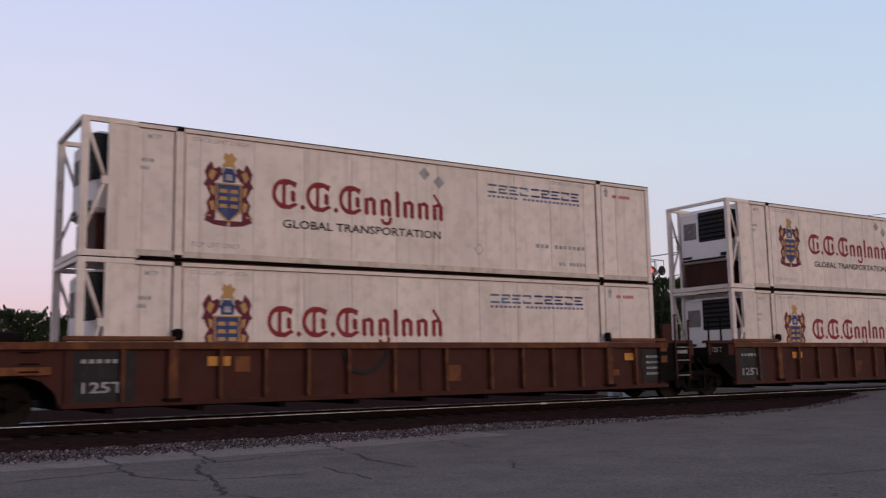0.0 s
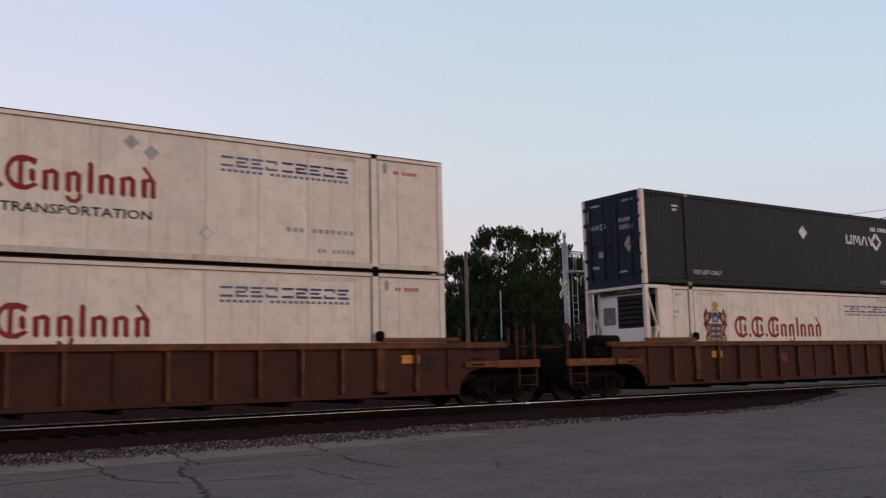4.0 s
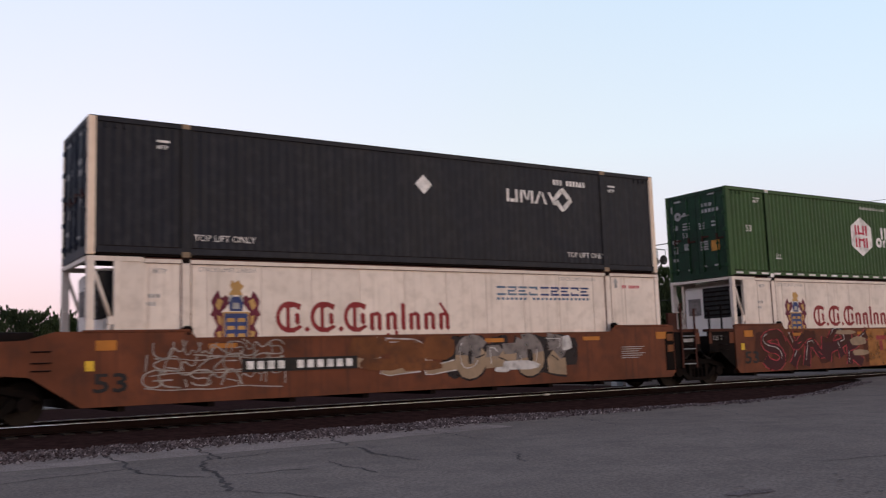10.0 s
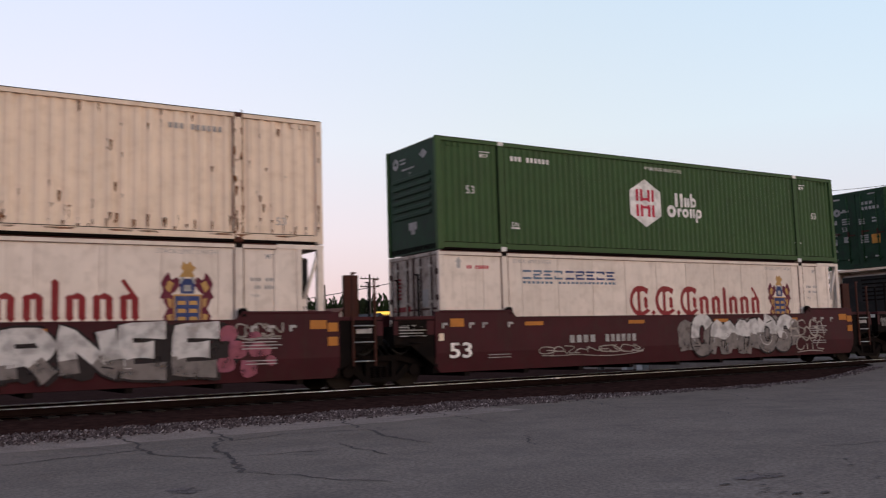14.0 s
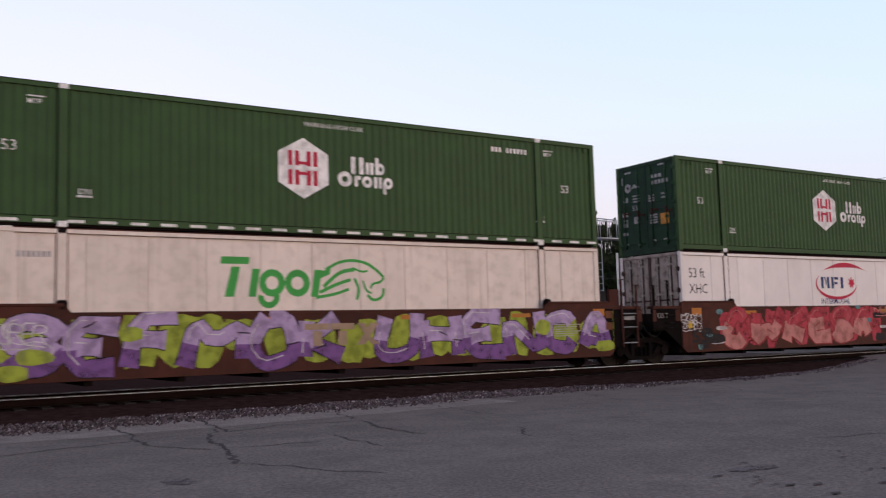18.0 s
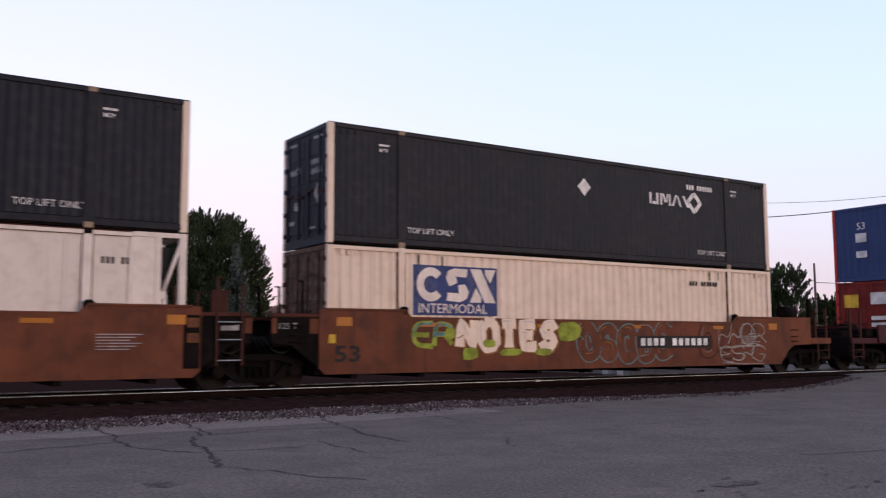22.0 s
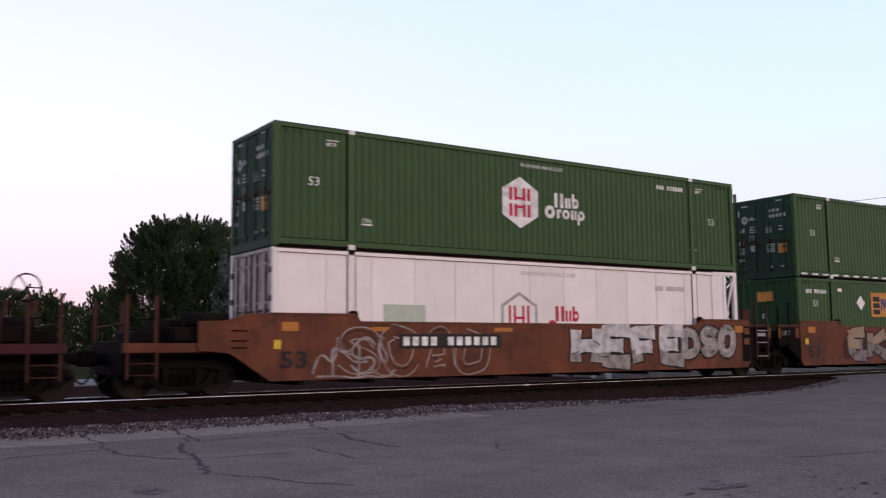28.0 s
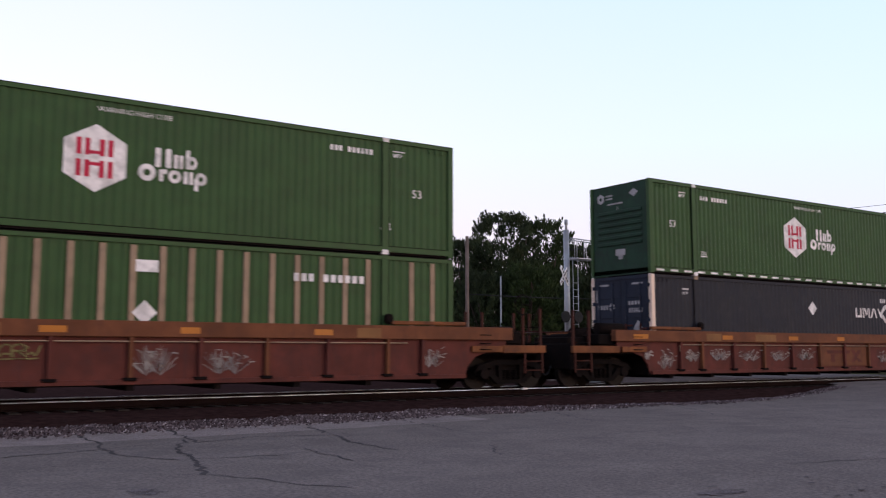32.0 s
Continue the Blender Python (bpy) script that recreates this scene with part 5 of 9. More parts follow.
def emp_badge(root, x0, x1, z0, z1, ground, dark="ink_black", blue="ink_blue"):
    """A square badge with dark and blue bars."""
    y = PAINT - 0.002
    bm = bmesh.new()
    bar(bm, x0, x1, z0, z1, y)
    part("badge", bm, ground, root, "square painted badge")
    bm = bmesh.new()
    w, h = x1 - x0, z1 - z0
    for k in (0.1, 0.36, 0.63):
        bar(bm, x0 + w * .08, x0 + w * .38, z0 + h * k, z0 + h * (k + 0.2), y - 0.005)
    part("badge_panel", bm, dark, root)
    bm = bmesh.new()
    for a in (0.43, 0.55, 0.67, 0.78):
        bar(bm, x0 + w * a, x0 + w * (a + 0.05), z0 + h * .25, z0 + h * .74, y - 0.004)
    flat(bm, [(x0 + w * .43, z0 + h * .74), (x0 + w * .5, z0 + h * .74), (x0 + w * .6, z0 + h * .4), (x0 + w * .55, z0 + h * .33)], y - 0.005)
    flat(bm, [(x0 + w * .72, z0 + h * .74), (x0 + w * .65, z0 + h * .74), (x0 + w * .55, z0 + h * .4), (x0 + w * .6, z0 + h * .33)], y - 0.006)
    ring(bm, x0 + w * .83, z0 + h * .62, h * 0.06, h * 0.14, y - 0.005, -90, 90, 8)
    part("badge_figure", bm, blue, root)


def emp_art(kind):
    def art(root):
        y = PAINT
        bm = bmesh.new()
        if kind == "mid":
            emp_badge(root, 7.33, 8.77, 1.14, 2.02, "ink_orange")
            size_53(bm, y, ((0.85, 1.46), (14.9, 1.46)))
            digits_bar(bm, 2.3, 3.55, 2.4, 0.15, 10, y)
            lettering(bm, "WARNING HIGH CUBE", 7.35, 2.6, 0.15, y)
            flat(bm, [(3.5, 1.84), (3.77, 1.57), (4.04, 1.84), (3.77, 2.11)], y)
            for x in (2.35, 13.6):
                bar(bm, x, x + 0.28, 0.62, 0.66, y)
                lettering(bm, "DN", x, 0.68, 0.17, y)
            bar(bm, 3.4, 3.65, 0.64, 0.74, y)
            bar(bm, 12.4, 12.65, 0.64, 0.74, y)
            for x in (1.38, 14.3):
                lettering(bm, "MTP", x, 2.42, 0.14, y, bold=0.01)
                bar(bm, x, x + 0.34, 2.56, 2.585, y)
        elif kind == "left":
            emp_badge(root, 4.21, 5.71, 1.5, 2.5, "cream")
            size_53(bm, y, ((0.85, 1.92), (14.9, 1.6)))
            lettering(bm, "TOP LIFT ONLY", 2.2, 0.6, 0.2, y)
            lettering(bm, "TOP LIFT ONLY", 12.75, 0.6, 0.2, y)
            digits_bar(bm, 0.4, 1.75, 2.35, 0.16, 10, y)
            digits_bar(bm, 7.6, 8.6, 2.36, 0.1, 12, y)
            flat(bm, [(11.1, 2.2), (11.33, 1.95), (11.56, 2.2), (11.33, 2.45)], y)
            bar(bm, 2.2, 2.5, 2.38, 2.5, y)
        elif kind == "low":
            emp_badge(root, 4.43, 5.91, 1.57, 2.47, "ink_orange")
            size_53(bm, y, ((0.85, 1.9), (14.95, 1.86)))
            flat(bm, [(3.5, 2.07), (3.77, 1.80), (4.04, 2.07), (3.77, 2.34)], y)
            digits_bar(bm, 0.5, 1.7, 2.35, 0.14, 10, y)
            bar(bm, 2.37, 2.62, 2.45, 2.56, y)
            bar(bm, 13.6, 13.85, 2.45, 2.56, y)
            digits_bar(bm, 7.5, 8.5, 2.52, 0.08, 12, y)
        part("markings", bm, "ink_white", root, "white stencilled markings")
        bm = bmesh.new()
        bm2 = bmesh.new()
        for z0, z1, y0, y1 in ((2.1, 2.45, -0.3, 0.35),):
            v = [bm2.verts.new(p) for p in ((-0.036, y0, z0), (-0.036, y0, z1), (-0.036, y1, z1), (-0.036, y1, z0))]
            bm2.faces.new(v)
        part("end_badge", bm2, "ink_orange", root)
        lettering(bm, "53", 0.2, 1.5, 0.24, -0.036, turn=True)
        for z0, z1, y0, y1 in ((0.7, 0.95, -0.3, 0.3),):
            v = [bm.verts.new(p) for p in ((-0.036, y0, z0), (-0.036, y0, z1), (-0.036, y1, z1), (-0.036, y1, z0))]
            bm.faces.new(v)
        part("end_markings", bm, "ink_white", root)
    return art


def umax_art(left):
    def art(root):
        y = PAINT
        bm = bmesh.new()
        a = 2.99 if left else 10.67
        z, h = 1.79, 0.35
        for k, w in ((0.0, 0.09), (0.29, 0.09), (0.46, 0.08), (0.83, 0.08)):
            bar(bm, a + k, a + k + w, z, z + h, y)
        bar(bm, a + .12, a + .27, z, z + 0.09, y)
        flat(bm, [(a + .55, z + h), (a + .63, z + h), (a + .70, z + h * .35), (a + .66, z + h * .2)], y)
        flat(bm, [(a + .76, z + h), (a + .82, z + h), (a + .74, z + h * .2), (a + .70, z + h * .38)], y)
        flat(bm, [(a + .95, z), (a + 1.04, z), (a + 1.20, z + h), (a + 1.12, z + h)], y)
        flat(bm, [(a + 1.30, z), (a + 1.39, z), (a + 1.24, z + h), (a + 1.21, z + h * .8)], y)
        flat(bm, [(a + 1.42, z + h), (a + 1.52, z + h), (a + 1.72, z), (a + 1.62, z)], y)
        cx, cz = a + 1.95, z + 0.17
        for k in range(4):
            t = radians(45 + 90 * k)
            ux, uz = math.cos(t), math.sin(t)
            px, pz = -uz, ux
            flat(bm, [(cx + 0.15 * ux + 0.27 * px, cz + 0.15 * uz + 0.27 * pz), (cx + 0.27 * ux + 0.21 * px, cz + 0.27 * uz + 0.21 * pz),
                      (cx + 0.27 * ux - 0.15 * px, cz + 0.27 * uz - 0.15 * pz), (cx + 0.13 * ux - 0.12 * px, cz + 0.13 * uz - 0.12 * pz)], y)
        part("wordmark", bm, "ink_white", root, "white painted wordmark and open diamond")
        bm = bmesh.new()
        dx = 8.07
        flat(bm, [(dx - 0.25, 2.05), (dx, 1.8), (dx + 0.25, 2.05), (dx, 2.3)], y)
        lettering(bm, "TOP LIFT ONLY", 2.2, 0.36, 0.2, y)
        lettering(bm, "TOP LIFT ONLY", 12.7, 0.36, 0.2, y)
        digits_bar(bm, *((2.76, 3.93) if left else (12.3, 13.5)), 2.36, 0.15, 10, y)
        for x in (1.4, 14.35):
            bar(bm, x, x + 0.28, 2.45, 2.5, y)
            lettering(bm, "MTP", x, 2.3, 0.13, y, bold=0.01)
        part("markings", bm, "ink_white", root, "white stencilled markings")
        bm = bmesh.new()
        x = 0.007 if not left else 0.012
        # far door: wordmark bars and open diamond; near door: owner's bars and a diamond
        for k in range(4):
            end_quad(bm, 0.92 - 0.12 * k, 1.0 - 0.12 * k, 1.86, 2.0, x)
            t = radians(90 * k)
            bm.faces.new([bm.verts.new((x, 0.38 + q * math.cos(t + d), 1.93 + q * math.sin(t + d))) for q, d in ((0.07, 0.1), (0.14, 0.1), (0.14, 1.3), (0.07, 1.3))])
            end_quad(bm, -0.42 - 0.13 * k, -0.33 - 0.13 * k, 1.98, 2.1, x)
        for k in range(6):
            end_quad(bm, -0.42 - 0.1 * k, -0.35 - 0.1 * k, 1.74, 1.88, x)
        bm.faces.new([bm.verts.new((x, -0.72 + p, 1.25 + q)) for p, q in ((-0.2, 0.0), (0.0, 0.26), (0.2, 0.0), (0.0, -0.26))])
        for z0, z1, y0, y1 in ((2.6, 2.66, -0.95, -0.5), (2.6, 2.66, 0.5, 0.95), (2.1, 2.5, 1.02, 1.07), (0.95, 1.15, 0.4, 0.6), (0.6, 0.7, 0.6, 0.9), (0.4, 0.46, -0.6, -0.3)):
            end_quad(bm, y0, y1, z0, z1, x)
        part("end_markings", bm, "ink_grey", root)
    return art


def block_word(root, x0, x1, z0, z1, n, mat, seed=3, weight=0.26, inter=None, label="heavy painted wordmark"):
    bm = bmesh.new()
    y = PAINT - 0.002
    w = (x1 - x0) / n
    h = z1 - z0
    for i in range(n):
        a = x0 + i * w
        if i == 0:
            ring(bm, a + w * .52, z0 + h / 2, h * .25, h * .5, y, 42, 318, 18, 0, w / h * 1.02)
        elif i == 1:
            flat(bm, [(a + w * .16, z1 - h * .08), (a + w * .4, z1), (a + w * .9, z1 - h * .02), (a + w * .84, z1 - h * .26), (a + w * .46, z1 - h * .24), (a + w * .5, z0 + h * .56),
                      (a + w * .2, z0 + h * .46), (a + w * .08, z0 + h * .7)], y)
            flat(bm, [(a + w * .1, z0 + h * .04), (a + w * .6, z0), (a + w * .86, z0 + h * .10), (a + w * .94, z0 + h * .32), (a + w * .8, z0 + h * .54), (a + w * .54, z0 + h * .50),
                      (a + w * .56, z0 + h * .26), (a + w * .14, z0 + h * .28)], y)
        else:
            flat(bm, [(a, z1), (a + w * .42, z1), (a + w * .98, z0), (a + w * .56, z0)], y)
            flat(bm, [(a + w * .58, z1), (a + w, z1), (a + w * .78, z0 + h * .60), (a + w * .60, z0 + h * .82)], y)
            flat(bm, [(a - w * .02, z0), (a + w * .42, z0), (a + w * .42, z0 + h * .15), (a + w * .22, z0 + h * .44)], y)
    part("wordmark", bm, mat, root, label)
    if inter:
        bm = bmesh.new()
        lettering(bm, "INTERMODAL", *inter, y)
        part("caption", bm, mat, root)


def csx_art(root):
    block_word(root, 2.52, 5.06, 1.68, 2.58, 3, "ink_sky", inter=(2.62, 1.40, 0.345), label="teal blue heavy painted wordmark")
    bm = bmesh.new()
    digits_bar(bm, 12.6, 13.8, 2.4, 0.12, 10, PAINT)
    digits_bar(bm, 7.3, 8.7, 2.58, 0.1, 12, PAINT)
    size_53(bm, PAINT, ((0.9, 0.4), (15.0, 0.4)), 0.26)
    part("markings", bm, "ink_grey", root)
    bm = bmesh.new()
    rng = random.Random(4)
    for i in range(300):
        x, z = rng.uniform(0.3, 15.8), rng.choice((rng.uniform(0.2, 0.34), rng.uniform(0.2, 0.34), rng.uniform(0.2, 0.6), rng.uniform(2.3, 2.7), rng.uniform(0.25, 2.4)))
        if i % 3 == 0:
            x = rng.choice((0.08, 0.1, 1.9, 2.0, 2.1, 14.06, 14.2, 16.05)) + rng.uniform(-.03, .03)
            z = rng.choice((0.1, 0.3, 0.6, 1.2, 1.9, 2.6)) + rng.uniform(-.2, .2)
        elif i % 3 == 1:
            x = round(x / 0.275) * 0.275 + 0.07
        w, h = rng.uniform(0.008, 0.04), rng.uniform(0.05, 0.22) if i % 4 else rng.uniform(0.02, 0.06)
        yy = PAINT + 0.001 if not any(a < x < b for a, b in ((-1, .17), (1.9, 2.14), (14.02, 14.25), (15.98, 17))) else -HALF - 0.006
        flat(bm, [(x - w, z + h), (x + w, z + h * 0.9), (x + w * 0.4, z), (x - w * 0.5, max(z - 0.05, 0.0))], yy - 0.0002 * (i % 7))
    for i in range(40):
        x = rng.uniform(0.3, 15.6)
        flat(bm, [(x, 0.16), (x + rng.uniform(.1, .5), 0.165), (x + rng.uniform(.1, .4), 0.12), (x + .04, 0.13)], -HALF - 0.004 - 0.0002 * (i % 7))
    part("rust_staining", bm, "rust_stain", root, "thin brown rust runs")


def csx_low_art(root):
    bm = bmesh.new()
    bar(bm, 2.36, 4.95, 1.26, 2.51, PAINT)
    part("panel", bm, "ink_blue", root, "dark blue painted panel")
    block_word(root, 2.46, 4.90, 1.60, 2.46, 3, "white", inter=(2.5, 1.32, 0.34), label="white heavy painted wordmark")
    bm = bmesh.new()
    digits_bar(bm, 12.3, 13.6, 2.3, 0.14, 10, PAINT)
    for x in (2.5, 3.2, 13.2, 13.6):
        bar(bm, x, x + 0.05, 2.5, 2.75, PAINT)
    part("markings", bm, "ink_black", root)


def swoosh_art(body_x, small=False):
    """A red arc over a blue word with a small red leaf."""
    def art(root):
        y = PAINT
        bm = bmesh.new()
        x = body_x
        def up(k, d):
            return (x + 0.05 + 2.72 * k, 2.30 + 0.40 * math.sin(math.pi * (0.06 + 0.90 * k)) - d * math.sin(math.pi * min(k * 1.05, 1)) ** 1.5)
        for i in range(22):
            a, b = i / 22, (i + 1) / 22
            flat(bm, [up(a, 0), up(b, 0), up(b, 0.17), up(a, 0.17)] if 0 < i < 21 else [up(a, 0.001), up(b, 0), up(b, 0.15 if i == 0 else 0.02)], y)
        for i in range(24):
            p, q = radians(150 + 205 * i / 24), radians(150 + 205 * (i + 1) / 24)
            w0, w1 = 0.09 * math.sin(math.pi * i / 24) + .02, 0.09 * math.sin(math.pi * (i + 1) / 24) + .02
            flat(bm, [(x + 0.88 + (1.12 + e) * math.cos(t), 1.98 + (0.46 + e) * math.sin(t)) for t, e in ((p, 0.0), (q, 0.0), (q, w1), (p, w0))], y)
        for k in range(7):
            t = radians(90 + 360 * k / 7)
            flat(bm, [(x + 1.7, 2.0), (x + 1.7 + .11 * math.cos(t - .45), 2.0 + .11 * math.sin(t - .45)), (x + 1.7 + .22 * math.cos(t), 2.0 + .22 * math.sin(t)), (x + 1.7 + .11 * math.cos(t + .45), 2.0 + .11 * math.sin(t + .45))], y - 0.003 - 0.0003 * k)
        part("arc", bm, "ink_crimson", root, "red painted arc")
        bm = bmesh.new()
        for k, w in ((0.0, .13), (0.32, .13), (0.56, .13), (1.08, .15)):
            bar(bm, x + k, x + k + w, 1.80, 2.19, y - 0.002)
        flat(bm, [(x + .16, 2.19), (x + .23, 2.19), (x + .29, 2.0), (x + .29, 1.86)], y - 0.002)
        bar(bm, x + .72, x + .96, 2.10, 2.19, y - 0.002)
        bar(bm, x + .72, x + .90, 1.94, 2.02, y - 0.002)
        lettering(bm, "INTERMODAL", x - 0.06, 1.28, 0.25, y, bold=0.012, wide=1.04)
        part("wordmark", bm, "ink_blue", root, "dark blue painted wordmark")
        bm = bmesh.new()
        if not small:
            lettering(bm, "53 ft", 0.35, 2.1, 0.42, y, wide=0.9)
            lettering(bm, "XHC", 0.35, 1.62, 0.42, y, wide=0.9)
        digits_bar(bm, 14.4, 15.3, 2.2, 0.14, 9, y)
        part("size_mark", bm, "ink_black", root)
    return art


def beast_art(root):
    """A green word and the outline of a cat's head, as plain strokes."""
    y = PAINT
    bm = bmesh.new()
    flat(bm, [(5.27, 2.40), (5.92, 2.40), (5.90, 2.24), (5.25, 2.24)], y)
    flat(bm, [(5.50, 2.18), (5.70, 2.18), (5.56, 1.52), (5.34, 1.52)], y)
    flat(bm, [(5.98, 2.14), (6.16, 2.14), (6.06, 1.52), (5.88, 1.52)], y)
    for cx in (6.44, 7.05):
        ring(bm, cx, 1.83, 0.15, 0.31, y, 0, 360, n=16)
    ring(bm, 6.36, 1.52, 0.12, 0.26, y - .001, 170, 380, n=10)
    flat(bm, [(7.48, 2.14), (7.66, 2.14), (7.56, 1.52), (7.38, 1.52)], y)
    flat(bm, [(7.62, 2.10), (7.9, 2.2), (7.86, 2.04), (7.62, 1.94)], y)
    # the head, in sweeping strokes
    for pts, w in (([(7.75, 2.15), (8.2, 2.38), (8.75, 2.36), (9.1, 2.16), (9.28, 1.98)], .07), ([(9.28, 1.98), (9.2, 1.86), (8.98, 1.84), (8.92, 1.72)], .06), ([(9.28, 1.72), (9.24, 1.5), (8.98, 1.42), (8.84, 1.56)], .07),
                   ([(7.7, 1.75), (8.1, 2.1), (8.5, 2.16)], .09), ([(7.6, 1.62), (8.05, 1.82), (8.4, 1.92)], .08), ([(7.5, 1.50), (8.0, 1.58), (8.35, 1.70)], .07), ([(8.45, 2.2), (8.7, 2.1), (8.85, 2.14)], .05),
                   ([(8.5, 1.95), (8.62, 1.7), (8.55, 1.45)], .07), ([(8.72, 1.9), (8.8, 1.66), (8.95, 1.6)], .05)):
        ribbon(bm, softened(pts, 2), w, y - .002, 0)
    part("wordmark", bm, "ink_green", root, "green painted word and cat's head")
    bm = bmesh.new()
    digits_bar(bm, 1.2, 2.0 - 0.15, 2.3, 0.12, 7, y)
    part("markings", bm, "ink_grey", root)


def plain_art(root):
    bm = bmesh.new()
    digits_bar(bm, 12.8, 13.8, 2.5, 0.1, 10, PAINT)
    digits_bar(bm, 14.6, 15.1, 2.45, 0.12, 4, PAINT)
    part("markings", bm, "ink_grey", root)


def white_hub_art(root):
    y = PAINT
    bm = bmesh.new()
    cx, cz = 7.14, 1.33
    for i in range(6):
        a, b = radians(30 + 60 * i), radians(90 + 60 * i)
        flat(bm, [(cx + r * math.cos(t), cz + r * math.sin(t)) for r, t in ((0.62, a), (0.72, a), (0.72, b), (0.62, b))], y, 1)
    for x in (-0.34, -0.17, 0.12, 0.29):
        bar(bm, cx + x - 0.03, cx + x + 0.05, cz - 0.4, cz + 0.35, y)
    bar(bm, cx - 0.2, cx + 0.2, cz - 0.02, cz + 0.05, y - 0.001)
    round_word(bm, y, (("b", 8.41, .12, 1.26, 1.69), ("b", 8.62, .12, 1.26, 1.69), ("b", 8.78, .09, 1.26, 1.57), ("b", 8.91, .09, 1.26, 1.57), ("b", 9.04, .09, 1.26, 1.69), ("o", 9.06, .22, 1.26, 1.56),
                       ("o", 8.12, .36, 0.94, 1.30), ("o", 8.72, .27, 0.94, 1.22)))
    part("badge", bm, ["ink_crimson", "ink_grey"], root, "crimson bars in a grey hexagon outline")
    bm = bmesh.new()
    bar(bm, 2.91, 4.13, 1.15, 1.63, y)
    part("notice", bm, "notice_green", root, "pale green notice panel")
    bm = bmesh.new()
    lettering(bm, "WARNING HIGH CUBE", 7.2, 2.5, 0.16, y, wide=1.2)
    digits_bar(bm, 12.4, 13.7, 2.22, 0.14, 11, y)
    part("markings", bm, "ink_grey", root)


def pacer_art(root):
    y = PAINT
    bm = bmesh.new()
    for yc in (-0.58, 0.58):
        vs = [bm.verts.new((-0.036, yc + 0.34 * math.cos(radians(60 * k)), 2.3 + 0.26 * math.sin(radians(60 * k)))) for k in range(6)]
        bm.faces.new(vs)
    for z0, z1, y0, y1 in ((1.0, 1.35, 0.55, 0.95), (0.55, 0.8, -0.9, -0.4), (1.75, 1.85, -0.9, -0.5), (1.1, 1.3, -0.3, -0.1)):
        bm.faces.new([bm.verts.new(p) for p in ((-0.036, y0, z0), (-0.036, y0, z1), (-0.036, y1, z1), (-0.036, y1, z0))])
    part("end_markings", bm, "ink_white", root, "white hexagon panels and plates on the doors")
    bm = bmesh.new()
    flat(bm, [(2.5, 2.13), (2.9, 1.73), (3.3, 2.13), (2.9, 2.53)], y)
    for i in range(9):
        z = 1.78 + i * 0.085
        bar(bm, 3.1 if abs(i - 4) > 2 else 3.28, 4.1 - 0.06 * abs(i - 4), z, z + 0.04, y)
    bar(bm, 7.8, 8.28, 2.3, 2.66, y)
    bar(bm, 14.8, 15.15, 1.42, 1.78, y)
    size_53(bm, y, ((14.83, 1.93),), 0.34)
    digits_bar(bm, 12.5, 13.6, 2.4, 0.14, 9, y)
    bar(bm, 3.2, 3.5, 0.45, 0.53, y)
    plain_word(bm, 7.35, 7.82, 1.18, 0.62, 1, y, 0, 8, 0.36)
    plain_word(bm, 7.88, 11.02, 1.19, 0.49, 9, y, 0, 8, 0.36)
    part("wordmark", bm, "ink_white", root, "white painted wordmark, diamond and stripes")
    bm = bmesh.new()
    plain_word(bm, 5.22, 5.68, 1.19, 0.60, 1, y, 0, 9, 0.36)
    plain_word(bm, 5.73, 7.17, 1.20, 0.49, 4, y, 0, 9, 0.36)
    part("wordmark_start", bm, "spray_pink", root, "faded red start of the wordmark")


def wall_strip(bm, i0, i1, z0, z1):
    """Fresh paint over the ribs i0 to i1 of a steel side wall."""
    x0, x1 = 0.12, LONG - 0.12
    n = round((x1 - x0) / 0.29)
    p = (x1 - x0) / n
    ribbed(bm, x0 + i0 * p, x0 + i1 * p, z0, z1, -HALF + 0.029, 0.024, 0.205)


def blue_emp_art(root):
    y = PAINT
    emp_badge(root, 2.5, 3.98, 1.66, 2.52, "ink_yellow")
    bm = bmesh.new()
    size_53(bm, y, ((0.82, 2.0),), 0.4)
    bar(bm, 0.8, 1.22, 1.45, 1.85, y)
    bar(bm, 7.85, 8.25, 2.35, 2.72, y)
    digits_bar(bm, 12.6, 13.6, 2.35, 0.13, 9, y)
    part("markings", bm, "ink_white", root)
    bm = bmesh.new()
    wall_strip(bm, 17, 37, 1.25, 1.83)
    part("repaint", bm, "pale_blue", root, "paler blue patch of fresh paint")
    bm = bmesh.new()
    lettering(bm, "53", 0.25, 2.0, 0.4, -0.036, turn=True)
    for z0, z1, y0, y1 in ((1.5, 1.85, -0.15, 0.3), (0.9, 1.15, -0.15, 0.3)):
        v = [bm.verts.new(p) for p in ((-0.036, y0, z0), (-0.036, y0, z1), (-0.036, y1, z1), (-0.036, y1, z0))]
        bm.faces.new(v)
    part("end_markings", bm, "ink_white", root)


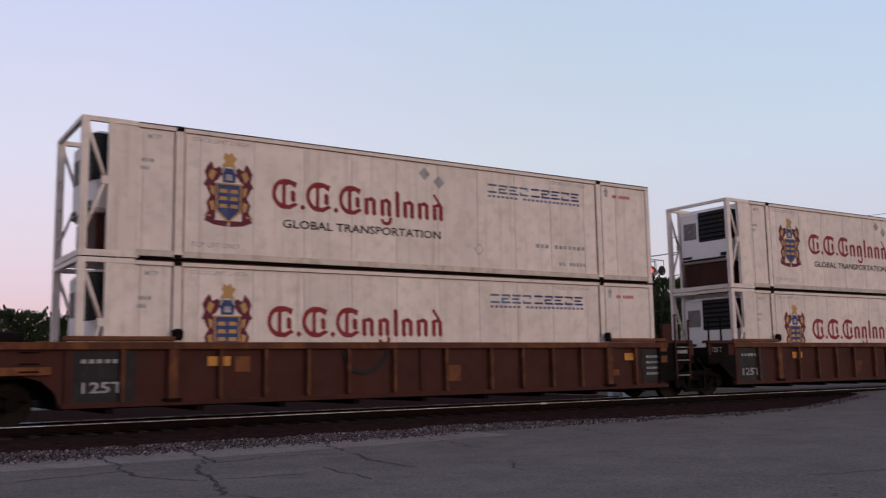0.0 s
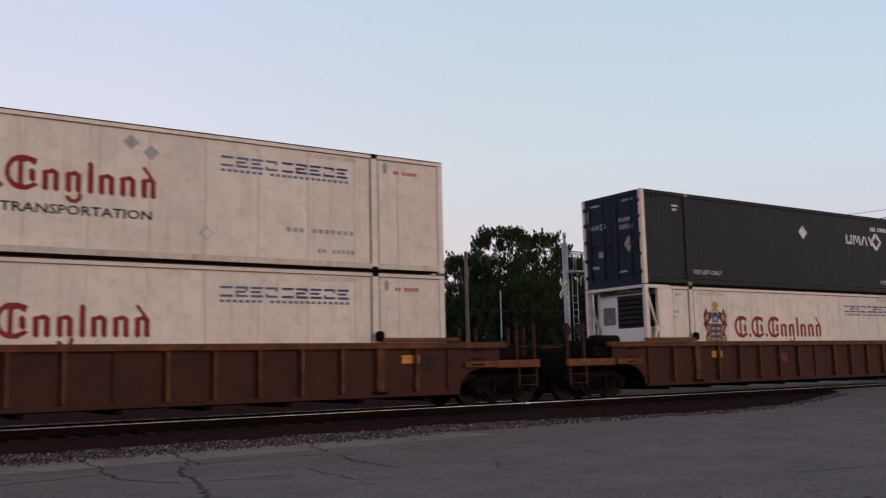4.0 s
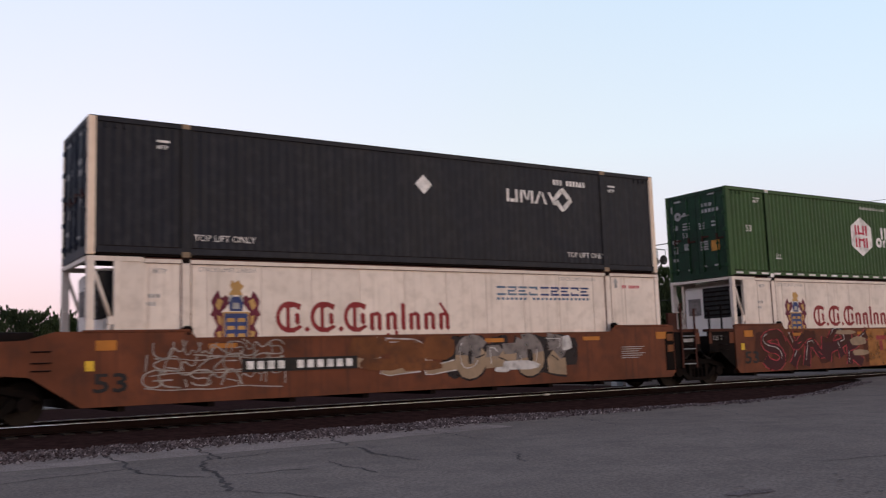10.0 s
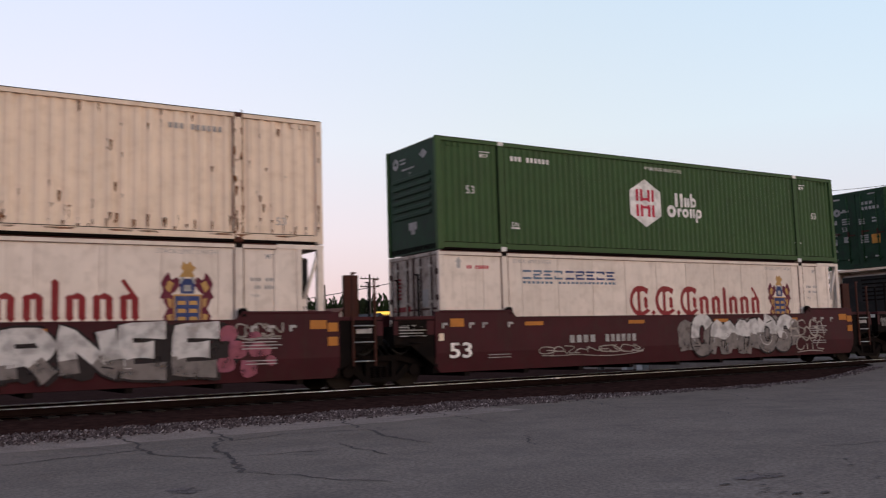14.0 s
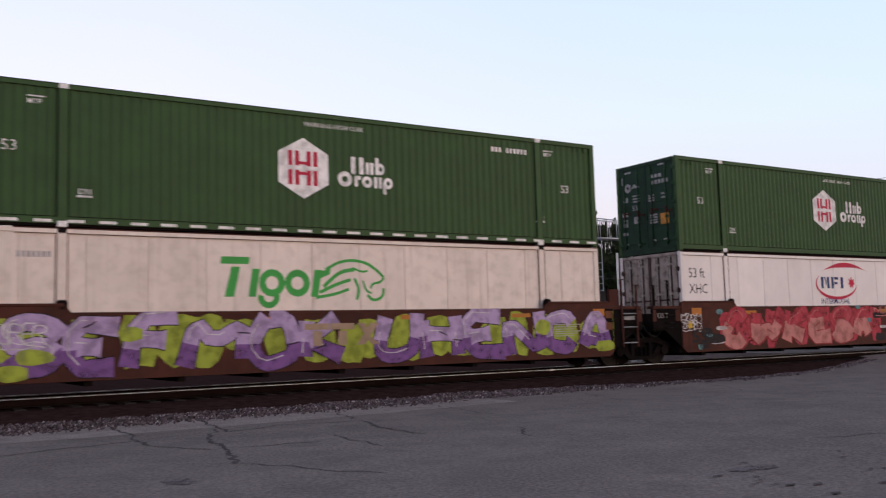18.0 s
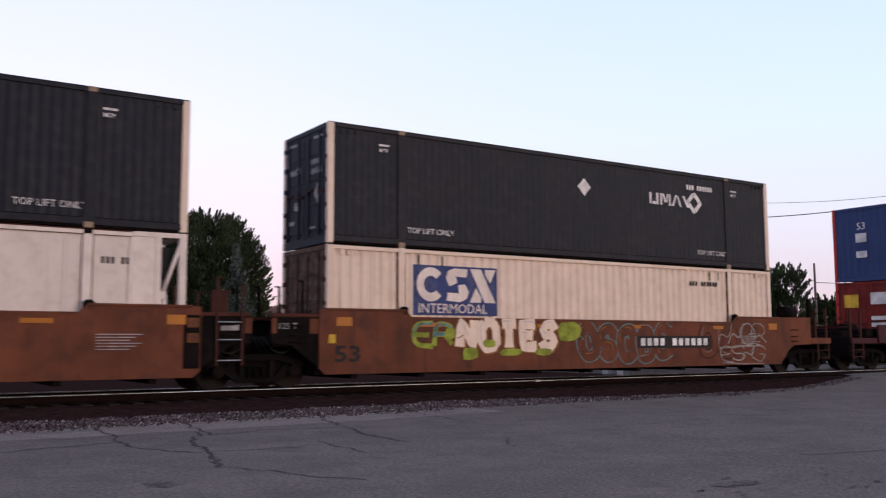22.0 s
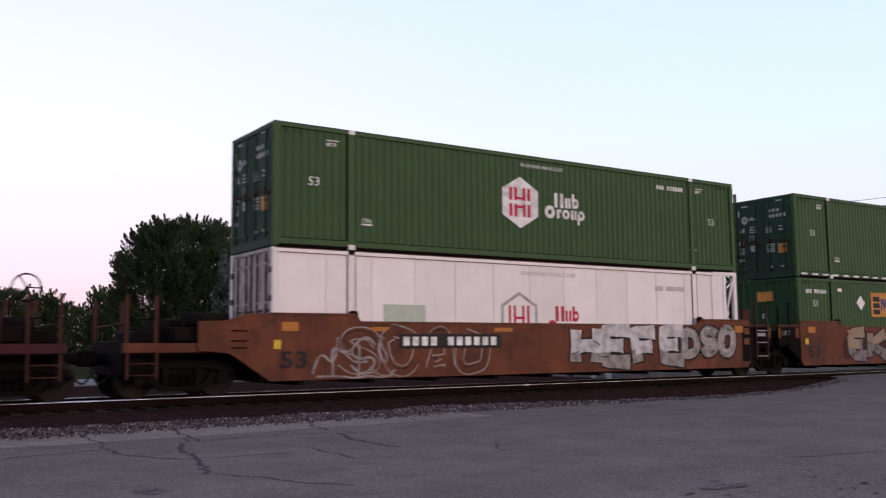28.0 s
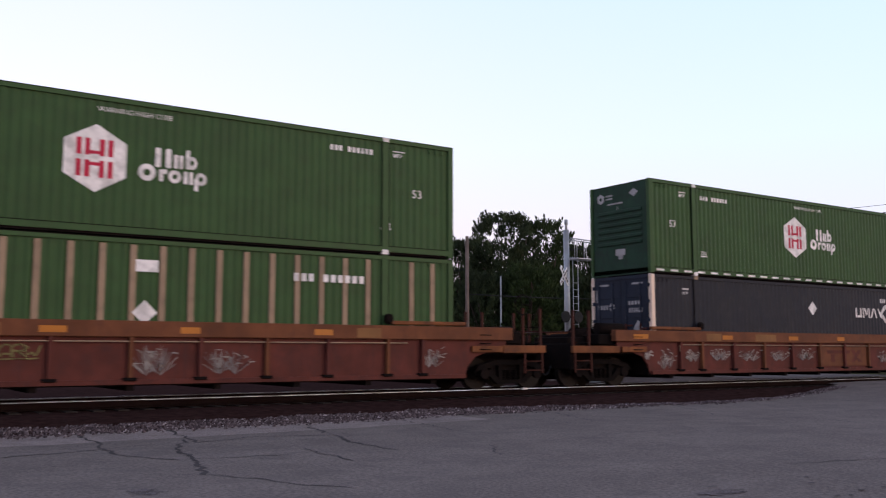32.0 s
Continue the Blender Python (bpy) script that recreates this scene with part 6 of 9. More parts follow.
def red_emp_art(root):
    y = PAINT
    bm = bmesh.new()
    for cx in (10.1, 10.5):
        flat(bm, [(cx - 0.22, 1.48), (cx, 1.26), (cx + 0.22, 1.48), (cx, 1.70)], y)
    part("hazard_placard", bm, "ink_black", root, "two black diamond placards")
    emp_badge(root, 7.6, 8.82, 1.1, 1.86, "ink_yellow")
    bm = bmesh.new()
    wall_strip(bm, 21, 35, 0.22, 2.2)
    part("repaint", bm, "bright_red", root, "brighter red patch of fresh paint")
    bm = bmesh.new()
    digits_bar(bm, 12.4, 14.0, 2.2, 0.2, 10, y)
    digits_bar(bm, 7.3, 8.8, 2.6, 0.1, 12, y)
    for z0, z1, y0, y1 in ((2.0, 2.45, -0.9, -0.2), (1.4, 1.55, -0.9, -0.2), (1.15, 1.3, -0.9, -0.2)):
        v = [bm.verts.new(p) for p in ((-0.045, y0, z0), (-0.045, y0, z1), (-0.045, y1, z1), (-0.045, y1, z0))]
        bm.faces.new(v)
    part("markings", bm, "ink_white", root)
    bm = bmesh.new()
    v = [bm.verts.new(p) for p in ((-0.045, 0.3, 1.9), (-0.045, 0.3, 2.4), (-0.045, 0.9, 2.4), (-0.045, 0.9, 1.9))]
    bm.faces.new(v)
    part("end_badge", bm, "ink_yellow", root)


def stripe_art(root):
    y = PAINT
    first = None
    for i in range(25):
        x = 0.62 + i * 0.62 + 0.02
        if abs(x - 2.0) < 0.2 or abs(x - 14.1) < 0.2:
            continue
        m = pose(x, 0, 0)
        if first is None:
            bm = boxes((-0.065, 0.065, y - 0.02, y + 0.03, 0.2, HIGH - 0.14), bevel=0.006)
            first = part("stiffener", bm, "tan", root, "faded tan upright stiffener")
            first.matrix_basis = m
        else:
            again(first, "stiffener", root, m)
    emp_badge(root, 3.25, 4.75, 1.45, 2.35, "cream")
    for o in root.children:
        if o.name.startswith("badge"):
            o.matrix_basis = pose(0, -0.022, 0)
    bm = bmesh.new()
    bar(bm, 8.13, 8.6, 2.2, 2.45, y - 0.024)
    flat(bm, [(8.08, 1.35), (8.34, 1.09), (8.6, 1.35), (8.34, 1.61)], y - 0.024)
    digits_bar(bm, 11.7, 13.6, 2.16, 0.18, 10, y - 0.024)
    bar(bm, 1.42, 1.85, 2.36, 2.56, y)
    lettering(bm, "MTP", 1.45, 2.2, 0.13, y, bold=0.01)
    part("markings", bm, "ink_white", root)
    bm = bmesh.new()
    end_quad(bm, 0.62, 1.02, 1.95, 2.4, 0.007)
    bm.faces.new([bm.verts.new((0.007, 0.42 + a, 0.85 + b)) for a, b in ((-0.2, 0.0), (0.0, 0.3), (0.2, 0.0), (0.0, -0.3))])
    for k in range(3):
        end_quad(bm, -0.5 - 0.17 * k, -0.39 - 0.17 * k, 2.36, 2.5, 0.007)
    for k in range(5):
        end_quad(bm, -0.42 - 0.12 * k, -0.34 - 0.12 * k, 2.14, 2.26, 0.007)
    part("end_markings", bm, "ink_grey", root, "cream square badge, diamond and pale bars on the doors")


# ---- well cars ----
SIDE = 1.5
SKIN = -SIDE - 0.004


def truck(root, x):
    """A two-axle freight truck with its cast side frames."""
    bm = boxes((-0.22, 0.22, -0.95, 0.95, 0.42, 0.68), (-0.35, 0.35, -0.3, 0.3, 0.66, 0.86), bevel=0.02)
    tr = part("truck", bm, "running_gear", root, "grimy black two-axle freight truck")
    tr.matrix_basis = pose(x, 0, 0)
    frame_bm = bmesh.new()
    prism(frame_bm, [(-1.2, 0.46), (-1.08, 0.62), (-0.55, 0.76), (0.55, 0.76), (1.08, 0.62), (1.2, 0.46), (1.05, 0.36), (0.72, 0.40),
                     (0.42, 0.17), (-0.42, 0.17), (-0.72, 0.40), (-1.05, 0.36)], -1.04, -0.98)
    for pts in ([(-1.2, 0.46), (-1.08, 0.64), (-0.5, 0.78), (0.5, 0.78), (1.08, 0.64), (1.2, 0.46), (1.05, 0.5), (0.5, 0.64), (-0.5, 0.64), (-1.05, 0.5)],
                [(-0.46, 0.15), (0.46, 0.15), (0.42, 0.25), (-0.42, 0.25)],
                [(-0.82, 0.44), (-0.46, 0.15), (-0.34, 0.2), (-0.66, 0.56)], [(0.82, 0.44), (0.46, 0.15), (0.34, 0.2), (0.66, 0.56)],
                [(-0.40, 0.2), (-0.28, 0.2), (-0.3, 0.7), (-0.42, 0.7)], [(0.40, 0.2), (0.28, 0.2), (0.3, 0.7), (0.42, 0.7)]):
        prism(frame_bm, pts, -1.15, -1.03)
    side = part("side_frame", frame_bm, "side_steel", tr, "dusty cast steel side frame")
    again(side, "side_frame", tr, pose(0, 0, 0, 0, 0, 180))
    spring = None
    for sx in (-0.19, -0.02, 0.15):
        if spring is None:
            sb = bmesh.new()
            prev = None
            for k in range(25):
                a = math.pi / 2 * k
                p = Vector((0.065 * math.cos(a), -1.1 + 0.065 * math.sin(a), 0.25 + 0.011 * k))
                if prev is not None:
                    tube(sb, prev, p, 0.016, n=4)
                prev = p
            bmesh.ops.remove_doubles(sb, verts=sb.verts[:], dist=0.006)
            spring = part("spring", sb, "running_gear", tr, "coil spring")
            spring.matrix_basis = pose(sx, 0, 0)
        else:
            again(spring, "spring", tr, pose(sx, 0, 0))
    wb = bmesh.new()
    tube(wb, (0, -0.79, 0), (0, -0.66, 0), 0.415, n=24)
    tube(wb, (0, -0.66, 0), (0, -0.63, 0), 0.445, n=24)
    tube(wb, (0, -0.81, 0), (0, -0.78, 0), 0.16, n=12)
    wheel = part("wheel", wb, "wheel_steel", tr, "worn steel wheel")
    wheel.matrix_basis = pose(-0.89, 0, 0.415)
    for sx, turn in ((0.89, 0), (-0.89, 180), (0.89, 180)):
        again(wheel, "wheel", tr, pose(sx, 0, 0.415, 0, 0, turn))
    for sx in (-0.89, 0.89):
        ab = bmesh.new()
        tube(ab, (sx, -1.18, 0.415), (sx, 1.18, 0.415), 0.085, n=8)
        tube(ab, (sx, -1.2, 0.415), (sx, -1.1, 0.415), 0.14, n=12)
        part("axle", ab, "running_gear", tr)
    return tr


def mirrored(pts, flip):
    return [(LONG - x, z) for x, z in pts] if flip else pts


def car_end(root, paint, style, flip, joined):
    """One end of a well car: deck, bulkhead, posts and coupler; joined: hinged to the next unit over a shared truck."""
    def X(x):
        return LONG - x if flip else x

    def bx(bm, a, b, *rest, **kw):
        box(bm, *sorted((X(a), X(b))), *rest, **kw)

    bm = bmesh.new()
    bx(bm, -0.32, -0.2, -1.4, 1.4, 0.3, 1.5)
    part("bulkhead", bm, "running_gear", root)
    if joined:
        for s in (-1, 1):
            bm = bmesh.new()
            yy = sorted((s * 1.46, s * 1.38))
            prism(bm, mirrored([(-0.22, 1.6), (-1.42, 1.6), (-1.42, 1.02), (-0.95, 0.98), (-0.22, 0.42)], flip), *yy)
            part("end_plate", bm, "side_steel", root, "dark end plate over the shared truck")
            part("end_ledge", boxes((*sorted((X(-1.4), X(-0.24))), *sorted((s * 1.47, s * 1.2)), 1.604, 1.69), bevel=0.01), "deep_brown" if style != "maroon" else paint, root, "worn ledge along the joint")
            if s < 0:
                for a, b in ((-1.42, -1.3), (-0.5, -0.26)) if not flip else ((-1.42, -1.26),):
                    part("end_block", boxes((*sorted((X(a), X(b))), -1.466, -1.458, 1.24, 1.58)), paint, root)
        bm = bmesh.new()
        bx(bm, -1.35, -0.3, -1.38, 1.38, 0.95, 1.2)
        bx(bm, -1.62, -1.2, -0.4, 0.4, 0.8, 1.15)
        part("hinge_deck", bm, "running_gear", root)
        if not flip:
            bm = bmesh.new()
            lettering(bm, "125 T", -1.28, 1.34, 0.2, -1.464)
            part("unit_mark", bm, "ink_grey", root, "white unit marking")
            truck(root, -1.62)
        for y in (-1.5, 1.5) if flip else (-1.3, 1.3):
            for a in (-1.19, -0.62):
                bm = bmesh.new()
                top = (2.72 if style == "maroon" else 2.45) - (0.15 if a < -1 else 0)
                bx(bm, a - 0.024, a + 0.024, y - 0.022, y + 0.022, 0.55 if flip else 1.2, top)
                bx(bm, a - 0.1, a + 0.022, y - 0.022, y + 0.022, top - 0.03, top)
                part("guide_post", bm, "brown" if flip else "side_steel", root, "dark upright guide post")
        if flip:
            bm = bmesh.new()
            bx(bm, -1.06, -0.68, -0.95, -0.85, 1.2, 2.7 if style == "maroon" else 2.2, bevel=0.01)
            part("guide_plate", bm, "brown", root, "upright steel guide plate")
            for z in (0.66, 1.1, 1.48):
                bm = bmesh.new()
                tube(bm, (X(-0.62), -1.5, z), (X(-1.19), -1.5, z), 0.016, n=5)
                part("rung", bm, "galv", root, "steel ladder rung")
            part("step_plate", boxes((*sorted((X(-1.12), X(-0.72))), -1.476, -1.466, 1.3, 1.42)), "ink_grey", root, "small pale plate behind the ladder")
            if style != "maroon":
                part("end_strip", boxes((*sorted((X(0.1), X(-0.25))), SKIN - 0.007, SKIN + 0.002, 0.5, 1.62)), "running_gear", root, "black strip at the car's end")
            for z in (1.04, 1.36):
                bm = bmesh.new()
                bx(bm, 0.02, -0.22, SKIN - 0.016, SKIN, z, z + 0.2)
                part("reflector", bm, "reflector" if style == "maroon" else "orange", root, "amber reflective square")
        for k in range(3):
            hose = bmesh.new()
            pipe(hose, [(X(-0.6 - 0.9 * i / 8), -1.1 + 0.25 * k, 1.15 - (0.35 + 0.1 * k) * math.sin(math.pi * i / 8)) for i in range(9)], 0.028)
            part("air_hose", hose, "tyre", root, "hanging black air hose")
    else:
        D = 2.95 if flip else 3.3
        bm = bmesh.new()
        bx(bm, -D + 0.05, -0.3, -1.36, 1.36, 0.92, 1.05)
        part("end_deck", bm, "running_gear", root)
        for s in (-1, 1):
            bm = bmesh.new()
            yy = sorted((s * 1.44, s * 1.34))
            bx(bm, -D, -1.5, *yy, 0.96, 1.16, bevel=0.012)
            part("deck_edge", bm, "orange" if style in RIBBED else paint, root)
        bm = bmesh.new()
        bx(bm, -2.9, -1.75, -0.75, 0.75, 1.05, 1.42, bevel=0.03)
        bx(bm, -2.2, -1.5, -1.3, 1.3, 1.2, 1.5, bevel=0.02)
        tube(bm, (X(-2.5), -0.5, 1.5), (X(-1.75), -0.5, 1.5), 0.19, n=10)
        part("end_gear", bm, "running_gear", root, "grimy brake gear and draft box")
        bm = bmesh.new()
        bx(bm, -D + 0.02, -D + 0.2, -1.3, 1.3, 0.5 if not flip else 0.75, 1.22, bevel=0.02)
        part("end_sill_plate", bm, "running_gear", root, "black end sill")
        bm = bmesh.new()
        bx(bm, -D + 0.25, -0.3, -0.58, 0.58, 0.5, 0.93)
        part("center_sill", bm, "running_gear", root, "black center sill over the truck")
        if not flip and style != "flanged":
            bm = bmesh.new()
            bx(bm, -2.2, -1.35, -0.85, 0.85, 1.05, 1.52, bevel=0.05)
            part("brake_cabinet", bm, "running_gear", root, "black brake gear cabinet")
            bm = bmesh.new()
            tube(bm, (X(-1.9), -0.9, 1.66), (X(-0.9), -0.9, 1.66), 0.17, n=12)
            part("air_reservoir", bm, "running_gear", root, "round air reservoir")
        for z in (1.25, 1.45, 1.65):
            bm = bmesh.new()
            tube(bm, (X(-D + 0.1), -1.34, z), (X(-D + 0.7), -1.34, z), 0.014, n=5)
            part("rung", bm, "side_steel", root)
        bm = bmesh.new()
        tube(bm, (X(-3.6), 0, 0.85), (X(-3.0), 0, 0.85), 0.13, n=8)
        bx(bm, -3.85, -3.5, -0.16, 0.16, 0.68, 1.02, bevel=0.03)
        part("coupler", bm, "running_gear", root, "knuckle coupler")
        for a, y, top in ((-D + 0.1, -1.32, 2.15), (-D + 0.7, -1.32, 2.15), (-D + 0.1, 1.32, 2.15), (-D + 0.7, 1.32, 2.15)):
            bm = bmesh.new()
            bx(bm, a - 0.032, a + 0.032, y - 0.032, y + 0.032, 1.05, top)
            part("stanchion", bm, "brown" if style != "smooth" else "deep_brown", root, "upright steel post on the end deck")
        for z in (0.5, 0.74):
            bm = bmesh.new()
            tube(bm, (X(-D + 0.1), -1.4, z), (X(-D + 0.7), -1.4, z), 0.015, n=5)
            part("rung", bm, "deep_brown", root, "steel ladder rung")
        for a in (-D + 0.1, -D + 0.7):
            part("ladder_stile", boxes((*sorted((X(a - 0.025), X(a + 0.025))), -1.42, -1.38, 0.42, 0.97)), "brown", root)
        bm = bmesh.new()
        tube(bm, (X(-D + 0.1), 1.32, 1.55), (X(-D + 0.1), -1.32, 1.55), 0.018, n=5)
        part("handrail", bm, "brown", root)
        hose = bmesh.new()
        pipe(hose, [(X(-3.2 - 0.5 * i / 8), -0.45, 0.75 - 0.42 * math.sin(math.pi * i / 8 * 0.9)) for i in range(9)], 0.025)
        part("air_hose", hose, "tyre", root, "hanging black air hose")
        if flip and style in ("smooth", "rusty"):
            bm = bmesh.new()
            tube(bm, (X(-0.62), -1.2, 2.0), (X(-1.22), -1.2, 2.0), 0.2, n=14)
            tube(bm, (X(-1.22), -1.2, 2.0), (X(-1.32), -1.2, 2.0), 0.2, 0.1, n=14)
            bx(bm, -1.1, -0.7, -1.3, -1.1, 1.6, 1.86)
            part("brake_cylinder", bm, "running_gear", root, "dark round brake cylinder lying on the deck")
            bm = bmesh.new()
            bx(bm, -2.02, -1.9, -1.36, -1.24, 1.1, 2.48, bevel=0.015)
            part("brake_post", bm, "side_steel", root, "dark upright brake post")
        if not flip and style == "maroon":
            bm = bmesh.new()
            bx(bm, -1.87, -1.64, -1.36, -1.2, 1.1, 2.71, bevel=0.02)
            part("brake_post", bm, "brown", root, "tall brown brake post")
            bm = bmesh.new()
            pipe(bm, [(X(a), -1.28, za) for a, za in ((-1.8, 2.64), (-2.4, 2.62), (-2.75, 2.48), (-3.02, 2.28), (-3.1, 2.1), (-3.1, 1.1))], 0.022, 6)
            part("handrail", bm, "side_steel", root, "bent pipe handrail")
        if flip:
            bm = bmesh.new()
            ring_wheel(bm, X(-2.18), -1.42, 2.24, 0.27)
            part("brake_wheel", bm, "running_gear", root, "hand brake wheel")
        truck(root, X(-1.97))
    a = 17.0 if flip else -0.85
    for z in (1.05, 1.2, 1.42):
        bm = bmesh.new()
        tube(bm, (a - 0.18, -1.53, z), (a + 0.18, -1.53, z), 0.015, n=5)
        part("grab_iron", bm, "running_gear", root)


def ring_wheel(bm, x, y, z, r):
    n = 14
    for i in range(n):
        a, b = 2 * math.pi * i / n, 2 * math.pi * (i + 1) / n
        tube(bm, (x + r * math.cos(a), y, z + r * math.sin(a)), (x + r * math.cos(b), y, z + r * math.sin(b)), 0.018, n=5)
    for k in range(3):
        a = 2 * math.pi * k / 3
        tube(bm, (x, y, z), (x + r * math.cos(a), y, z + r * math.sin(a)), 0.014, n=5)


RIBBED = ("ribbed", "braced")
CAR_LABEL = {"braced": "reddish-brown well car with widely spaced ribs carrying two stacked containers",
             "ribbed": "rust-brown ribbed well car carrying two stacked containers",
             "smooth": "rusty orange smooth-sided well car carrying two stacked containers",
             "maroon": "dark maroon smooth-sided well car carrying two stacked containers",
             "rusty": "dark rusty-brown smooth-sided well car carrying two stacked containers",
             "flanged": "dark maroon well car carrying two stacked containers"}
CAR_CACHE = {}
# amber stripes and touched-up paint on the top sill of the braced cars
FLANGE_PATCHES = [(-1.03, -0.43, "reflector"), (2.9, 3.39, "reflector"), (6.27, 6.78, "reflector"), (9.04, 9.46, "reflector"), (12.13, 12.6, "reflector"),
                  (2.15, 2.84, "tan_orange"), (4.52, 5.59, "tan_orange"), (13.24, 13.89, "tan_orange")]


def well_car(style, left_joined, right_joined):
    key = (style, left_joined, right_joined)
    if key in CAR_CACHE:
        return copy_thing(CAR_CACHE[key], pose(0, 0, 0))
    root = thing("well_car", CAR_LABEL[style], "railway wagon", "cars of the train")
    paint = {"ribbed": "brown", "braced": "red_brown", "smooth": "orange_brown", "rusty": "deep_brown", "maroon": "maroon", "flanged": "maroon"}[style]
    lo, hi = (-0.28 if left_joined else -1.75), (LONG + (0.28 if right_joined else 1.75))
    for s in (-1, 1):
        bm = bmesh.new()
        if style in RIBBED:
            yy = sorted((s * 1.42, s * 1.36))
            pts = [(-0.28, 0.36), (16.43, 0.36)]
            pts += [(16.43, 1.6)] if right_joined else [(16.5, 0.62), (16.75, 0.86), (17.1, 0.97), (17.75, 1.0), (17.75, 1.6)]
            pts += [(-0.28, 1.6)] if left_joined else [(-1.6, 1.6), (-1.6, 1.0), (-0.95, 0.97), (-0.6, 0.86), (-0.35, 0.62)]
            prism(bm, pts, *yy)
            side = part("side_plate", bm, paint, root)
            yf = sorted((s * 1.53, s * 1.34))
            part("top_flange", boxes((lo, hi, *yf, 1.47 if style == "ribbed" else 1.29, 1.62), bevel=0.012), "flange" if style == "ribbed" else "warm_sill", side, "worn brown and orange top sill")
            part("bottom_flange", boxes((-0.25, 16.4, *sorted((s * 1.5, s * 1.38)), 0.33, 0.43)), paint, side)
            for x0, x1 in ((-0.25, 1.95), (14.2, 16.4)):
                part("end_sill", boxes((x0, x1, *sorted((s * 1.5, s * 1.38)), 1.642, 1.74), bevel=0.02), "orange", side)
            # ribs: thin ones, a wide one under each locking lug and a dark one by each end
            if style == "braced":
                places, wide, top = (1.0, 1.97, 3.47, 5.0, 6.5, 8.04, 9.5, 11.0, 12.5, 14.1, 15.1), (), 1.29
            else:
                places, wide, top = [8.01 + 1.017 * k for k in range(-8, 9)], (2, 14), 1.47
                if left_joined or right_joined:
                    places[7], places[9] = 7.2, 8.67
            for i, x in enumerate(places):
                w, paint_of, out = 0.04, ("flange" if style == "ribbed" else "warm_sill" if i % 2 else paint), 1.535
                if i in wide:
                    w = 0.1
                elif style == "ribbed" and i in (0, 8, 16):
                    w, paint_of, out = 0.075, paint, 1.47
                rb = bmesh.new()
                prism(rb, [(-w, 0.5), (-w * 0.4, 0.43), (w, 0.43), (w, top), (-w, top)], *sorted((s * out, s * 1.415)))
                rib = part("rib", rb, paint_of, side)
                rib.matrix_basis = pose(x, 0, 0)
                if i in wide or style == "braced":
                    foot = part("rib_foot", boxes((-w - 0.09, w + 0.09, *sorted((s * 1.545, s * 1.4)), 0.40, 0.47), bevel=0.01), "running_gear", side)
                    foot.matrix_basis = pose(x, 0, 0)
            if style == "braced" and s < 0:
                conduit = bmesh.new()
                pipe(conduit, [(0.95, -1.5, 1.0), (0.95, -1.5, 1.17), (1.05, -1.5, 1.2)] + [(1.05 + 1.36 * k, -1.5, 1.2) for k in range(1, 11)], 0.016, 5)
                part("conduit", conduit, "tan", side, "thin pale conduit under the top sill")
                for x0, x1, mat in FLANGE_PATCHES:
                    inset = 0.0 if mat == "reflector" else 0.05
                    part("sill_patch", boxes((x0, x1, -1.536, -1.528, 1.37 - inset, 1.5 + inset)), mat, side)
            if s < 0:
                for x in (-1.45, 16.6):
                    if (x < 0 and not left_joined) or (x > 0 and not right_joined):
                        part("arch_flange", boxes((x, x + 1.0, -1.5, -1.44, 0.98, 1.14), bevel=0.01), "orange", side, "orange edge over the wheels")
        else:
            yy = sorted((s * SIDE, s * 1.42))
            pts = [(-0.12, 0.31), (16.27, 0.31)]
            pts += [(16.43, 0.45), (16.43, 1.8)] if right_joined else [(16.7, 0.76), (17.0, 0.92), (17.9, 0.95), (17.9, 1.84)]
            pts += [(14.1, 1.8), (13.98, 1.645), (2.18, 1.645), (2.06, 1.8)]
            pts += [(-0.28, 1.8), (-0.28, 0.45)] if left_joined else [(-0.6, 1.8), (-1.15, 1.64), (-1.75, 1.62), (-1.75, 1.0), (-1.05, 0.93)]
            if style == "flanged":
                pts = [(x, min(z, 1.7)) for x, z in pts]
            prism(bm, pts, *yy)
            if style in ("maroon", "flanged"):
                # the lower half leans in towards the rail
                bmesh.ops.bisect_plane(bm, geom=bm.verts[:] + bm.edges[:] + bm.faces[:], plane_co=(0, 0, 0.78), plane_no=(0, 0, 1))
                for v in bm.verts:
                    v.co.y -= s * 0.075 * max(0.78 - v.co.z, 0) / 0.47
            side = part("side_plate", bm, paint, root)
            part("top_lip", boxes((2.2, 13.95, *sorted((s * (SIDE + 0.012), s * 1.36)), 1.60, 1.652)), paint if style != "flanged" else "orange_brown", side)
            for x0, x1 in ((-0.1, 2.04), (14.12, 16.25)):
                part("end_lip", boxes((x0, x1, *sorted((s * (SIDE + 0.015), s * 1.36)), 1.77, 1.83), bevel=0.012), paint, side)
            if style == "flanged":
                part("side_flange", boxes((-0.6, 16.7, *sorted((s * 1.56, s * 1.5)), 1.32, 1.4)), "orange_brown", side)
        for x in (1.9, 14.05):
            part("locking_lug", boxes((x, x + 0.22, *sorted((s * 1.5, s * 1.34)), 1.66, 1.9), bevel=0.05), "running_gear", side)
    bm = boxes((-0.25, 16.4, -1.38, 1.38, 0.30, 0.44))
    for i in range(9):
        box(bm, 0.6 + i * 1.85, 0.75 + i * 1.85, -1.4, 1.4, 0.2, 0.3)
    part("well_floor", bm, "running_gear", root, "dark open floor of the well")
    car_end(root, paint, style, False, left_joined)
    car_end(root, paint, style, True, right_joined)
    CAR_CACHE[key] = root
    return root



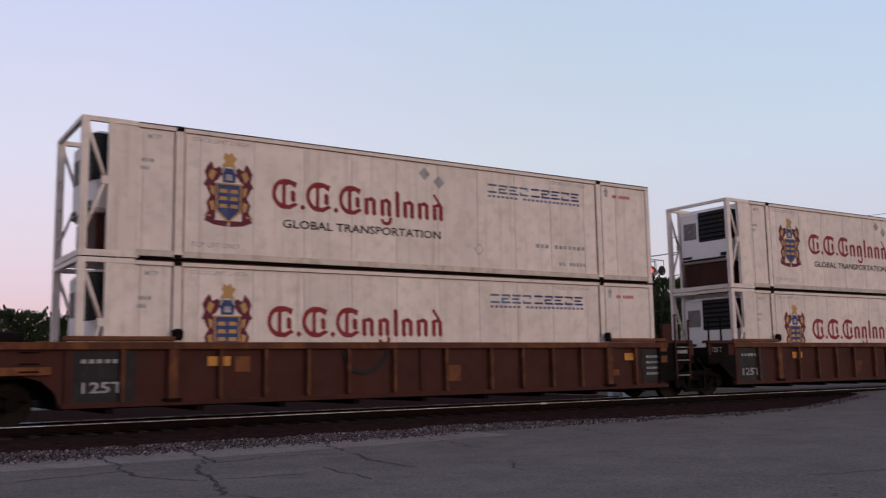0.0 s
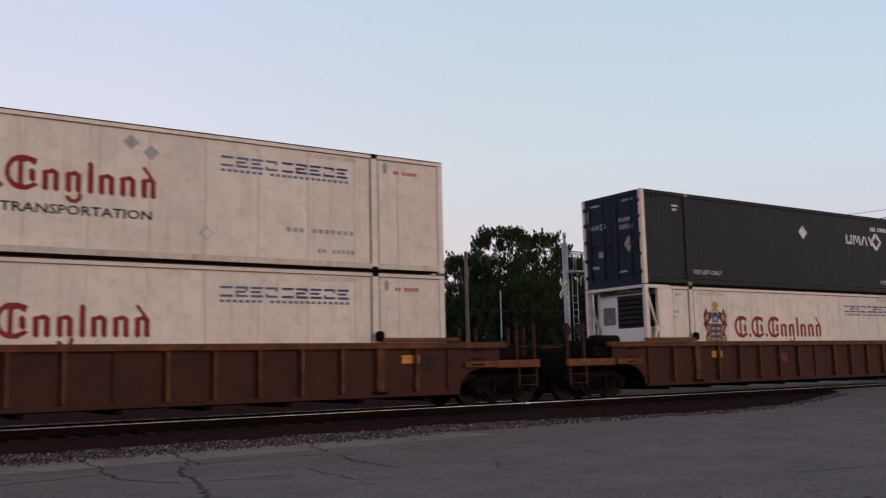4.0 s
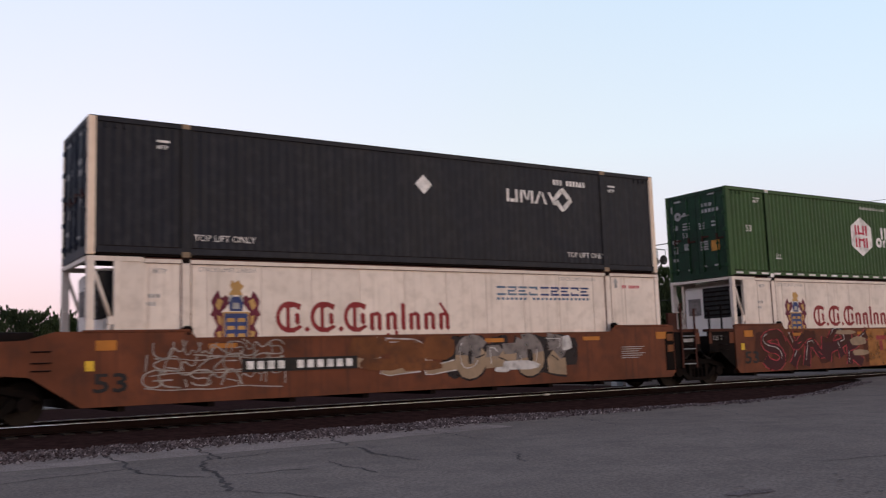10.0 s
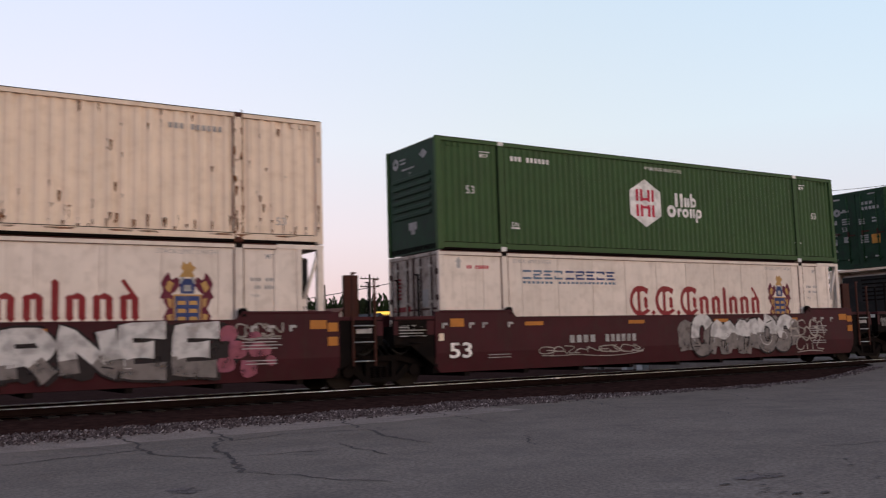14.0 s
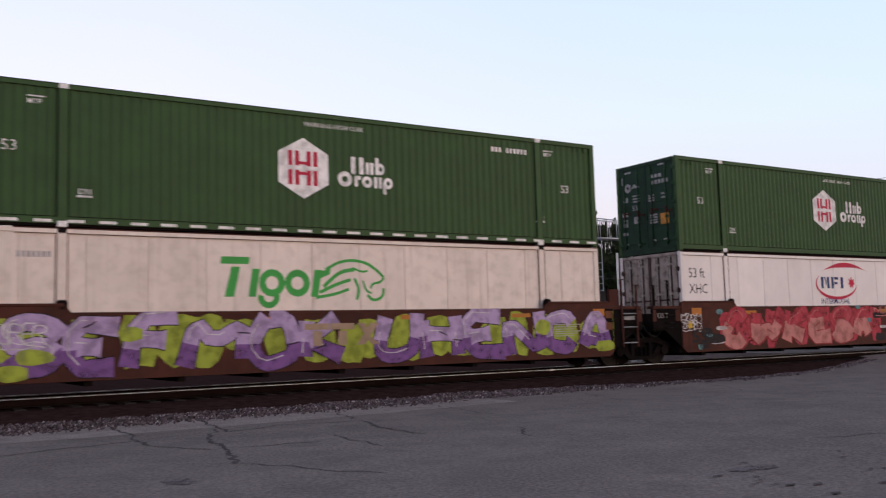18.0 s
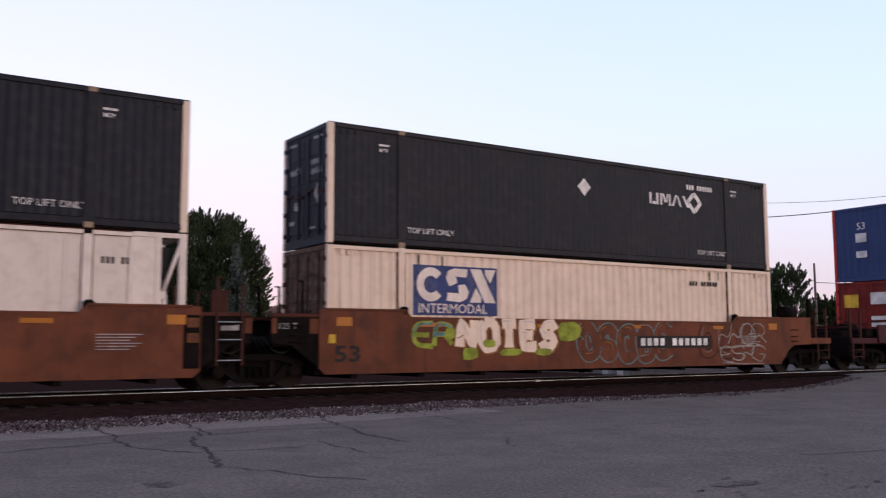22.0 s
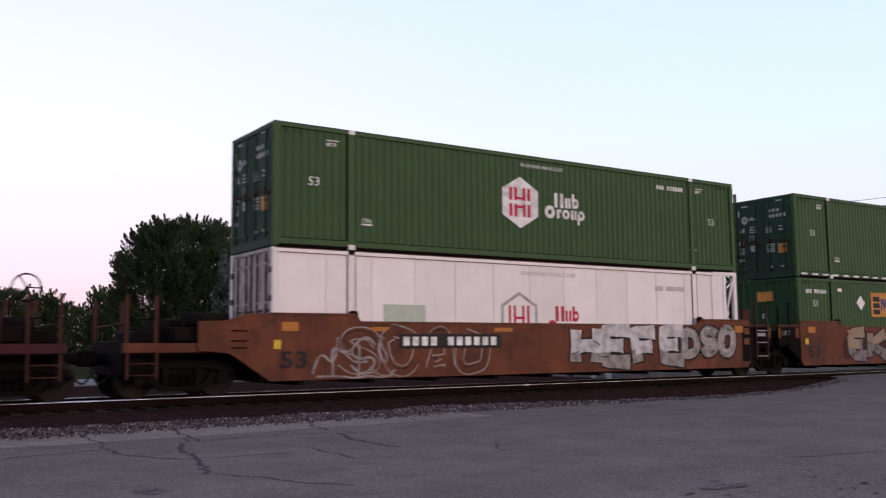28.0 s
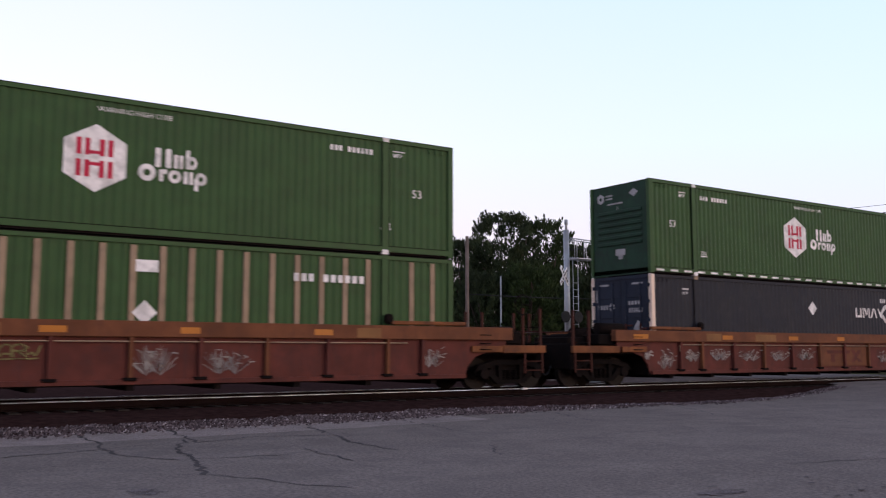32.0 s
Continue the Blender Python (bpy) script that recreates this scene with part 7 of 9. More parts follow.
def reflectors(root, style):
    if style == "braced":
        return
    spots = ((2.9, 0.25, 1.12, 0.2), (15.0, 0.25, 1.12, 0.2)) if style == "ribbed" else tuple(
        (x, 0.30 if 1 < x < 15 else 0.2, 1.42, 0.1 if 1 < x < 15 else 0.2) for x in (0.35, 2.75, 6.4, 9.9, 13.2, 15.9))
    for x, w, z, h in spots:
        bm = boxes((x - w, x + w, (-1.45 if style == "ribbed" else SKIN - 0.008), (-1.44 if style == "ribbed" else SKIN + 0.004), z, z + h))
        part("reflector", bm, "ink_orange" if style == "ribbed" else "reflector", root, "amber reflective stripe")


# ---- sprayed paint on the cars ----
# skeletons of the sprayed forms on a five by five grid: across, then up
SKELETON = {"A": "00 14 34 40|11 31", "B": "00 04 34 43 32 02|32 41 30 00", "C": "43 34 14 03 01 10 30 41", "D": "00 04 24 43 41 20 00",
            "E": "44 04 00 40|02 32", "F": "44 04 00|02 32", "G": "43 34 14 03 01 10 30 41 42 22", "H": "00 04|40 44|02 42", "I": "20 24",
            "K": "00 04|44 02 40", "L": "04 00 40", "M": "00 04 22 44 40", "N": "00 04 40 44", "O": "14 03 01 10 30 41 43 34 14",
            "P": "00 04 34 43 32 02", "R": "00 04 34 43 32 02|22 40", "S": "43 34 14 03 12 32 41 30 10 01", "T": "04 44|24 20",
            "U": "04 01 10 30 41 44", "V": "04 20 44", "W": "04 10 22 30 44", "X": "04 40|00 44", "Y": "04 22 44|22 20", "Z": "04 44 00 40",
            "~": "00 13 31 44", "@": "24 13 21 32 14|01 10 30 41"}
CELL = {"I": 0.55, "M": 1.25, "W": 1.3, "~": 0.8}


def softened(pts, rounds):
    """Cuts the corners of a line, keeping its ends."""
    for _ in range(rounds):
        out = [pts[0]]
        for (a, b), (c, d) in zip(pts, pts[1:]):
            out += [(a * .75 + c * .25, b * .75 + d * .25), (a * .25 + c * .75, b * .25 + d * .75)]
        pts = out + [pts[-1]]
    return pts


def stepped(pts, step):
    """The same line with a point at every step."""
    out = [pts[0]]
    for (a, b), (c, d) in zip(pts, pts[1:]):
        n = max(1, round(math.hypot(c - a, d - b) / step))
        out += [(a + (c - a) * k / n, b + (d - b) * k / n) for k in range(1, n + 1)]
    return out


def ribbon(bm, pts, w, y, mi, flare=0.0, split=None, low=0):
    """A sprayed band along pts; flare widens its ends; below split it takes the material low."""
    n = len(pts)
    prev = None
    for i, (x, z) in enumerate(pts):
        (a, b), (c, d) = pts[max(i - 1, 0)], pts[min(i + 1, n - 1)]
        length = math.hypot(c - a, d - b) or 1
        nx, nz = -(d - b) / length, (c - a) / length
        k = abs(2 * i / max(n - 1, 1) - 1)
        h = w / 2 * (1 + flare * k ** 3)
        q = (bm.verts.new((x + nx * h, y, z + nz * h)), bm.verts.new((x - nx * h, y, z - nz * h)))
        if prev:
            f = bm.faces.new((prev[0], q[0], q[1], prev[1]))
            f.normal_update()
            if f.normal.y > 0:
                f.normal_flip()
            zm = (z + pts[i - 1][1]) / 2
            f.material_index = low if split is not None and zm < split else mi
        prev = q


def blob(bm, cx, cz, w, h, rng, y, mi, lean=0.0, n=12):
    pts = []
    for i in range(n):
        a = 2 * math.pi * i / n
        c, s = math.cos(a), math.sin(a)
        k = 1 / max(abs(c), abs(s)) ** 0.6
        r = rng.uniform(0.86, 1.1) * k
        z = cz + h / 2 * s * r
        pts.append((cx + w / 2 * c * r + lean * (z - cz), z))
    flat(bm, pts, y, mi)


def stroke(bm, pts, w, y, mi):
    ribbon(bm, pts, w, y, mi)


SPRAY_LIMITS = (0.345, 1.66)


def piece(root, forms, x0, x1, z0, z1, fill, low, edge, shine, cloud=None, weight=0.24, lean=0.0, seed=1, rounds=1, rim=0.05, drop=0.0, wob=0.05, half=0.5, label=""):
    """A sprayed piece: one swelling form after another, with an edge round them, a second colour below and light lines."""
    rng = random.Random(seed)
    total = sum(CELL.get(c, 1.0) for c in forms)
    unit, h = (x1 - x0) / total, z1 - z0
    edge_bm = bmesh.new()
    if cloud:
        n = max(3, round((x1 - x0) / 0.8))
        for i in range(n + 1):
            bx = x0 + (x1 - x0) * (i + rng.uniform(-.25, .25)) / n
            bh = h * rng.uniform(0.55, 0.95)
            bz = min(max((z0 + z1) / 2 + rng.uniform(-.14, .14) * h, SPRAY_LIMITS[0] + bh * .56), SPRAY_LIMITS[1] - bh * .56)
            blob(edge_bm, bx, bz, rng.uniform(0.55, 0.95), bh, rng, SKIN - 0.0004 * (i % 4), 4, 0, 14)
    x = x0
    for i, c in enumerate(forms):
        cell = unit * CELL.get(c, 1.0)
        sw = min(weight * h, 0.40 * cell)
        ph, pz = h * rng.uniform(0.92, 1.0), z0 + h * rng.uniform(0, 0.05)
        ll = lean + rng.uniform(-0.1, 0.1)
        swell = rng.uniform(0.96, 1.06)
        lift = 0.0011 * (i % 2)
        lines = []
        for k, s in enumerate(SKELETON[c].split("|")):
            pts = []
            for p in s.split():
                u, v = int(p[0]) / 4 + rng.uniform(-wob, wob), int(p[1]) / 4 + rng.uniform(-wob, wob)
                zz = pz + sw * .55 + v * (ph - sw * 1.1)
                pts.append((x + sw * .45 + u * (cell * swell - sw * .9) + ll * (v - .5) * h, zz))
            pts = softened(pts, rounds)
            lines.append(stepped(pts, 0.13))
        for k, pts in enumerate(lines):
            e = 0.0003 * k + lift
            if drop:
                ribbon(edge_bm, [(a + drop, b - drop * .6) for a, b in pts], sw, SKIN - 0.0022 - e, 2, 0.25)
            ribbon(edge_bm, pts, sw + 2 * rim, SKIN - 0.0050 - e, 2, 0.25)
            ribbon(edge_bm, pts, sw, SKIN - 0.0085 - e, 0, 0.25, z0 + h * half, 1)
        for k, pts in enumerate(lines):
            m = len(pts)
            a = rng.randrange(0, max(1, m // 3))
            run = pts[a:a + max(3, m // 2)]
            d = sw * 0.24
            if len(run) > 2:
                ribbon(edge_bm, [(px - d * .6, pq + d) for px, pq in run], 0.022, SKIN - 0.0125 - 0.0003 * k - lift, 3)
            if rng.random() < 0.5 and m > 6:
                q = rng.randrange(2, m - 2)
                px, pq = pts[q]
                t = rng.uniform(-.6, .6)
                ribbon(edge_bm, [(px - sw * .42 * math.cos(t), pq - sw * .42 * math.sin(t)), (px + sw * .1, pq), (px + sw * .4 * math.cos(t), pq + sw * .4 * math.sin(t))], 0.03, SKIN - 0.0130 - 0.0003 * k - lift, 2)
        x += cell
    top, bottom = 1.655, 0.33
    for v in edge_bm.verts:
        v.co.x = min(max(v.co.x, -0.27), 16.42)
        slope = max((-0.12 - v.co.x) * 0.67, (v.co.x - 16.27) * 1.05, 0.0)
        v.co.z = min(max(v.co.z, bottom + slope), top)
    part("graffiti", edge_bm, [fill, low, edge, shine, cloud or edge], root, label or "sprayed graffiti of swelling outlined forms")


def scribble(root, x0, x1, z0, z1, n, mat, seed, width=0.035, y=SKIN - 0.012):
    """A quick sprayed tag of looping lines."""
    rng = random.Random(seed)
    bm = bmesh.new()
    w = (x1 - x0) / n
    for i in range(n):
        c = rng.choice("ACEGKMNRSUWYZ@~")
        for k, s in enumerate(SKELETON[c].split("|")):
            pts = [(x0 + w * (i - .15 + 1.3 * int(p[0]) / 4 + rng.uniform(-.12, .12)), z0 + (z1 - z0) * (int(p[1]) / 4 + rng.uniform(-.12, .12))) for p in s.split()]
            ribbon(bm, softened(pts, 2), width * rng.uniform(0.8, 1.2), y - 0.0005 * (i % 6) - 0.0002 * k, 0)
    if n > 2:
        pts = [(x0 + (x1 - x0) * q / 6, z0 - 0.06 + rng.uniform(-.05, .05)) for q in range(7)]
        ribbon(bm, softened(pts, 2), width * .8, y - 0.0035, 0)
    part("tag", bm, mat, root, "thin sprayed scribble")


def splashes(root, spots, mat, seed, label="small sprayed patches"):
    """Soft sprayed patches: (x, z, width, height)."""
    rng = random.Random(seed)
    bm = bmesh.new()
    for i, (x, z, w, h) in enumerate(spots):
        blob(bm, x, z, w, h, rng, SKIN - 0.0135 - 0.0003 * (i % 5), 0, 0, 11)
    part("spray_patch", bm, mat, root, label)


def puff(root, x, z, w, h, seed, y):
    """White spray thrown up from one spot in fine fanning rays, with a torn edge above."""
    rng = random.Random(seed)
    bm = bmesh.new()
    for foot, share in ((x - w * .14, 0.6), (x + w * .16, 0.4)):
        for k in range(int(46 * share)):
            t = rng.uniform(-1, 1)
            tip = foot + t * w * .36
            hh = h * rng.uniform(.45, 1.0) * (1 - .3 * abs(t))
            a = rng.uniform(.0, .3)
            pts = [(foot + (tip - foot) * q, z + hh * q ** 0.9) for q in (a, a + (1 - a) * .5, 1.0)]
            ribbon(bm, pts, rng.uniform(.006, .02), y - 0.0003 * (k % 12), 1 if rng.random() < .65 else 0)
    for k in range(9):
        px, pz = x + rng.uniform(-.48, .5) * w, z + h * rng.uniform(.35, 1.0)
        t = rng.uniform(-.7, .7)
        ribbon(bm, [(px, pz), (px + .05, pz + .03 * t), (px + .12, pz + .1 * t)], rng.uniform(.015, .03), y - 0.004 - 0.0003 * k, 0)
    part("spray_patch", bm, ["spray_silver", "spray_grey"], root, "pale fan of thrown spray")


def stencil(root, items, mat, label, y=None):
    bm = bmesh.new()
    for it in items:
        if it[0] == "text":
            lettering(bm, it[1], it[2], it[3], it[4], y or SKIN - 0.016, wide=1.4, bold=0.02)
        elif it[0] == "bars":
            digits_bar(bm, it[1], it[2], it[3], it[4], it[5], y or SKIN - 0.017)
        else:
            bar(bm, *it[1:5], y or SKIN - 0.015)
    part("stencil", bm, mat, root, label)


def number_panel(root, x0, x1, z0, z1, panel="ink_black", ink="ink_white"):
    """A dark panel with plain pale bars in place of the car's number."""
    if panel:
        stencil(root, [("bar", x0, x1, z0, z1)], panel, "dark number panel", SKIN - 0.0175)
    w, h = x1 - x0, z1 - z0
    stencil(root, [("bars", x0 + .04 * w, x0 + .38 * w, z0 + .2 * h, .6 * h, 4), ("bars", x0 + .46 * w, x0 + .98 * w, z0 + .2 * h, .6 * h, 6)], ink, "plain pale bars in place of the car's number", SKIN - 0.0205)


def logo_word(root, x0, x1, z0, z1, mat, y=SKIN - 0.0185):
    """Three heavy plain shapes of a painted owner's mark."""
    bm = bmesh.new()
    w, h = (x1 - x0) / 3, z1 - z0
    for k in (0, 1):
        bar(bm, x0 + k * w, x0 + (k + .96) * w, z1 - h * .28, z1, y)
        bar(bm, x0 + (k + .32) * w, x0 + (k + .66) * w, z0, z1 - h * .34, y)
    flat(bm, [(x0 + 2.06 * w, z0), (x0 + 2.4 * w, z0), (x1 - .02 * w, z1), (x1 - .36 * w, z1)], y)
    flat(bm, [(x0 + 2.08 * w, z1), (x0 + 2.42 * w, z1), (x0 + 2.54 * w, z0 + .62 * h), (x0 + 2.34 * w, z0 + .52 * h)], y)
    flat(bm, [(x0 + 2.66 * w, z0 + .36 * h), (x0 + 2.50 * w, z0 + .26 * h), (x1 - .34 * w, z0), (x1, z0)], y)
    part("owner_mark", bm, mat, root, "heavy painted owner's mark")


# marks and graffiti, car by car along the train


def dress(i, root, style):
    reflectors(root, style)
    S = "ink_white"
    if style in ("smooth", "rusty", "maroon"):
        stencil(root, [("text", "53", 0.08, 0.60 if style != "maroon" else 0.66, 0.52)],
                "ink_black" if style != "maroon" else (S if i < 14 else "ink_grey"), "large size marking")
        if style == "maroon":
            stencil(root, [("bar", x, x + 0.16, 1.46, 1.52) for x in (-0.1, 0.7, 1.1, 1.9, 14.3, 14.7, 15.2)] + [("bar", x, x + 0.06, 1.38, 1.46) for x in (-0.1, 0.7, 1.1, 1.9, 14.3, 14.7, 15.2)]
                    + [("bar", 14.1, 15.0 - 0.1 * (k % 2), 1.22 - 0.07 * k, 1.245 - 0.07 * k) for k in range(4)] + [("bar", 14.2, 14.9, 0.75 - 0.07 * k, 0.77 - 0.07 * k) for k in range(2)]
                    + [("bar", -1.3, -0.55 - 0.1 * (k % 2), 1.2 + 0.07 * k, 1.225 + 0.07 * k) for k in range(4)] + [("bar", 1.25, 1.95, 0.62 + 0.07 * k, 0.64 + 0.07 * k) for k in range(2)],
                    "ink_grey", "small grey service markings")
            stencil(root, [("bar", -0.2, -0.05, 1.08, 1.26)], "cream", "pale square service plate")
        else:
            stencil(root, [("bar", -0.05, 0.12, 1.02, 1.22)], "ink_yellow", "pale yellow service plate")
            stencil(root, [("bar", 14.3, 15.2 - 0.12 * (k % 3), 1.2 - 0.06 * k, 1.22 - 0.06 * k) for k in range(6)], "ink_grey", "lines of small faded service lettering")
    if style == "ribbed":
        y = -1.446
        prng = random.Random(600 + i)
        for k in range(4):
            x0, z0 = 0.55 + 0.9 * prng.choice((0, 1, 3, 6, 9, 13, 15, 16)), prng.uniform(0.5, 1.0)
            stencil(root, [("bar", x0, x0 + prng.uniform(0.3, 0.7), z0, z0 + prng.uniform(0.15, 0.4))], prng.choice(("orange", "orange_brown", "deep_brown")), "square patch of touched-up paint", y + 0.002)
        stencil(root, [("bars", 15.2, 15.8, 0.95, 0.2, 4), ("bars", 15.3, 15.9, 1.2, 0.1, 5)], "ink_black", "dark stencilled service markings", y)
    if i in (0, 1):
        bm = bmesh.new()
        bar(bm, -0.2, 1.15, 0.42, 1.45, -1.446)
        part("stencil_panel", bm, "dark_metal", root, "black service panel")
        bm = bmesh.new()
        bar(bm, 15.45, 16.3, 0.5, 1.42, -1.446)
        part("stencil_panel", bm, "dark_metal", root, "black service panel")
        stencil(root, [("text", "125T", 0.05, 0.62, 0.3), ("bars", 0.1, 1.0, 1.2, 0.08, 6)], "ink_grey", "white unit marking", -1.452)
        stencil(root, [("bars", 15.6, 16.15, 0.7 + 0.16 * k, 0.07, 5) for k in range(4)], "ink_grey", "small white service lines", -1.452)
    if i == 0:
        hang = bmesh.new()
        pts = [(5.85, 1.4), (5.95, 1.15), (6.15, 0.97), (6.4, 0.9), (6.65, 0.97), (6.9, 1.17), (7.05, 1.42)]
        ribbon(hang, softened(pts, 2), 0.11, -1.45, 0)
        part("spray_patch", hang, "spray_black", root, "dark sprayed curve on the ribbed side")
    if i == 1:
        stencil(root, [("text", "S", 11.4, 0.48, 1.15)], "spray_white", "big sprayed white letter", -1.535)
    if i == 2:
        number_panel(root, 3.05, 6.16, 0.87, 1.2)
        stencil(root, [("bar", 9.81, 12.44, 0.80, 1.26)], "ink_black", "black panel under the owner's mark")
        logo_word(root, 9.98, 12.28, 0.88, 1.18, S)
        piece(root, "RSGUZ", 6.2, 9.7, 0.48, 1.6, "spray_silver", "spray_grey", "spray_grey", "spray_white", "spray_teal", 0.2, seed=31, rounds=2, rim=0.06, drop=0.05)
        splashes(root, [(1.0, 0.62, 1.0, 0.28), (0.95, 0.85, 0.36, 0.3), (1.0, 1.22, 0.44, 0.56), (1.0, 1.46, 0.3, 0.16), (1.95, 1.3, 0.3, 0.5), (2.05, 0.95, 0.34, 0.4), (1.78, 1.12, 0.2, 0.2), (0.55, 0.6, 0.3, 0.2)], "spray_silver", 32, "pale ghostly sprayed patches")
    if i == 6:
        number_panel(root, 3.0, 6.2, 0.82, 1.14, "ink_black", "ink_grey")
        stencil(root, [("bar", 9.6, 12.2, 0.78, 1.2)], "ink_black", "black panel under the owner's mark")
        logo_word(root, 9.8, 12.0, 0.85, 1.13, S)
        splashes(root, [(7.0, 1.2, 1.3, 0.4), (7.9, 1.05, 1.2, 0.5), (8.8, 1.25, 1.0, 0.36), (6.6, 0.95, 0.8, 0.2)], "deep_brown", 66, "dull dark patch of old overpainted spray")
    if i == 7:
        piece(root, "ROMB", -0.2, 4.1, 0.46, 1.58, "spray_white", "spray_silver", "spray_blue", "spray_white", None, 0.27, seed=41, rounds=1, rim=0.07)
        piece(root, "SHAM", 9.0, 15.1, 0.42, 1.6, "spray_teal", "spray_blue", "orange_brown", "spray_blue", "spray_blue", 0.22, seed=43, rounds=2, rim=0.03)
        piece(root, "ERAZ", 4.15, 9.3, 0.38, 1.65, "spray_orange", "spray_orange", "spray_black", "spray_orange", "spray_blue", 0.24, seed=42, rounds=1, rim=0.08, drop=0.08, wob=0.1)
        stencil(root, [("bars", 3.4, 4.3, 0.9, 0.17, 6)], "ink_grey", "faded bars of the car's number")
    if i == 8:
        for k in range(3):
            scribble(root, 1.1 + 0.1 * k, 4.1, 0.66 + 0.3 * k, 0.98 + 0.3 * k, 9, "spray_silver", 51 + k, 0.03)
        splashes(root, [(6.3, 1.35, 1.1, 0.5), (7.3, 1.2, 1.1, 0.66), (8.2, 1.3, 0.9, 0.6), (6.6, 0.95, 1.2, 0.3), (7.7, 0.9, 1.2, 0.26)], "orange", 52, "faded orange sprayed blocks")
        piece(root, "~ZL", 5.8, 8.8, 0.72, 1.6, "orange", "tan", "spray_white", "spray_white", None, 0.22, seed=56, rounds=0, rim=0.025, wob=0.12)
        piece(root, "GNOZ", 8.7, 12.4, 0.5, 1.64, "spray_grey", "tan", "spray_black", "spray_white", "spray_black", 0.34, seed=53, rounds=1, rim=0.05, wob=0.08)
        splashes(root, [(10.7, 0.82, 1.2, 0.24), (12.3, 1.36, 0.34, 0.4), (10.1, 0.72, 0.5, 0.14)], "spray_white", 54)
        number_panel(root, 3.16, 5.96, 0.89, 1.18)
    if i == 9:
        piece(root, "SYNRK", 0.95, 6.6, 0.36, 1.64, "brown", "maroon", "spray_red", "spray_white", "deep_brown", 0.22, 0.12, 61, 1, 0.03, 0.0, 0.13, 0.6)
        splashes(root, [(6.1, 1.2, 0.9, 0.3), (5.4, 1.5, 1.2, 0.16), (6.2, 0.8, 1.0, 0.2)], "tan", 64)
        stencil(root, [("bar", 6.66, 9.42, 0.33, 1.61)], "spray_orange", "orange painted panel")
        logo_word(root, 7.17, 8.87, 0.84, 1.37, "ink_red")
        piece(root, "LELLEN", 9.4, 15.0, 0.35, 1.64, "spray_blue", "spray_silver", "spray_black", "spray_white", "spray_silver", 0.3, 0.0, 62, 1, 0.05, 0.0, 0.07, 0.52)
        piece(root, "Z", 15.05, 16.25, 0.45, 1.6, "spray_red", "spray_red", "orange_brown", "spray_pink", "spray_red", 0.2, seed=63)
    if i == 10:
        piece(root, "SRMOG", 2.3, 6.5, 0.4, 1.64, "spray_silver", "spray_grey", "spray_black", "spray_grey", None, 0.27, 0.1, 71, 1, 0.04, wob=0.09)
        piece(root, "COSG", 6.5, 9.8, 0.42, 1.6, "orange", "spray_orange", "orange_brown", "spray_orange", "orange", 0.3, 0.0, 74, 2, 0.03)
        piece(root, "ACB", 10.0, 12.7, 1.15, 1.64, "spray_red", "spray_red", "spray_black", "spray_pink", None, 0.3, seed=72, rim=0.02)
        piece(root, "UMUH", 9.8, 12.9, 0.4, 0.92, "spray_grey", "spray_black", "spray_black", "spray_silver", "spray_grey", 0.3, seed=75, rim=0.03)
        number_panel(root, 9.93, 12.68, 0.9, 1.16)
        piece(root, "OOCOO", 12.9, 16.7, 0.4, 1.66, "brown", "spray_grey", "spray_black", "tan", "spray_grey", 0.36, 0.1, 73, 2, 0.025, wob=0.12)
        stencil(root, [("bars", 8.95, 9.2, 0.95, 0.28, 1)], S, "white letter bar")
    if i == 11:
        stencil(root, [("bars", 4.1, 5.1, 1.0, 0.2, 4), ("bars", 5.4, 6.7, 1.0, 0.2, 6)], S, "white bars in place of the car's number")
        splashes(root, [(7.4, 1.4, 0.5, 0.3), (7.8, 1.2, 0.5, 0.34), (7.6, 0.85, 0.6, 0.36), (8.1, 0.7, 0.5, 0.3), (13.8, 1.35, 0.4, 0.34), (14.0, 1.0, 0.44, 0.4), (13.75, 0.7, 0.4, 0.34), (14.25, 0.6, 0.4, 0.4), (14.5, 1.0, 0.5, 0.34), (14.4, 1.3, 0.3, 0.2), (14.75, 0.75, 0.24, 0.24)], "spray_rose", 87, "dull pink sprayed clouds")
        scribble(root, 7.1, 8.3, 0.6, 1.5, 3, "spray_red", 88, 0.05)
        piece(root, "ERNEE", 8.3, 13.7, 0.40, 1.62, "spray_white", "spray_grey", "spray_black", "spray_white", "spray_black", 0.25, 0.0, 81, 0, 0.05, 0.09, 0.05, 0.42)
        scribble(root, 14.0, 15.0, 1.3, 1.55, 5, "spray_silver", 89, 0.04)
    if i == 12:
        stencil(root, [("bars", 3.93, 4.9, 0.94, 0.2, 4), ("bars", 5.2, 6.4, 0.94, 0.2, 6)], "ink_grey", "pale bars in place of the car's number")
        scribble(root, 2.95, 6.6, 0.66, 0.84, 9, "spray_silver", 90, 0.03)
        piece(root, "CMMOS", 8.6, 13.2, 0.40, 1.64, "spray_white", "spray_grey", "spray_black", "spray_white", "spray_grey", 0.36, 0.08, 82, 2, 0.045, 0.0, 0.07, 0.5)
        scribble(root, 13.2, 14.8, 0.95, 1.42, 5, "spray_silver", 182, 0.05)
        scribble(root, 13.4, 14.7, 0.5, 0.9, 4, "spray_silver", 183, 0.04)
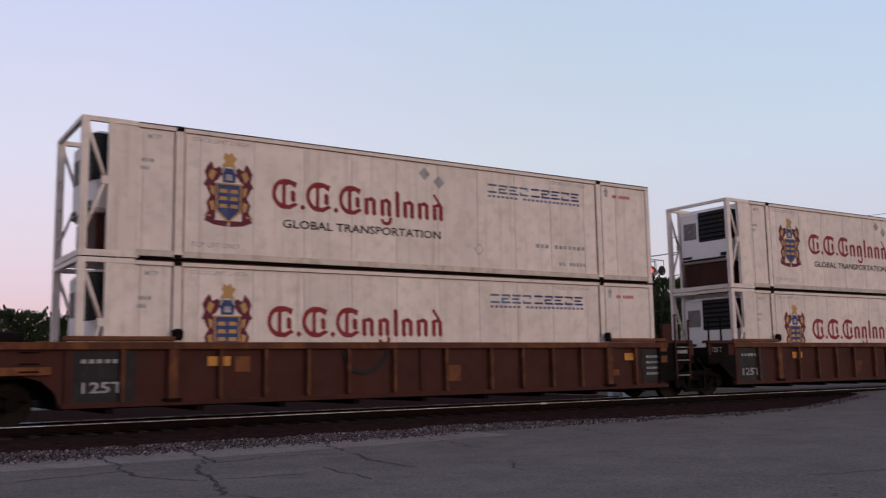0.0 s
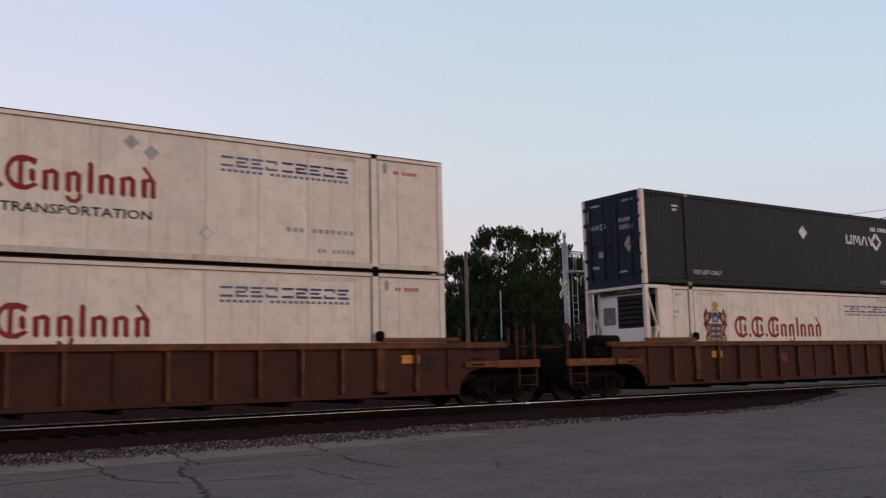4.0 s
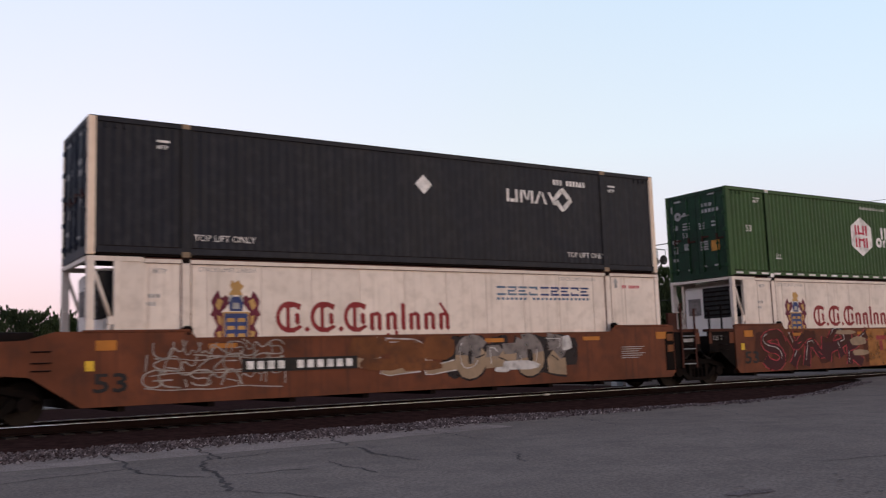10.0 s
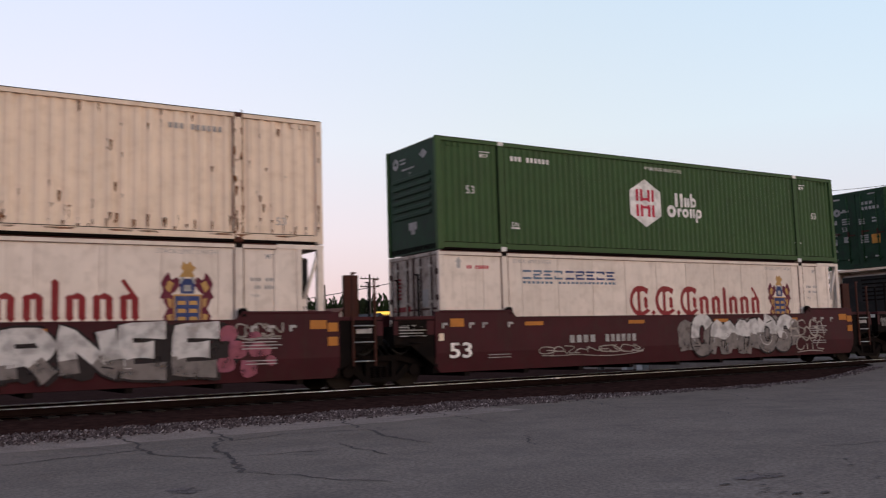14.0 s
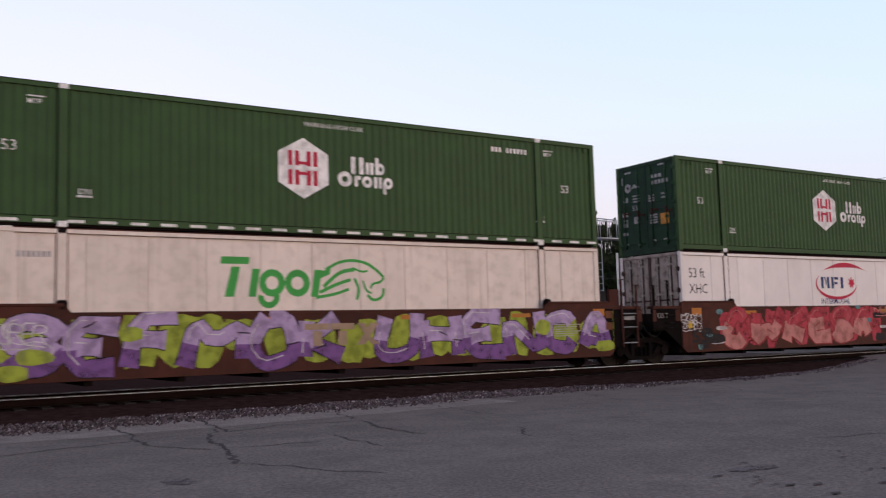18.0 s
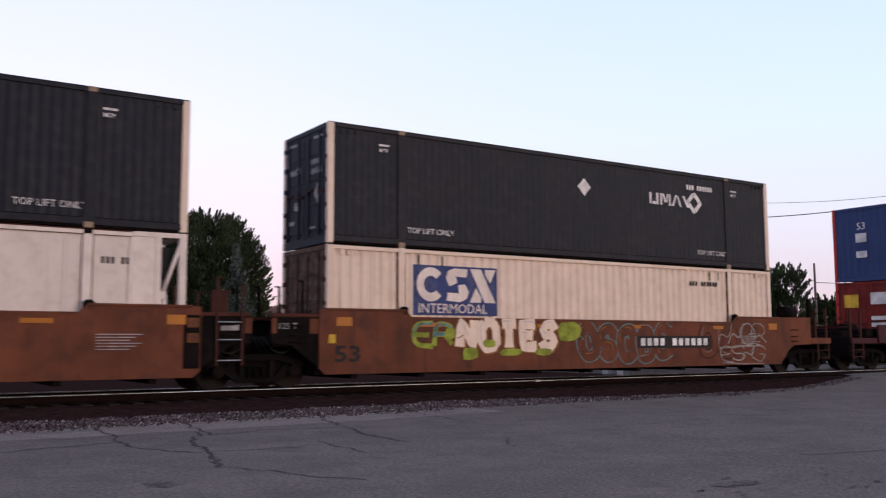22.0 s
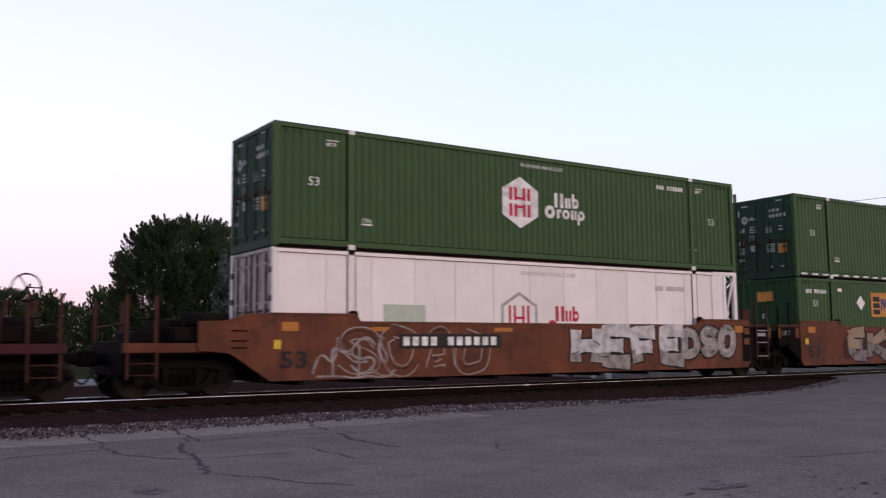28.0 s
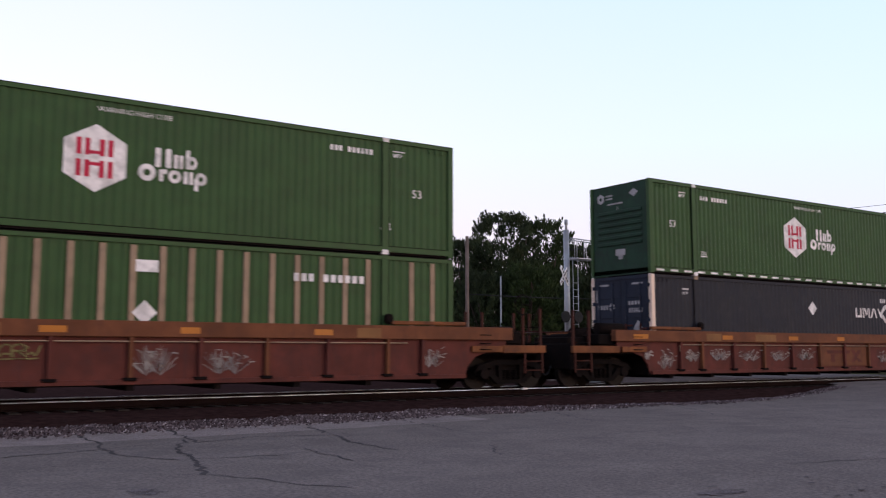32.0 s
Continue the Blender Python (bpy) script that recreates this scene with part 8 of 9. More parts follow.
    if i == 13:
        stencil(root, [("bars", 3.96, 4.9, 0.97, 0.2, 4), ("bars", 5.2, 6.4, 0.97, 0.2, 6)], "ink_grey", "pale bars in place of the car's number")
        splashes(root, [(8.0, 1.3, 0.5, 0.4), (8.1, 0.75, 0.6, 0.4), (14.2, 1.2, 0.6, 0.5), (14.3, 0.7, 0.5, 0.3)], "spray_lime", 186)
        splashes(root, [(8.3, 1.05, 0.4, 0.3), (14.5, 0.95, 0.4, 0.34)], "spray_pink", 187)
        piece(root, "ERNEE", 8.4, 14.0, 0.46, 1.62, "spray_silver", "spray_grey", "spray_black", "spray_white", "spray_grey", 0.25, 0.0, 83, 0, 0.05, 0.07, 0.05, 0.45)
    if i == 14:
        piece(root, "NFMI", 8.4, 13.6, 0.33, 1.66, "spray_lilac", "spray_lilac", "spray_purple", "spray_white", "spray_lime", 0.27, 0.0, 91, 1, 0.03)
    if i == 15:
        piece(root, "SEFMOK", 0.9, 8.1, 0.34, 1.66, "spray_lilac", "spray_purple", "spray_black", "spray_white", "spray_lime", 0.25, 0.04, 92, 1, 0.02, 0.0, 0.1, 0.45)
        piece(root, "UHENCA", 8.9, 16.4, 0.34, 1.66, "spray_lilac", "spray_purple", "spray_black", "spray_white", "spray_lime", 0.25, 0.0, 192, 1, 0.02, 0.0, 0.1, 0.45)
        splashes(root, [(1.1, 0.5, 0.6, 0.3), (1.5, 0.8, 0.7, 0.3), (16.1, 0.6, 0.7, 0.3), (3.3, 1.2, 0.5, 0.3), (13.9, 1.15, 0.5, 0.4)], "spray_lime", 193)
        scribble(root, 0.9, 1.7, 1.05, 1.45, 4, "spray_white", 194, 0.03)
        logo_word(root, 7.1, 9.0, 0.85, 1.35, "tan")
    if i == 16:
        piece(root, "CWKESR", 1.5, 9.3, 0.34, 1.68, "spray_red", "spray_pink", "ink_red", "spray_pink", "spray_red", 0.3, 0.12, 93, 1, 0.04, 0.06, 0.13, 0.55)
        splashes(root, [(0.75, 0.9, 0.5, 0.24), (0.6, 0.5, 0.4, 0.2), (1.1, 0.7, 0.9, 0.3), (9.6, 0.55, 0.6, 0.26), (10.1, 0.75, 0.5, 0.26), (9.5, 1.3, 0.6, 0.2)], "spray_black", 196, "dark sprayed patches")
        splashes(root, [(1.35, 1.5, 0.3, 0.16), (0.45, 0.45, 0.24, 0.16), (0.85, 0.78, 0.3, 0.12), (9.0, 1.15, 0.26, 0.16), (10.2, 0.8, 0.34, 0.16), (11.3, 0.45, 0.26, 0.14), (8.4, 1.6, 0.3, 0.12)], "spray_teal", 94, "small pale teal sprayed patches")
        splashes(root, [(1.2, 0.6, 0.6, 0.14), (1.4, 1.0, 0.5, 0.12), (9.8, 0.9, 0.4, 0.1)], "spray_white", 197)
        scribble(root, -0.3, 0.5, 1.0, 1.25, 5, "spray_white", 95, 0.03)
        scribble(root, -0.3, 0.5, 1.25, 1.45, 5, "spray_white", 98, 0.03)
        scribble(root, 9.4, 12.2, 1.38, 1.6, 9, "spray_pink", 99, 0.04)
        number_panel(root, 10.0, 12.8, 0.88, 1.2, None, "ink_grey")
        hoop = bmesh.new()
        ring(hoop, 14.0, 0.85, 0.43, 0.46, SKIN - 0.012, 0, 352, 26, 0, 2.4)
        part("tag", hoop, "spray_silver", root, "thin sprayed hoop")
    if i == 17:
        piece(root, "GOZYA", 1.95, 6.9, 0.35, 1.64, "spray_pink", "spray_pink", "spray_black", "spray_white", "spray_teal", 0.27, 0.0, 96, 2, 0.05, 0.0, 0.07)
        piece(root, "CHUG", 9.0, 12.8, 0.35, 1.62, "spray_pink", "spray_red", "spray_black", "spray_white", "spray_teal", 0.27, 0.0, 97, 1, 0.05, 0.0, 0.04, 0.4)
        splashes(root, [(7.2, 1.2, 0.8, 0.5), (7.9, 0.8, 0.9, 0.4), (8.5, 1.35, 0.7, 0.4), (13.2, 0.8, 0.9, 0.5), (13.6, 1.3, 0.6, 0.3)], "spray_teal", 195, "dull teal sprayed clouds")
        splashes(root, [(7.6, 0.6, 0.7, 0.3), (8.3, 0.9, 0.4, 0.3)], "spray_black", 198)
        scribble(root, 7.1, 8.8, 1.1, 1.5, 4, "spray_pink", 199, 0.06)
        number_panel(root, 3.24, 6.05, 0.92, 1.19, None, "ink_grey")
        scribble(root, -1.1, -0.25, 0.78, 1.3, 4, "spray_pink", 98, 0.04)
    if i == 18:
        scribble(root, 2.7, 4.7, 0.95, 1.4, 4, "tan", 99, 0.04)
        scribble(root, 2.9, 4.7, 0.45, 0.9, 4, "tan", 100, 0.035)
        piece(root, "BKKND", 6.5, 12.4, 0.38, 1.62, "spray_black", "spray_black", "spray_white", "spray_white", None, 0.3, 0.08, 101, 1, 0.07, 0.0, 0.05)
        stencil(root, [("bar", 8.55, 10.5, 0.42, 1.42)], "orange_brown", "orange painted panel")
        logo_word(root, 8.6, 10.4, 0.77, 1.26, "ink_red")
    if i == 19:
        piece(root, "ER", 2.2, 3.4, 0.9, 1.55, "spray_teal", "spray_lime", "spray_lime", "spray_lime", None, 0.12, seed=103, rounds=2, rim=0.02)
        splashes(root, [(3.9, 0.75, 0.5, 0.3), (5.2, 0.78, 0.7, 0.2), (6.3, 0.78, 0.6, 0.2), (4.5, 1.0, 0.4, 0.2), (7.2, 1.32, 0.8, 0.5), (3.3, 1.25, 0.3, 0.3)], "spray_lime", 107, "lime sprayed patches")
        piece(root, "NOTES", 3.5, 6.8, 0.74, 1.68, "cream", "cream", "spray_orange", "spray_white", None, 0.26, 0.0, 104, 0, 0.025, 0.06, 0.04)
        piece(root, "OSCOC", 7.5, 11.2, 0.42, 1.6, "orange_brown", "orange_brown", "spray_teal", "spray_orange", None, 0.3, 0.0, 106, 2, 0.03, 0.0, 0.1)
        number_panel(root, 9.78, 12.88, 0.86, 1.21)
        scribble(root, 13.3, 15.4, 0.95, 1.55, 4, "spray_silver", 105, 0.04)
        scribble(root, 13.4, 15.4, 0.42, 0.9, 4, "spray_silver", 108, 0.04)
        piece(root, "OU", 12.4, 14.0, 0.5, 1.6, "orange_brown", "orange_brown", "brown", "spray_grey", None, 0.2, seed=109, rounds=2)
    if i == 20:
        stencil(root, [("bars", 4.7, 6.9, 1.43, 0.13, 9), ("bars", 9.0, 12.0, 1.43, 0.06, 16), ("bars", 0.3, 0.6, 1.43, 0.12, 2), ("bars", 8.0, 8.6, 1.44, 0.08, 4), ("bars", 12.7, 14.2, 1.42, 0.12, 8)], "ink_grey", "faded white bars of small writing", -1.565)
    if i == 21:
        stencil(root, [("bars", 3.76, 4.7, 0.93, 0.24, 4), ("bars", 5.5, 6.6, 0.95, 0.14, 6)], "tan", "faded tan initials as bars")
        piece(root, "RLHI", 5.1, 7.6, 1.14, 1.655, "spray_white", "spray_white", "spray_white", "spray_white", None, 0.24, 0.0, 110, 0, 0.02, 0.0, 0.03)
        splashes(root, [(2.6, 1.0, 1.2, 0.5), (3.4, 0.8, 1.3, 0.3), (9.0, 0.7, 1.6, 0.3)], "deep_brown", 108, "smeared brown patches")
        scribble(root, 12.9, 14.4, 1.05, 1.6, 4, "cream", 107, 0.035)
        scribble(root, 12.8, 14.4, 0.5, 1.05, 4, "tan", 109, 0.04)
        hoop = bmesh.new()
        ring(hoop, 11.2, 1.0, 0.0, 0.44, SKIN - 0.012, 0, 360, 18, 0, 1.2)
        part("spray_patch", hoop, "deep_brown", root, "round rusty patch")
    if i == 22:
        stencil(root, [("bars", 2.0, 2.7, 0.92, 0.22, 4), ("bars", 2.85, 4.05, 0.92, 0.22, 6)], "tan", "faded bars in place of the car's number")
        scribble(root, 3.9, 5.2, 0.95, 1.5, 5, "tan", 109, 0.025)
        scribble(root, 8.4, 9.6, 0.85, 1.55, 5, "cream", 110, 0.03)
        piece(root, "RLLE", 12.3, 13.8, 1.25, 1.65, "spray_white", "spray_white", "spray_white", "spray_white", None, 0.24, 0.0, 111, 0, 0.02, 0.0, 0.03)
        hoop = bmesh.new()
        ring(hoop, 11.6, 1.05, 0.0, 0.42, SKIN - 0.012, 0, 360, 18, 0, 1.2)
        part("spray_patch", hoop, "deep_brown", root, "round rusty patch")
    if i == 23:
        scribble(root, 1.2, 2.4, 0.9, 1.7, 3, "spray_grey", 112, 0.05)
        hoop = bmesh.new()
        ring(hoop, 6.6, 1.05, 0.0, 0.42, SKIN - 0.012, 0, 360, 18, 0, 1.2)
        part("spray_patch", hoop, "deep_brown", root, "round rusty patch")
        scribble(root, 13.2, 13.8, 1.0, 1.6, 3, "spray_silver", 113)
        scribble(root, 15.6, 16.8, 0.9, 1.6, 3, "spray_silver", 114)
    if i == 24:
        scribble(root, 1.0, 3.0, 0.4, 1.2, 4, "spray_silver", 115, 0.06)
        piece(root, "SOAO", 1.6, 6.0, 0.36, 1.5, "orange_brown", "orange_brown", "spray_silver", "spray_black", None, 0.2, 0.0, 118, 2, 0.03, 0.0, 0.1)
        number_panel(root, 3.2, 6.3, 1.0, 1.36)
        piece(root, "HEFE", 8.75, 13.4, 0.35, 1.65, "spray_white", "spray_silver", "spray_black", "spray_white", None, 0.27, 0.0, 116, 0, 0.05, 0.05, 0.04, 0.4)
        piece(root, "DSO", 13.2, 15.7, 0.6, 1.62, "spray_silver", "spray_silver", "spray_black", "spray_white", None, 0.27, 0.0, 117, 2, 0.06, 0.0, 0.05)
    if i == 25:
        piece(root, "EKS", 2.4, 6.2, 0.38, 1.64, "tan", "spray_grey", "spray_black", "spray_silver", "brown", 0.27, 0.0, 118, 1, 0.05, 0.05, 0.06)
        piece(root, "LUGS", 8.3, 11.7, 0.35, 1.64, "tan", "spray_grey", "spray_black", "spray_silver", "brown", 0.27, 0.0, 119, 1, 0.05, 0.05, 0.06)
        piece(root, "NUBER", 11.7, 16.6, 0.35, 1.62, "spray_white", "spray_silver", "spray_black", "spray_white", "spray_pink", 0.26, 0.0, 120, 1, 0.05, 0.06, 0.06, 0.45)
        scribble(root, 6.4, 8.0, 0.9, 1.3, 3, "spray_grey", 126, 0.03)
    if i == 26:
        piece(root, "ERKA", 2.1, 8.7, 0.35, 1.65, "spray_grey", "tan", "spray_black", "spray_silver", "tan", 0.27, 0.0, 121, 0, 0.04, 0.05, 0.05, 0.3)
        piece(root, "SERUSO", 8.9, 16.7, 0.35, 1.65, "tan", "spray_grey", "spray_black", "spray_silver", "tan", 0.2, 0.0, 122, 2, 0.085, 0.0, 0.08, 0.4)
        number_panel(root, 9.8, 12.9, 0.92, 1.24)
        scribble(root, 0.9, 2.0, 1.2, 1.5, 3, "orange", 123, 0.03)
    if i == 27:
        for k, (x, w, z, h) in enumerate(((1.33, .4, 0.85, 0.3), (2.45, 1.1, 0.5, 0.64), (8.5, 1.0, 0.5, 0.64), (10.1, 1.2, 0.5, 0.64), (15.4, .7, 0.6, 0.5))):
            puff(root, x, z, w, h, 130 + k, -1.45)
        scribble(root, 4.0, 4.5, 0.7, 0.85, 4, "tan", 136, 0.015, -1.45)
        scribble(root, 5.15, 6.3, 0.9, 1.12, 5, "spray_olive", 137, 0.035, -1.45)
    if i == 28:
        for k, (x, w, z, h) in enumerate(((-0.4, .3, 0.75, 0.3), (0.4, .75, 0.45, 0.62), (1.6, .7, 0.68, 0.4), (2.85, 1.1, 0.7, 0.4), (4.3, 1.15, 0.68, 0.42), (5.8, 1.2, 0.68, 0.42), (7.25, 1.05, 0.7, 0.4), (12.0, 0.8, 0.6, 0.4))):
            puff(root, x, z, w, h, 140 + k, -1.45)
        stencil(root, [("bar", 8.22, 10.92, 0.5, 1.16)], "warm_sill", "faded orange painted panel", -1.45)
        logo_word(root, 8.5, 10.6, 0.64, 1.04, "red_brown", -1.455)


# ---- containers of the train, one of each kind, then copies ----
WHITE_REEFER = "white refrigerated container, dark red lettering and crest"
HUB = "dark green container, white hexagon badge"
KINDS = {
    "reefer_full": lambda: reefer("refrigerated_container", WHITE_REEFER + ", open nose frame", full=True),
    "reefer_nl": lambda: reefer("refrigerated_container", WHITE_REEFER + ", cooling unit leading"),
    "reefer_nr": lambda: reefer("refrigerated_container", WHITE_REEFER + ", doors leading", nose_left=False),
    "reefer_nr53": lambda: reefer("refrigerated_container", WHITE_REEFER + ", black size marks", nose_left=False, xhc=True),
    "reefer_cream": lambda: reefer("refrigerated_container", "yellowed refrigerated container with red lettering and a crest", "cream", xhc=True),
    "reefer_plain": lambda: reefer("refrigerated_container", "plain white refrigerated container with an open nose frame", "clean_white", art=plain_art),
    "reefer_beast": lambda: reefer("refrigerated_container", "cream-white refrigerated container with a green word and cat's head", "white", art=beast_art),
    "reefer_arc": lambda: reefer("refrigerated_container", "white refrigerated container with a red arc over a blue word", "clean_white", False, art=swoosh_art(6.79)),
    "reefer_arc_beige": lambda: reefer("refrigerated_container", "dirty beige refrigerated container with a red arc over a blue word", "beige", False, art=swoosh_art(7.23, True)),
    "reefer_arc_white": lambda: reefer("refrigerated_container", "white refrigerated container with a patched side and a red arc", "white", False, art=swoosh_art(7.23, True)),
    "reefer_hex": lambda: reefer("refrigerated_container", "white refrigerated container with a crimson barred hexagon", "clean_white", False, art=white_hub_art),
    # green ends are painted darker than the sides to hold their shade
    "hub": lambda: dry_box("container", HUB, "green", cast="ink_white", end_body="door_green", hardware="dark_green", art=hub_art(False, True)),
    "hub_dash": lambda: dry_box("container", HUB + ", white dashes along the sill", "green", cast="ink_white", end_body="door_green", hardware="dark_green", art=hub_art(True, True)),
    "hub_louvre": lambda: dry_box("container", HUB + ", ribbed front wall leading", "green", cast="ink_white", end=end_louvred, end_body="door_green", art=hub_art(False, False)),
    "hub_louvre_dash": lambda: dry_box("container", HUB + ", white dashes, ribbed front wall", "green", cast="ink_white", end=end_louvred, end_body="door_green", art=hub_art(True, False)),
    # emp_mid and emp_low ends borrow the darker green as painted shade
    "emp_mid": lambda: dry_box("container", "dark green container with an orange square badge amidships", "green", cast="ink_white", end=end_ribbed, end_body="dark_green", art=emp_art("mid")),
    "emp_left": lambda: dry_box("container", "dark green container with a cream square badge near one end", "dark_green", end=end_ribbed, art=emp_art("left")),
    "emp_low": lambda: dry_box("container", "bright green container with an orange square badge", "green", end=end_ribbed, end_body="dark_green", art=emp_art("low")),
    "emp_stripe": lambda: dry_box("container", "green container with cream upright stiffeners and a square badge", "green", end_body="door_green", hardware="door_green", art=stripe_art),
    "umax": lambda: dry_box("container", "charcoal container with white corner posts and a white wordmark", "black", "cream", cast="tan", end_body="door_navy", hardware="door_navy", pitch=0.205, depth=0.010, art=umax_art(False)),
    "umax_left": lambda: dry_box("container", "charcoal container, white corner posts, wordmark near one end", "black", "cream", cast="tan", end=end_ribbed, pitch=0.205, depth=0.010, art=umax_art(True)),
    "umax_navy": lambda: dry_box("container", "navy blue container with white corner posts and a wordmark", "navy", "cream", cast="tan", end=end_ribbed, pitch=0.205, depth=0.010, art=umax_art(False)),
    "csx": lambda: dry_box("container", "rust-streaked cream container with a teal wordmark", "cream", "cream", pitch=0.275, depth=0.036, art=csx_art, end=end_doors, end_body="beige", hardware="alloy", cast="brown"),
    "csx_low": lambda: dry_box("container", "cream corrugated container with a blue panel and wordmark", "cream", pitch=0.275, depth=0.034, art=csx_low_art, end_body="door_rust", hardware="brown"),
    "blue_emp": lambda: dry_box("container", "blue container with red corner posts and a yellow badge", "blue", "red", cast="blue", end=end_ribbed, art=blue_emp_art),
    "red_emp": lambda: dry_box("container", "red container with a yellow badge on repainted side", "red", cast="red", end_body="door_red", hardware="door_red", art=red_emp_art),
    # doors are much darker than the blue sides
    "pacer": lambda: dry_box("container", "blue container with red corner posts and a white wordmark", "blue", "red", cast="blue", end_body="door_navy", hardware="dark_metal", art=pacer_art),
}
KIND_CACHE = {}


def container(kind):
    if kind in KIND_CACHE:
        return copy_thing(KIND_CACHE[kind], pose(0, 0, 0))
    KIND_CACHE[kind] = KINDS[kind]()
    return KIND_CACHE[kind]


# car by car: place along the train, car body, joined to the one ahead and behind, lower and upper load
TRAIN = [
    (-291.15, "ribbed", 0, 1, "reefer_nl", "reefer_full"),
    (-271.50, "ribbed", 1, 0, "reefer_nl", "reefer_full"),
    (-247.97, "smooth", 0, 0, "blue_emp", "reefer_full"),
    (-224.20, "ribbed", 0, 0, "reefer_nl", "reefer_full"),
    (-200.79, "ribbed", 0, 0, "reefer_nl", "umax"),
    (-177.22, "ribbed", 0, 0, "reefer_nr", "emp_mid"),
    (-153.56, "smooth", 0, 0, "reefer_nr53", "umax"),
    (-129.95, "smooth", 0, 0, "reefer_nr53", "emp_left"),
    (-106.25, "smooth", 0, 1, "reefer_nl", "umax"),
    (-86.83, "smooth", 1, 1, "reefer_nl", "hub_dash"),
    (-67.34, "smooth", 1, 0, "reefer_nr53", "emp_mid"),
    (-43.89, "maroon", 0, 1, "reefer_nr", "csx"),
    (-24.60, "maroon", 1, 1, "reefer_nr", "hub_louvre"),
    (-5.22, "maroon", 1, 0, "reefer_cream", "hub"),
    (18.72, "rusty", 0, 1, "reefer_plain", "hub_louvre"),
    (38.16, "rusty", 1, 1, "reefer_beast", "hub_dash"),
    (57.60, "rusty", 1, 0, "reefer_arc", "hub"),
    (81.24, "smooth", 0, 1, "reefer_arc_beige", "hub_louvre_dash"),
    (100.62, "smooth", 1, 1, "reefer_arc_white", "umax_left"),
    (120.08, "smooth", 1, 0, "csx_low", "umax"),
    (143.71, "flanged", 0, 0, "red_emp", "blue_emp"),
    (167.30, "maroon", 0, 1, "pacer", "pacer"),
    (186.85, "maroon", 1, 1, "umax_left", "emp_mid"),
    (206.30, "maroon", 1, 0, "reefer_hex", "csx"),
    (229.78, "smooth", 0, 1, "reefer_hex", "hub"),
    (249.18, "smooth", 1, 1, "emp_low", "hub_dash"),
    (268.47, "smooth", 1, 0, "umax_navy", "hub_louvre"),
    (292.15, "braced", 0, 0, "emp_stripe", "hub"),
    (315.55, "braced", 0, 0, "umax", "hub_louvre_dash"),
]
MOVERS = []


def train():
    for i, (u, style, lj, rj, low, up) in enumerate(TRAIN):
        MOVERS.append((well_car(style, bool(lj), bool(rj)), u, 0.0))
        MOVERS.append((container(low), u, LOW_Z))
        MOVERS.append((container(up), u, TOP_Z))
    for i, row in enumerate(TRAIN):
        dress(i, MOVERS[3 * i][0], row[1])


train()


# ---- background beyond the track ----


def at_bearing(deg, dist):
    return EYE[0] + dist * math.sin(radians(deg)), EYE[1] + dist * math.cos(radians(deg))


GROUND_Z = -0.42


def leaf_cloud(name, mat, clumps, parent, seed, size, per, core=None):
    """A crown: clumps (centre, radius) filled with small tilted leaves, uneven with gaps."""
    rng = np.random.default_rng(seed)
    cs, rs = [], []
    for c, r in clumps:
        n = max(12, int(per * r * r))
        d = rng.normal(size=(n, 3))
        d /= np.linalg.norm(d, axis=1)[:, None]
        cs.append(np.array(c) + d * (r * (0.35 + 0.75 * rng.random(n) ** 0.6))[:, None])
    p = np.concatenate(cs)
    n = len(p)
    a = rng.normal(size=(n, 3))
    a[:, 2] += 0.5
    if core is not None:
        # shoots point away from the middle of the crown
        out = p - np.array(core)
        a = 0.75 * a + 1.5 * out / (np.linalg.norm(out, axis=1)[:, None] + 1e-6)
        size *= 1.45
    a /= np.linalg.norm(a, axis=1)[:, None]
    b = np.cross(a, rng.normal(size=(n, 3)))
    b /= np.linalg.norm(b, axis=1)[:, None] + 1e-6
    slim = 0.55 if core is None else 0.3
    s = (size * rng.uniform(0.6, 1.4, n))[:, None]
    v = np.stack([p - a * s, p + b * s * slim, p + a * s, p - b * s * slim], 1).reshape(-1, 3)
    f = np.arange(4 * n).reshape(-1, 4)
    me = bpy.data.meshes.new(name)
    me.from_pydata(v.tolist(), [], f.tolist())
    me.materials.append(M[mat])
    ob = new(name, me)
    ob.parent = parent
    return ob


